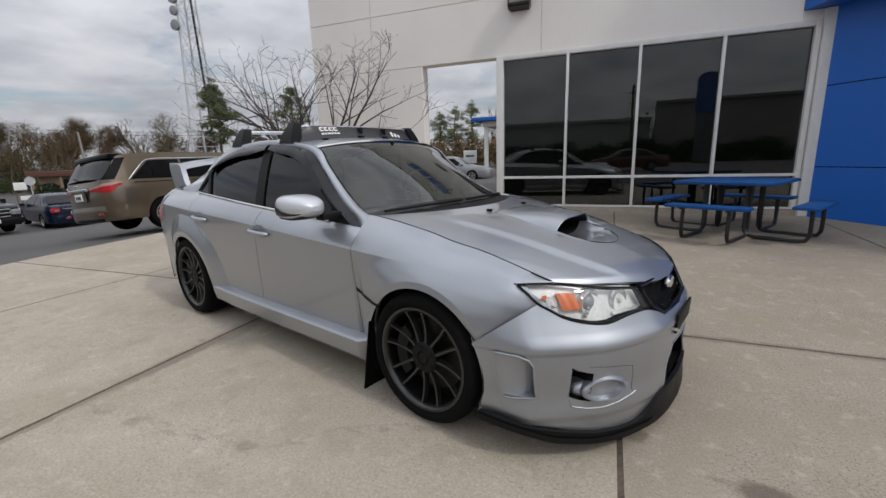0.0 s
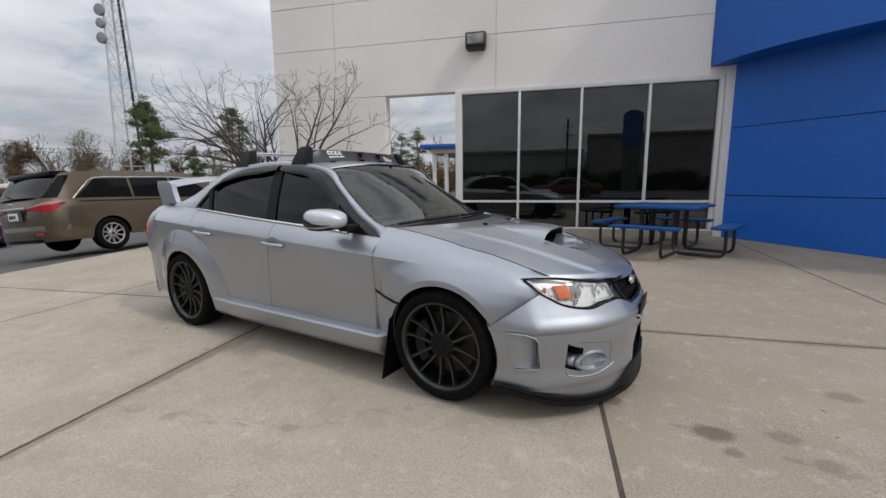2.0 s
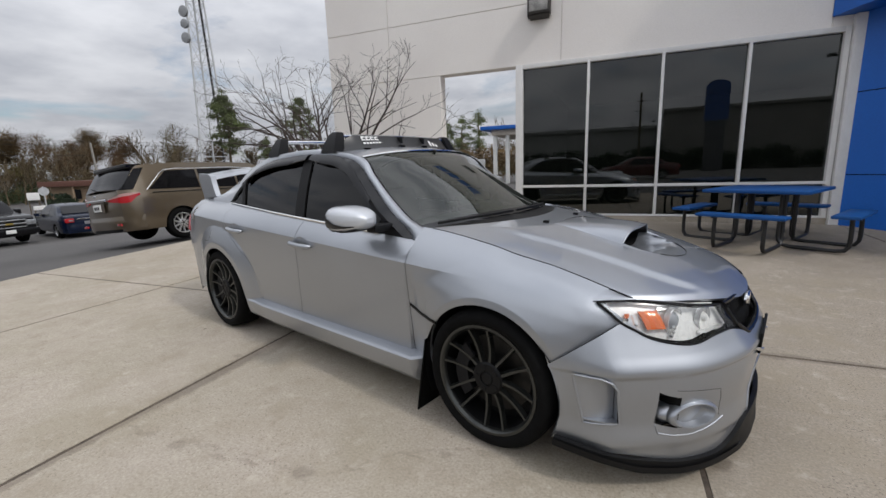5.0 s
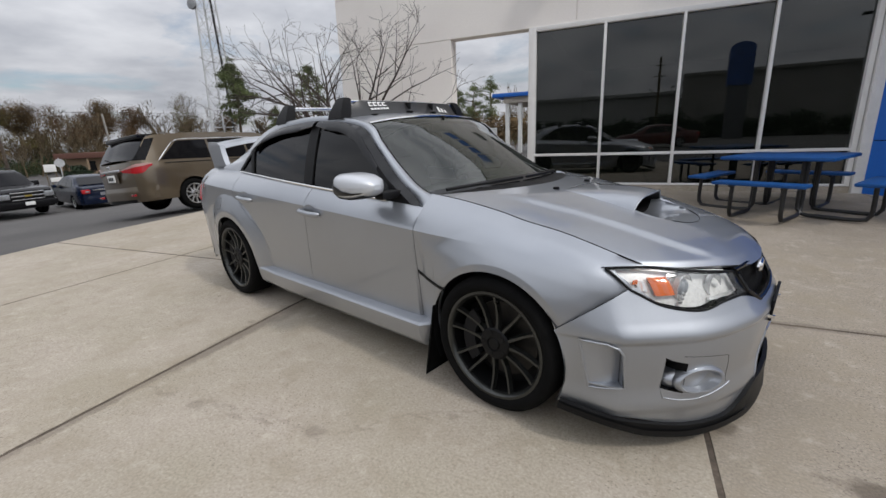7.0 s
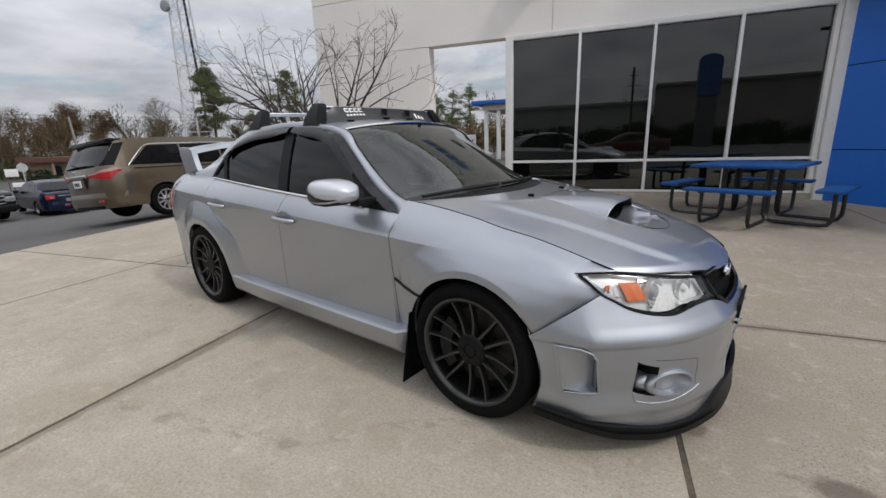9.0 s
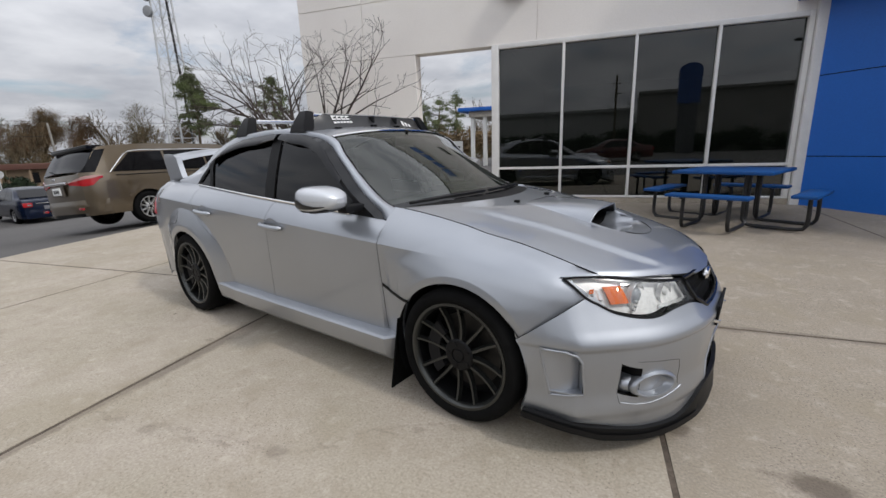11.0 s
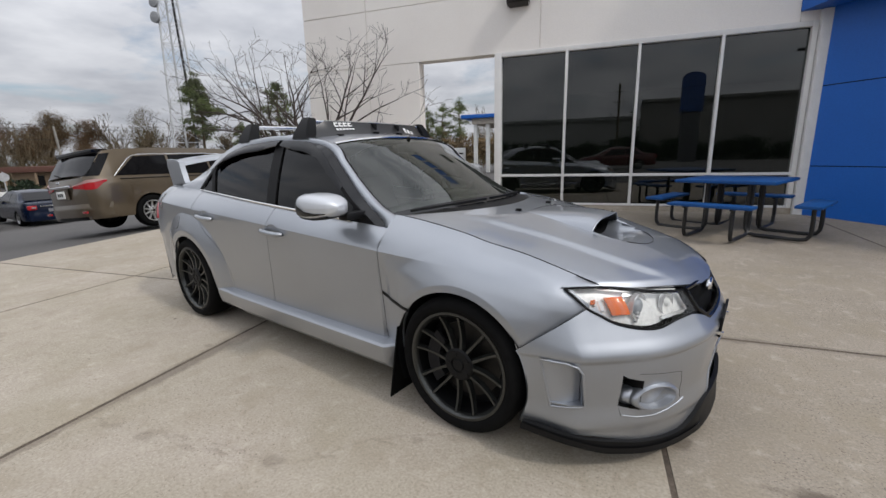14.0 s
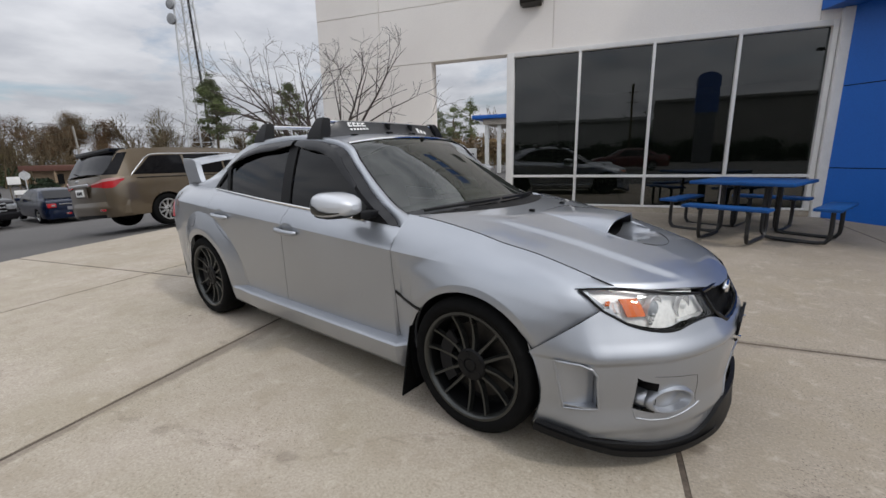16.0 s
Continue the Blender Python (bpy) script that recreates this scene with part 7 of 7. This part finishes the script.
def tan_house():
    at = (-46, 55)
    z = ground_z(*at)
    t = thing("tan_roofed_house", pose(at[0], at[1], z, 0, 0, 35), "house with a tan shingle hip roof beyond the lot", "house")
    part("wall", boxed((-8, -4, 0), (8, 4, 2.6)), material("tan brick", (0.36, 0.26, 0.17)), t)
    b = [(-9, -5, 2.6), (9, -5, 2.6), (9, 5, 2.6), (-9, 5, 2.6)]
    r = [(-4.5, 0, 4.3), (4.5, 0, 4.3)]
    bm = bmesh.new()
    bv, rv = [bm.verts.new(p) for p in b], [bm.verts.new(p) for p in r]
    for f in ((bv[0], bv[1], rv[1], rv[0]), (bv[1], bv[2], rv[1]), (bv[2], bv[3], rv[0], rv[1]), (bv[3], bv[0], rv[0]), tuple(bv[::-1])):
        bm.faces.new(f)
    part("roof", bm, material("tan shingle", (0.34, 0.23, 0.16), 0.9, var=0.15, fine=12), t)
    for k in range(3):
        part("window", boxed((-6 + 4.5 * k, -4.05, 0.9), (-4.6 + 4.5 * k, -3.98, 2.1)), GLOSS_BLACK, t)


def stop_sign():
    x, y = -37.0, 16.9
    z = ground_z(x, y) - 0.03
    t = thing("stop_sign", pose(x, y, z, 0, 0, 65), "octagonal road sign seen from its bare metal back", "sign")
    bm = lathe([(0.30, 0.0), (0.30, 0.012)], 8, "y")
    bmesh.ops.transform(bm, matrix=Matrix.Translation((0, 0, 2.15)) @ pose(0, 0, 0, 0, 22.5, 0), verts=bm.verts)
    part("plate", bm, material("bare sign metal", (0.55, 0.56, 0.57), 0.5, metal=0.4), t)
    part("post", tube(bmesh.new(), [(0, 0.03, 0), (0, 0.03, 2.5)], 0.035, 6), material("galvanised steel", (0.42, 0.43, 0.44)), t)


def utility_pole(x, y, h, lean, lamp):
    z = ground_z(x, y) - 0.05
    t = thing("utility_pole", pose(x, y, z, 0, lean, 0), "weathered wooden utility pole beside the road", "pole", "utility poles")
    wood = material("weathered pole wood", (0.10, 0.075, 0.055), 0.9, var=0.3, scale=3)
    part("pole", tube(bmesh.new(), [(0, 0, 0), (0, 0, h)], [0.13, 0.09], 10), wood if lamp else material("pale pole wood", (0.30, 0.28, 0.25), 0.9, var=0.2), t)
    if lamp:
        part("lamp_arm", tube(bmesh.new(), [(0, 0, h - 0.3), (0.6, -0.3, h + 0.1), (1.2, -0.6, h + 0.15)], 0.035, 6), material("galvanised steel", (0.42, 0.43, 0.44)), t)
        part("lamp_head", boxed((1.1, -0.72, h + 0.05), (1.65, -0.5, h + 0.18), 0.04), material("galvanised steel", (0.42, 0.43, 0.44)), t)


def overhead_wires():
    segs = []
    for dz, dy in ((0, 0), (0.5, 0.4), (-1.2, 0.0)):
        pts = [Vector((-62 + 0 * k, -30 + 9 * k, 5.2 + dz + 0.006 * (9 * k - 50) ** 2 * 0.12)) for k in range(14)]
        pts = [p + Vector((-0.25 * (p.y - 20) * 0.2, dy, 0)) for p in pts]
        segs += [(a, b, 0.022, 0.022, 0) for a, b in zip(pts, pts[1:])]
    tagged(finish("overhead_wires", tubes(segs), BLACK_STEEL, smooth=0), "thin black overhead wires along the road", "wires", kind="stuff")


def blue_canopy():
    """The small canopy building seen through the opening in the wall."""
    x, y = -6.7, 29.5
    z = ground_z(x, y)
    t = thing("canopy_building", pose(x, y, z, 0, 0, 0), "white canopy building with a bright blue metal roof edge", "building")
    part("roof", boxed((-2.0, -1.5, 3.55), (7, 5, 3.79), 0.03), BLUE_WALL, t)
    part("fascia", boxed((-1.3, -1.2, 3.18), (7, 4.6, 3.55), 0.02), material("cream render", (0.55, 0.50, 0.43), 0.8), t)
    for px_ in (-1.1, -0.25, 1.6):
        part("column", boxed((px_ - 0.13, -1.05, 0), (px_ + 0.11, -0.79, 3.18), 0.01), WHITE, t)
    part("wall", boxed((0.6, 2.0, 0), (7, 4.4, 2.95)), material("cream render", (0.55, 0.50, 0.43)), t)
    part("window", boxed((0.8, 1.96, 0.9), (2.4, 2.02, 2.2)), GLOSS_BLACK, t)
    s = thing("lot_sign", pose(-10.4, 33, ground_z(-10.4, 33), 0, 0, 0), "small white board sign on the grass beyond the wall", "sign")
    part("board", boxed((-0.55, -0.04, 1.0), (0.55, 0.04, 2.0), 0.03), WHITE, s)
    part("post", boxed((-0.05, -0.03, 0.0), (0.05, 0.03, 1.0)), WHITE, s)
    part("bar", boxed((-0.35, -0.05, 1.5), (0.35, -0.04, 1.62)), BLACK_TRIM, s)
    rng = random.Random(21)
    cs = [(rng.uniform(-26, 3), rng.uniform(44, 50), rng.uniform(0.2, 2.6)) for _ in range(190)]
    tagged(finish("brown_hedgerow", leaves(rng, cs, 60, 0.2, 0.6, 0.7), DRY_LEAF, smooth=0), "brown winter hedgerow behind the wall", "hedge", kind="stuff")


def opposite_side():
    """What stands across the lot behind the camera and shows in the shop windows."""
    grey = material("grey siding", (0.40, 0.40, 0.38), 0.8, var=0.1, scale=0.3)
    t = thing("opposite_building", pose(0, -46, 0), "long flat-roofed grey building across the lot", "building")
    part("wall", boxed((-60, -12, 0), (4.6, 0, 5.2)), grey, t)
    part("parapet", boxed((-60.3, -12, 5.2), (4.8, 0.3, 5.6)), grey, t)
    w = thing("opposite_warehouse", pose(0, -40, 0, 0, 0, 4), "tall dark brown flat-roofed building across the lot", "building")
    dark = material("dark brown siding", (0.27, 0.26, 0.235), 0.8, var=0.15, scale=0.4)
    part("wall", boxed((4.8, -12, 0), (60, 0, 6.6)), dark, w)
    part("parapet", boxed((4.7, -12, 6.6), (60.3, 0.3, 6.9)), dark, w)
    rng = random.Random(8)
    cs = [(rng.uniform(-50, 55), rng.uniform(-41, -38), rng.uniform(0.3, 1.9)) for _ in range(220)]
    tagged(finish("dark_hedge", leaves(rng, cs, 420, 0.19, 0.6, 0.6), HEDGE, smooth=0), "dark evergreen screen across the lot", "hedge", kind="stuff")
    p = thing("pylon_sign", pose(8.35, -31, 0), "tall blue pylon sign on a pale base", "sign")
    bm = bmesh.new()
    outline = [(-0.95, 4.7), (0.95, 4.7)] + [(0.95 * math.cos(a), 7.75 + 0.55 * math.sin(a)) for a in [math.pi * k / 14 for k in range(15)]]
    rings = [[bm.verts.new((x, y, z)) for x, z in outline] for y in (-0.3, 0.3)]
    for ring in rings:
        bm.faces.new(ring)
    for k in range(len(outline)):
        q = (k + 1) % len(outline)
        bm.faces.new((rings[0][k], rings[0][q], rings[1][q], rings[1][k]))
    part("board", bm, material("blue sign face", (0.03, 0.085, 0.29), 0.4), p, smooth=30)
    part("base", boxed((-0.8, -0.2, 0), (0.8, 0.2, 4.7), 0.02), material("dark sign base", (0.10, 0.10, 0.11), 0.6), p)
    u = thing("far_pole", pose(1.95, -33, 0), "wooden utility pole with two crossarms across the lot", "pole")
    part("pole", tube(bmesh.new(), [(0, 0, 0), (0, 0, 8.0)], 0.11, 8), FAR_BARK, u)
    for z, half in ((6.2, 0.55), (7.2, 0.4)):
        part("crossarm", boxed((-half, -0.05, z - 0.05), (half, 0.05, z + 0.05), 0.01), FAR_BARK, u)
    for x, y, h in ((18.4, -34, 10.0),):
        l = thing("lot_light", pose(x, y, 0), "lamp post with two square heads across the lot", "lamp post")
        part("pole", tube(bmesh.new(), [(0, 0, 0), (0, 0, h)], 0.1, 8), BLACK_STEEL, l)
        part("arm", tube(bmesh.new(), [(-0.7, 0, h - 0.1), (0.7, 0, h - 0.1)], 0.05, 6), BLACK_STEEL, l)
        for a in (-1, 1):
            part("head", boxed((a * 0.8 - 0.4, -0.25, h - 0.12), (a * 0.8 + 0.4, 0.25, h + 0.1), 0.03), BLACK_STEEL, l)
    sedan(pose(3.6, -15.5, 0.0, 0, 0, 172), material("dark red paint", (0.09, 0.012, 0.012), 0.35, var=0.05, coat=0.5), "dark red sedan parked across the lot")
    sedan(pose(-3.2, -15.2, 0.0, 0, 0, 184), PALE_PAINT, "grey sedan parked across the lot")


def palm_bush(x, y, seed):
    rng = random.Random(seed)
    t = thing("palmetto", pose(x, y, ground_z(x, y) - 0.03), "bushy green palmetto at the edge of the lot", "bush", "palmettos")
    verts, faces = [], []
    for _ in range(90):
        a, e = rng.uniform(0, 6.283), rng.uniform(0.2, 1.4)
        d = Vector((math.cos(a) * math.cos(e), math.sin(a) * math.cos(e), math.sin(e)))
        side = d.cross(Vector((0, 0, 1))).normalized() * 0.05
        L = rng.uniform(1.0, 1.9)
        o = Vector((rng.gauss(0, 0.15), rng.gauss(0, 0.15), rng.uniform(0.3, 1.2)))
        k = len(verts)
        for i in range(4):
            u = i / 3
            p = o + d * L * u - Vector((0, 0, 0.55 * u * u * L * 0.6))
            w = side * (1 - u) * 1.2 + side * 0.1
            verts += [tuple(p - w), tuple(p + w)]
        faces += [(k + 2 * i, k + 2 * i + 1, k + 2 * i + 3, k + 2 * i + 2) for i in range(3)]
    part("fronds", (verts, faces), material("palmetto green", (0.07, 0.10, 0.045), 0.7, var=0.3), t, smooth=0)


def road_sign(az, r, up, w, h):
    x, y = polar(az, r)
    t = thing("road_sign", pose(x, y, ground_z(x, y) - 0.05, 0, 0, az), "small white board on two posts beside the road", "sign", "roadside boards")
    part("board", boxed((-w / 2, -0.02, up - h / 2), (w / 2, 0.02, up + h / 2), 0.01), WHITE, t)
    for s in (-1, 1):
        part("post", boxed((s * w * 0.4 - 0.04, 0.02, 0), (s * w * 0.4 + 0.04, 0.08, up + h / 2), 0.005), FAR_BARK, t)
    for k in range(3):
        part("text_bar", boxed((-w * 0.36, -0.028, up + h * (0.22 - 0.24 * k) - h * 0.03), (w * lerp(0.36, 0.2, k / 2), -0.02, up + h * (0.22 - 0.24 * k) + h * 0.03)), ALU, t)


crape_myrtle()
road_sign(66.2, 60, 1.80, 0.95, 0.75)
road_sign(65.9, 60, 0.62, 0.95, 0.42)
lattice_tower()
brick_building()
tan_house()
stop_sign()
utility_pole(-48.9, 27.2, 6.8, -4, False)
utility_pole(-51.3, 19.6, 9.1, 0, True)
overhead_wires()
blue_canopy()
opposite_side()
far_woods()
for k, (az, r) in enumerate(((69.6, 40), (71.0, 39), (72.6, 41))):
    palm_bush(*polar(az, r), 4 + k)
for k, (az, r, h, cone) in enumerate(((48.3, 62, 13.4, False), (39.9, 62, 12.8, True), (44.2, 66, 8.0, False))):
    x, y = polar(az, r)
    pine((x, y, ground_z(x, y) - 0.1), h, 30 + k, 0.0, cone)
for k, (x, y, h) in enumerate(((-22.0, 55.7, 8.6), (-20.0, 56.5, 9.0), (-17.9, 57.4, 9.6))):
    pine((x, y, ground_z(x, y) - 0.1), h, 50 + k, leafy=26)
OAKS = ((75, 108, 16.5, OLIVE_LEAF, 2), (72, 112, 17.5, DRY_LEAF, 1), (69.5, 108, 16.5, OLIVE_LEAF, 3), (67, 112, 16.0, DRY_LEAF, 3), (64, 110, 16.0, RUST_LEAF, 3), (62, 112, 18.5, DRY_LEAF, 3), (59.5, 110, 16.5, RUST_LEAF, 2), (56.5, 112, 18.0, None, 0),
        (53.5, 110, 17.5, OLIVE_LEAF, 1), (51, 112, 15.5, DRY_LEAF, 2), (45, 64, 9.0, None, 0), (78, 104, 15.0, DRY_LEAF, 3), (83, 100, 14.0, OLIVE_LEAF, 3))
for k, (az, r, h, lf, dn) in enumerate(OAKS):
    x, y = polar(az, r)
    oak((x, y, ground_z(x, y) - 0.1), h, 70 + k, lf, dn)
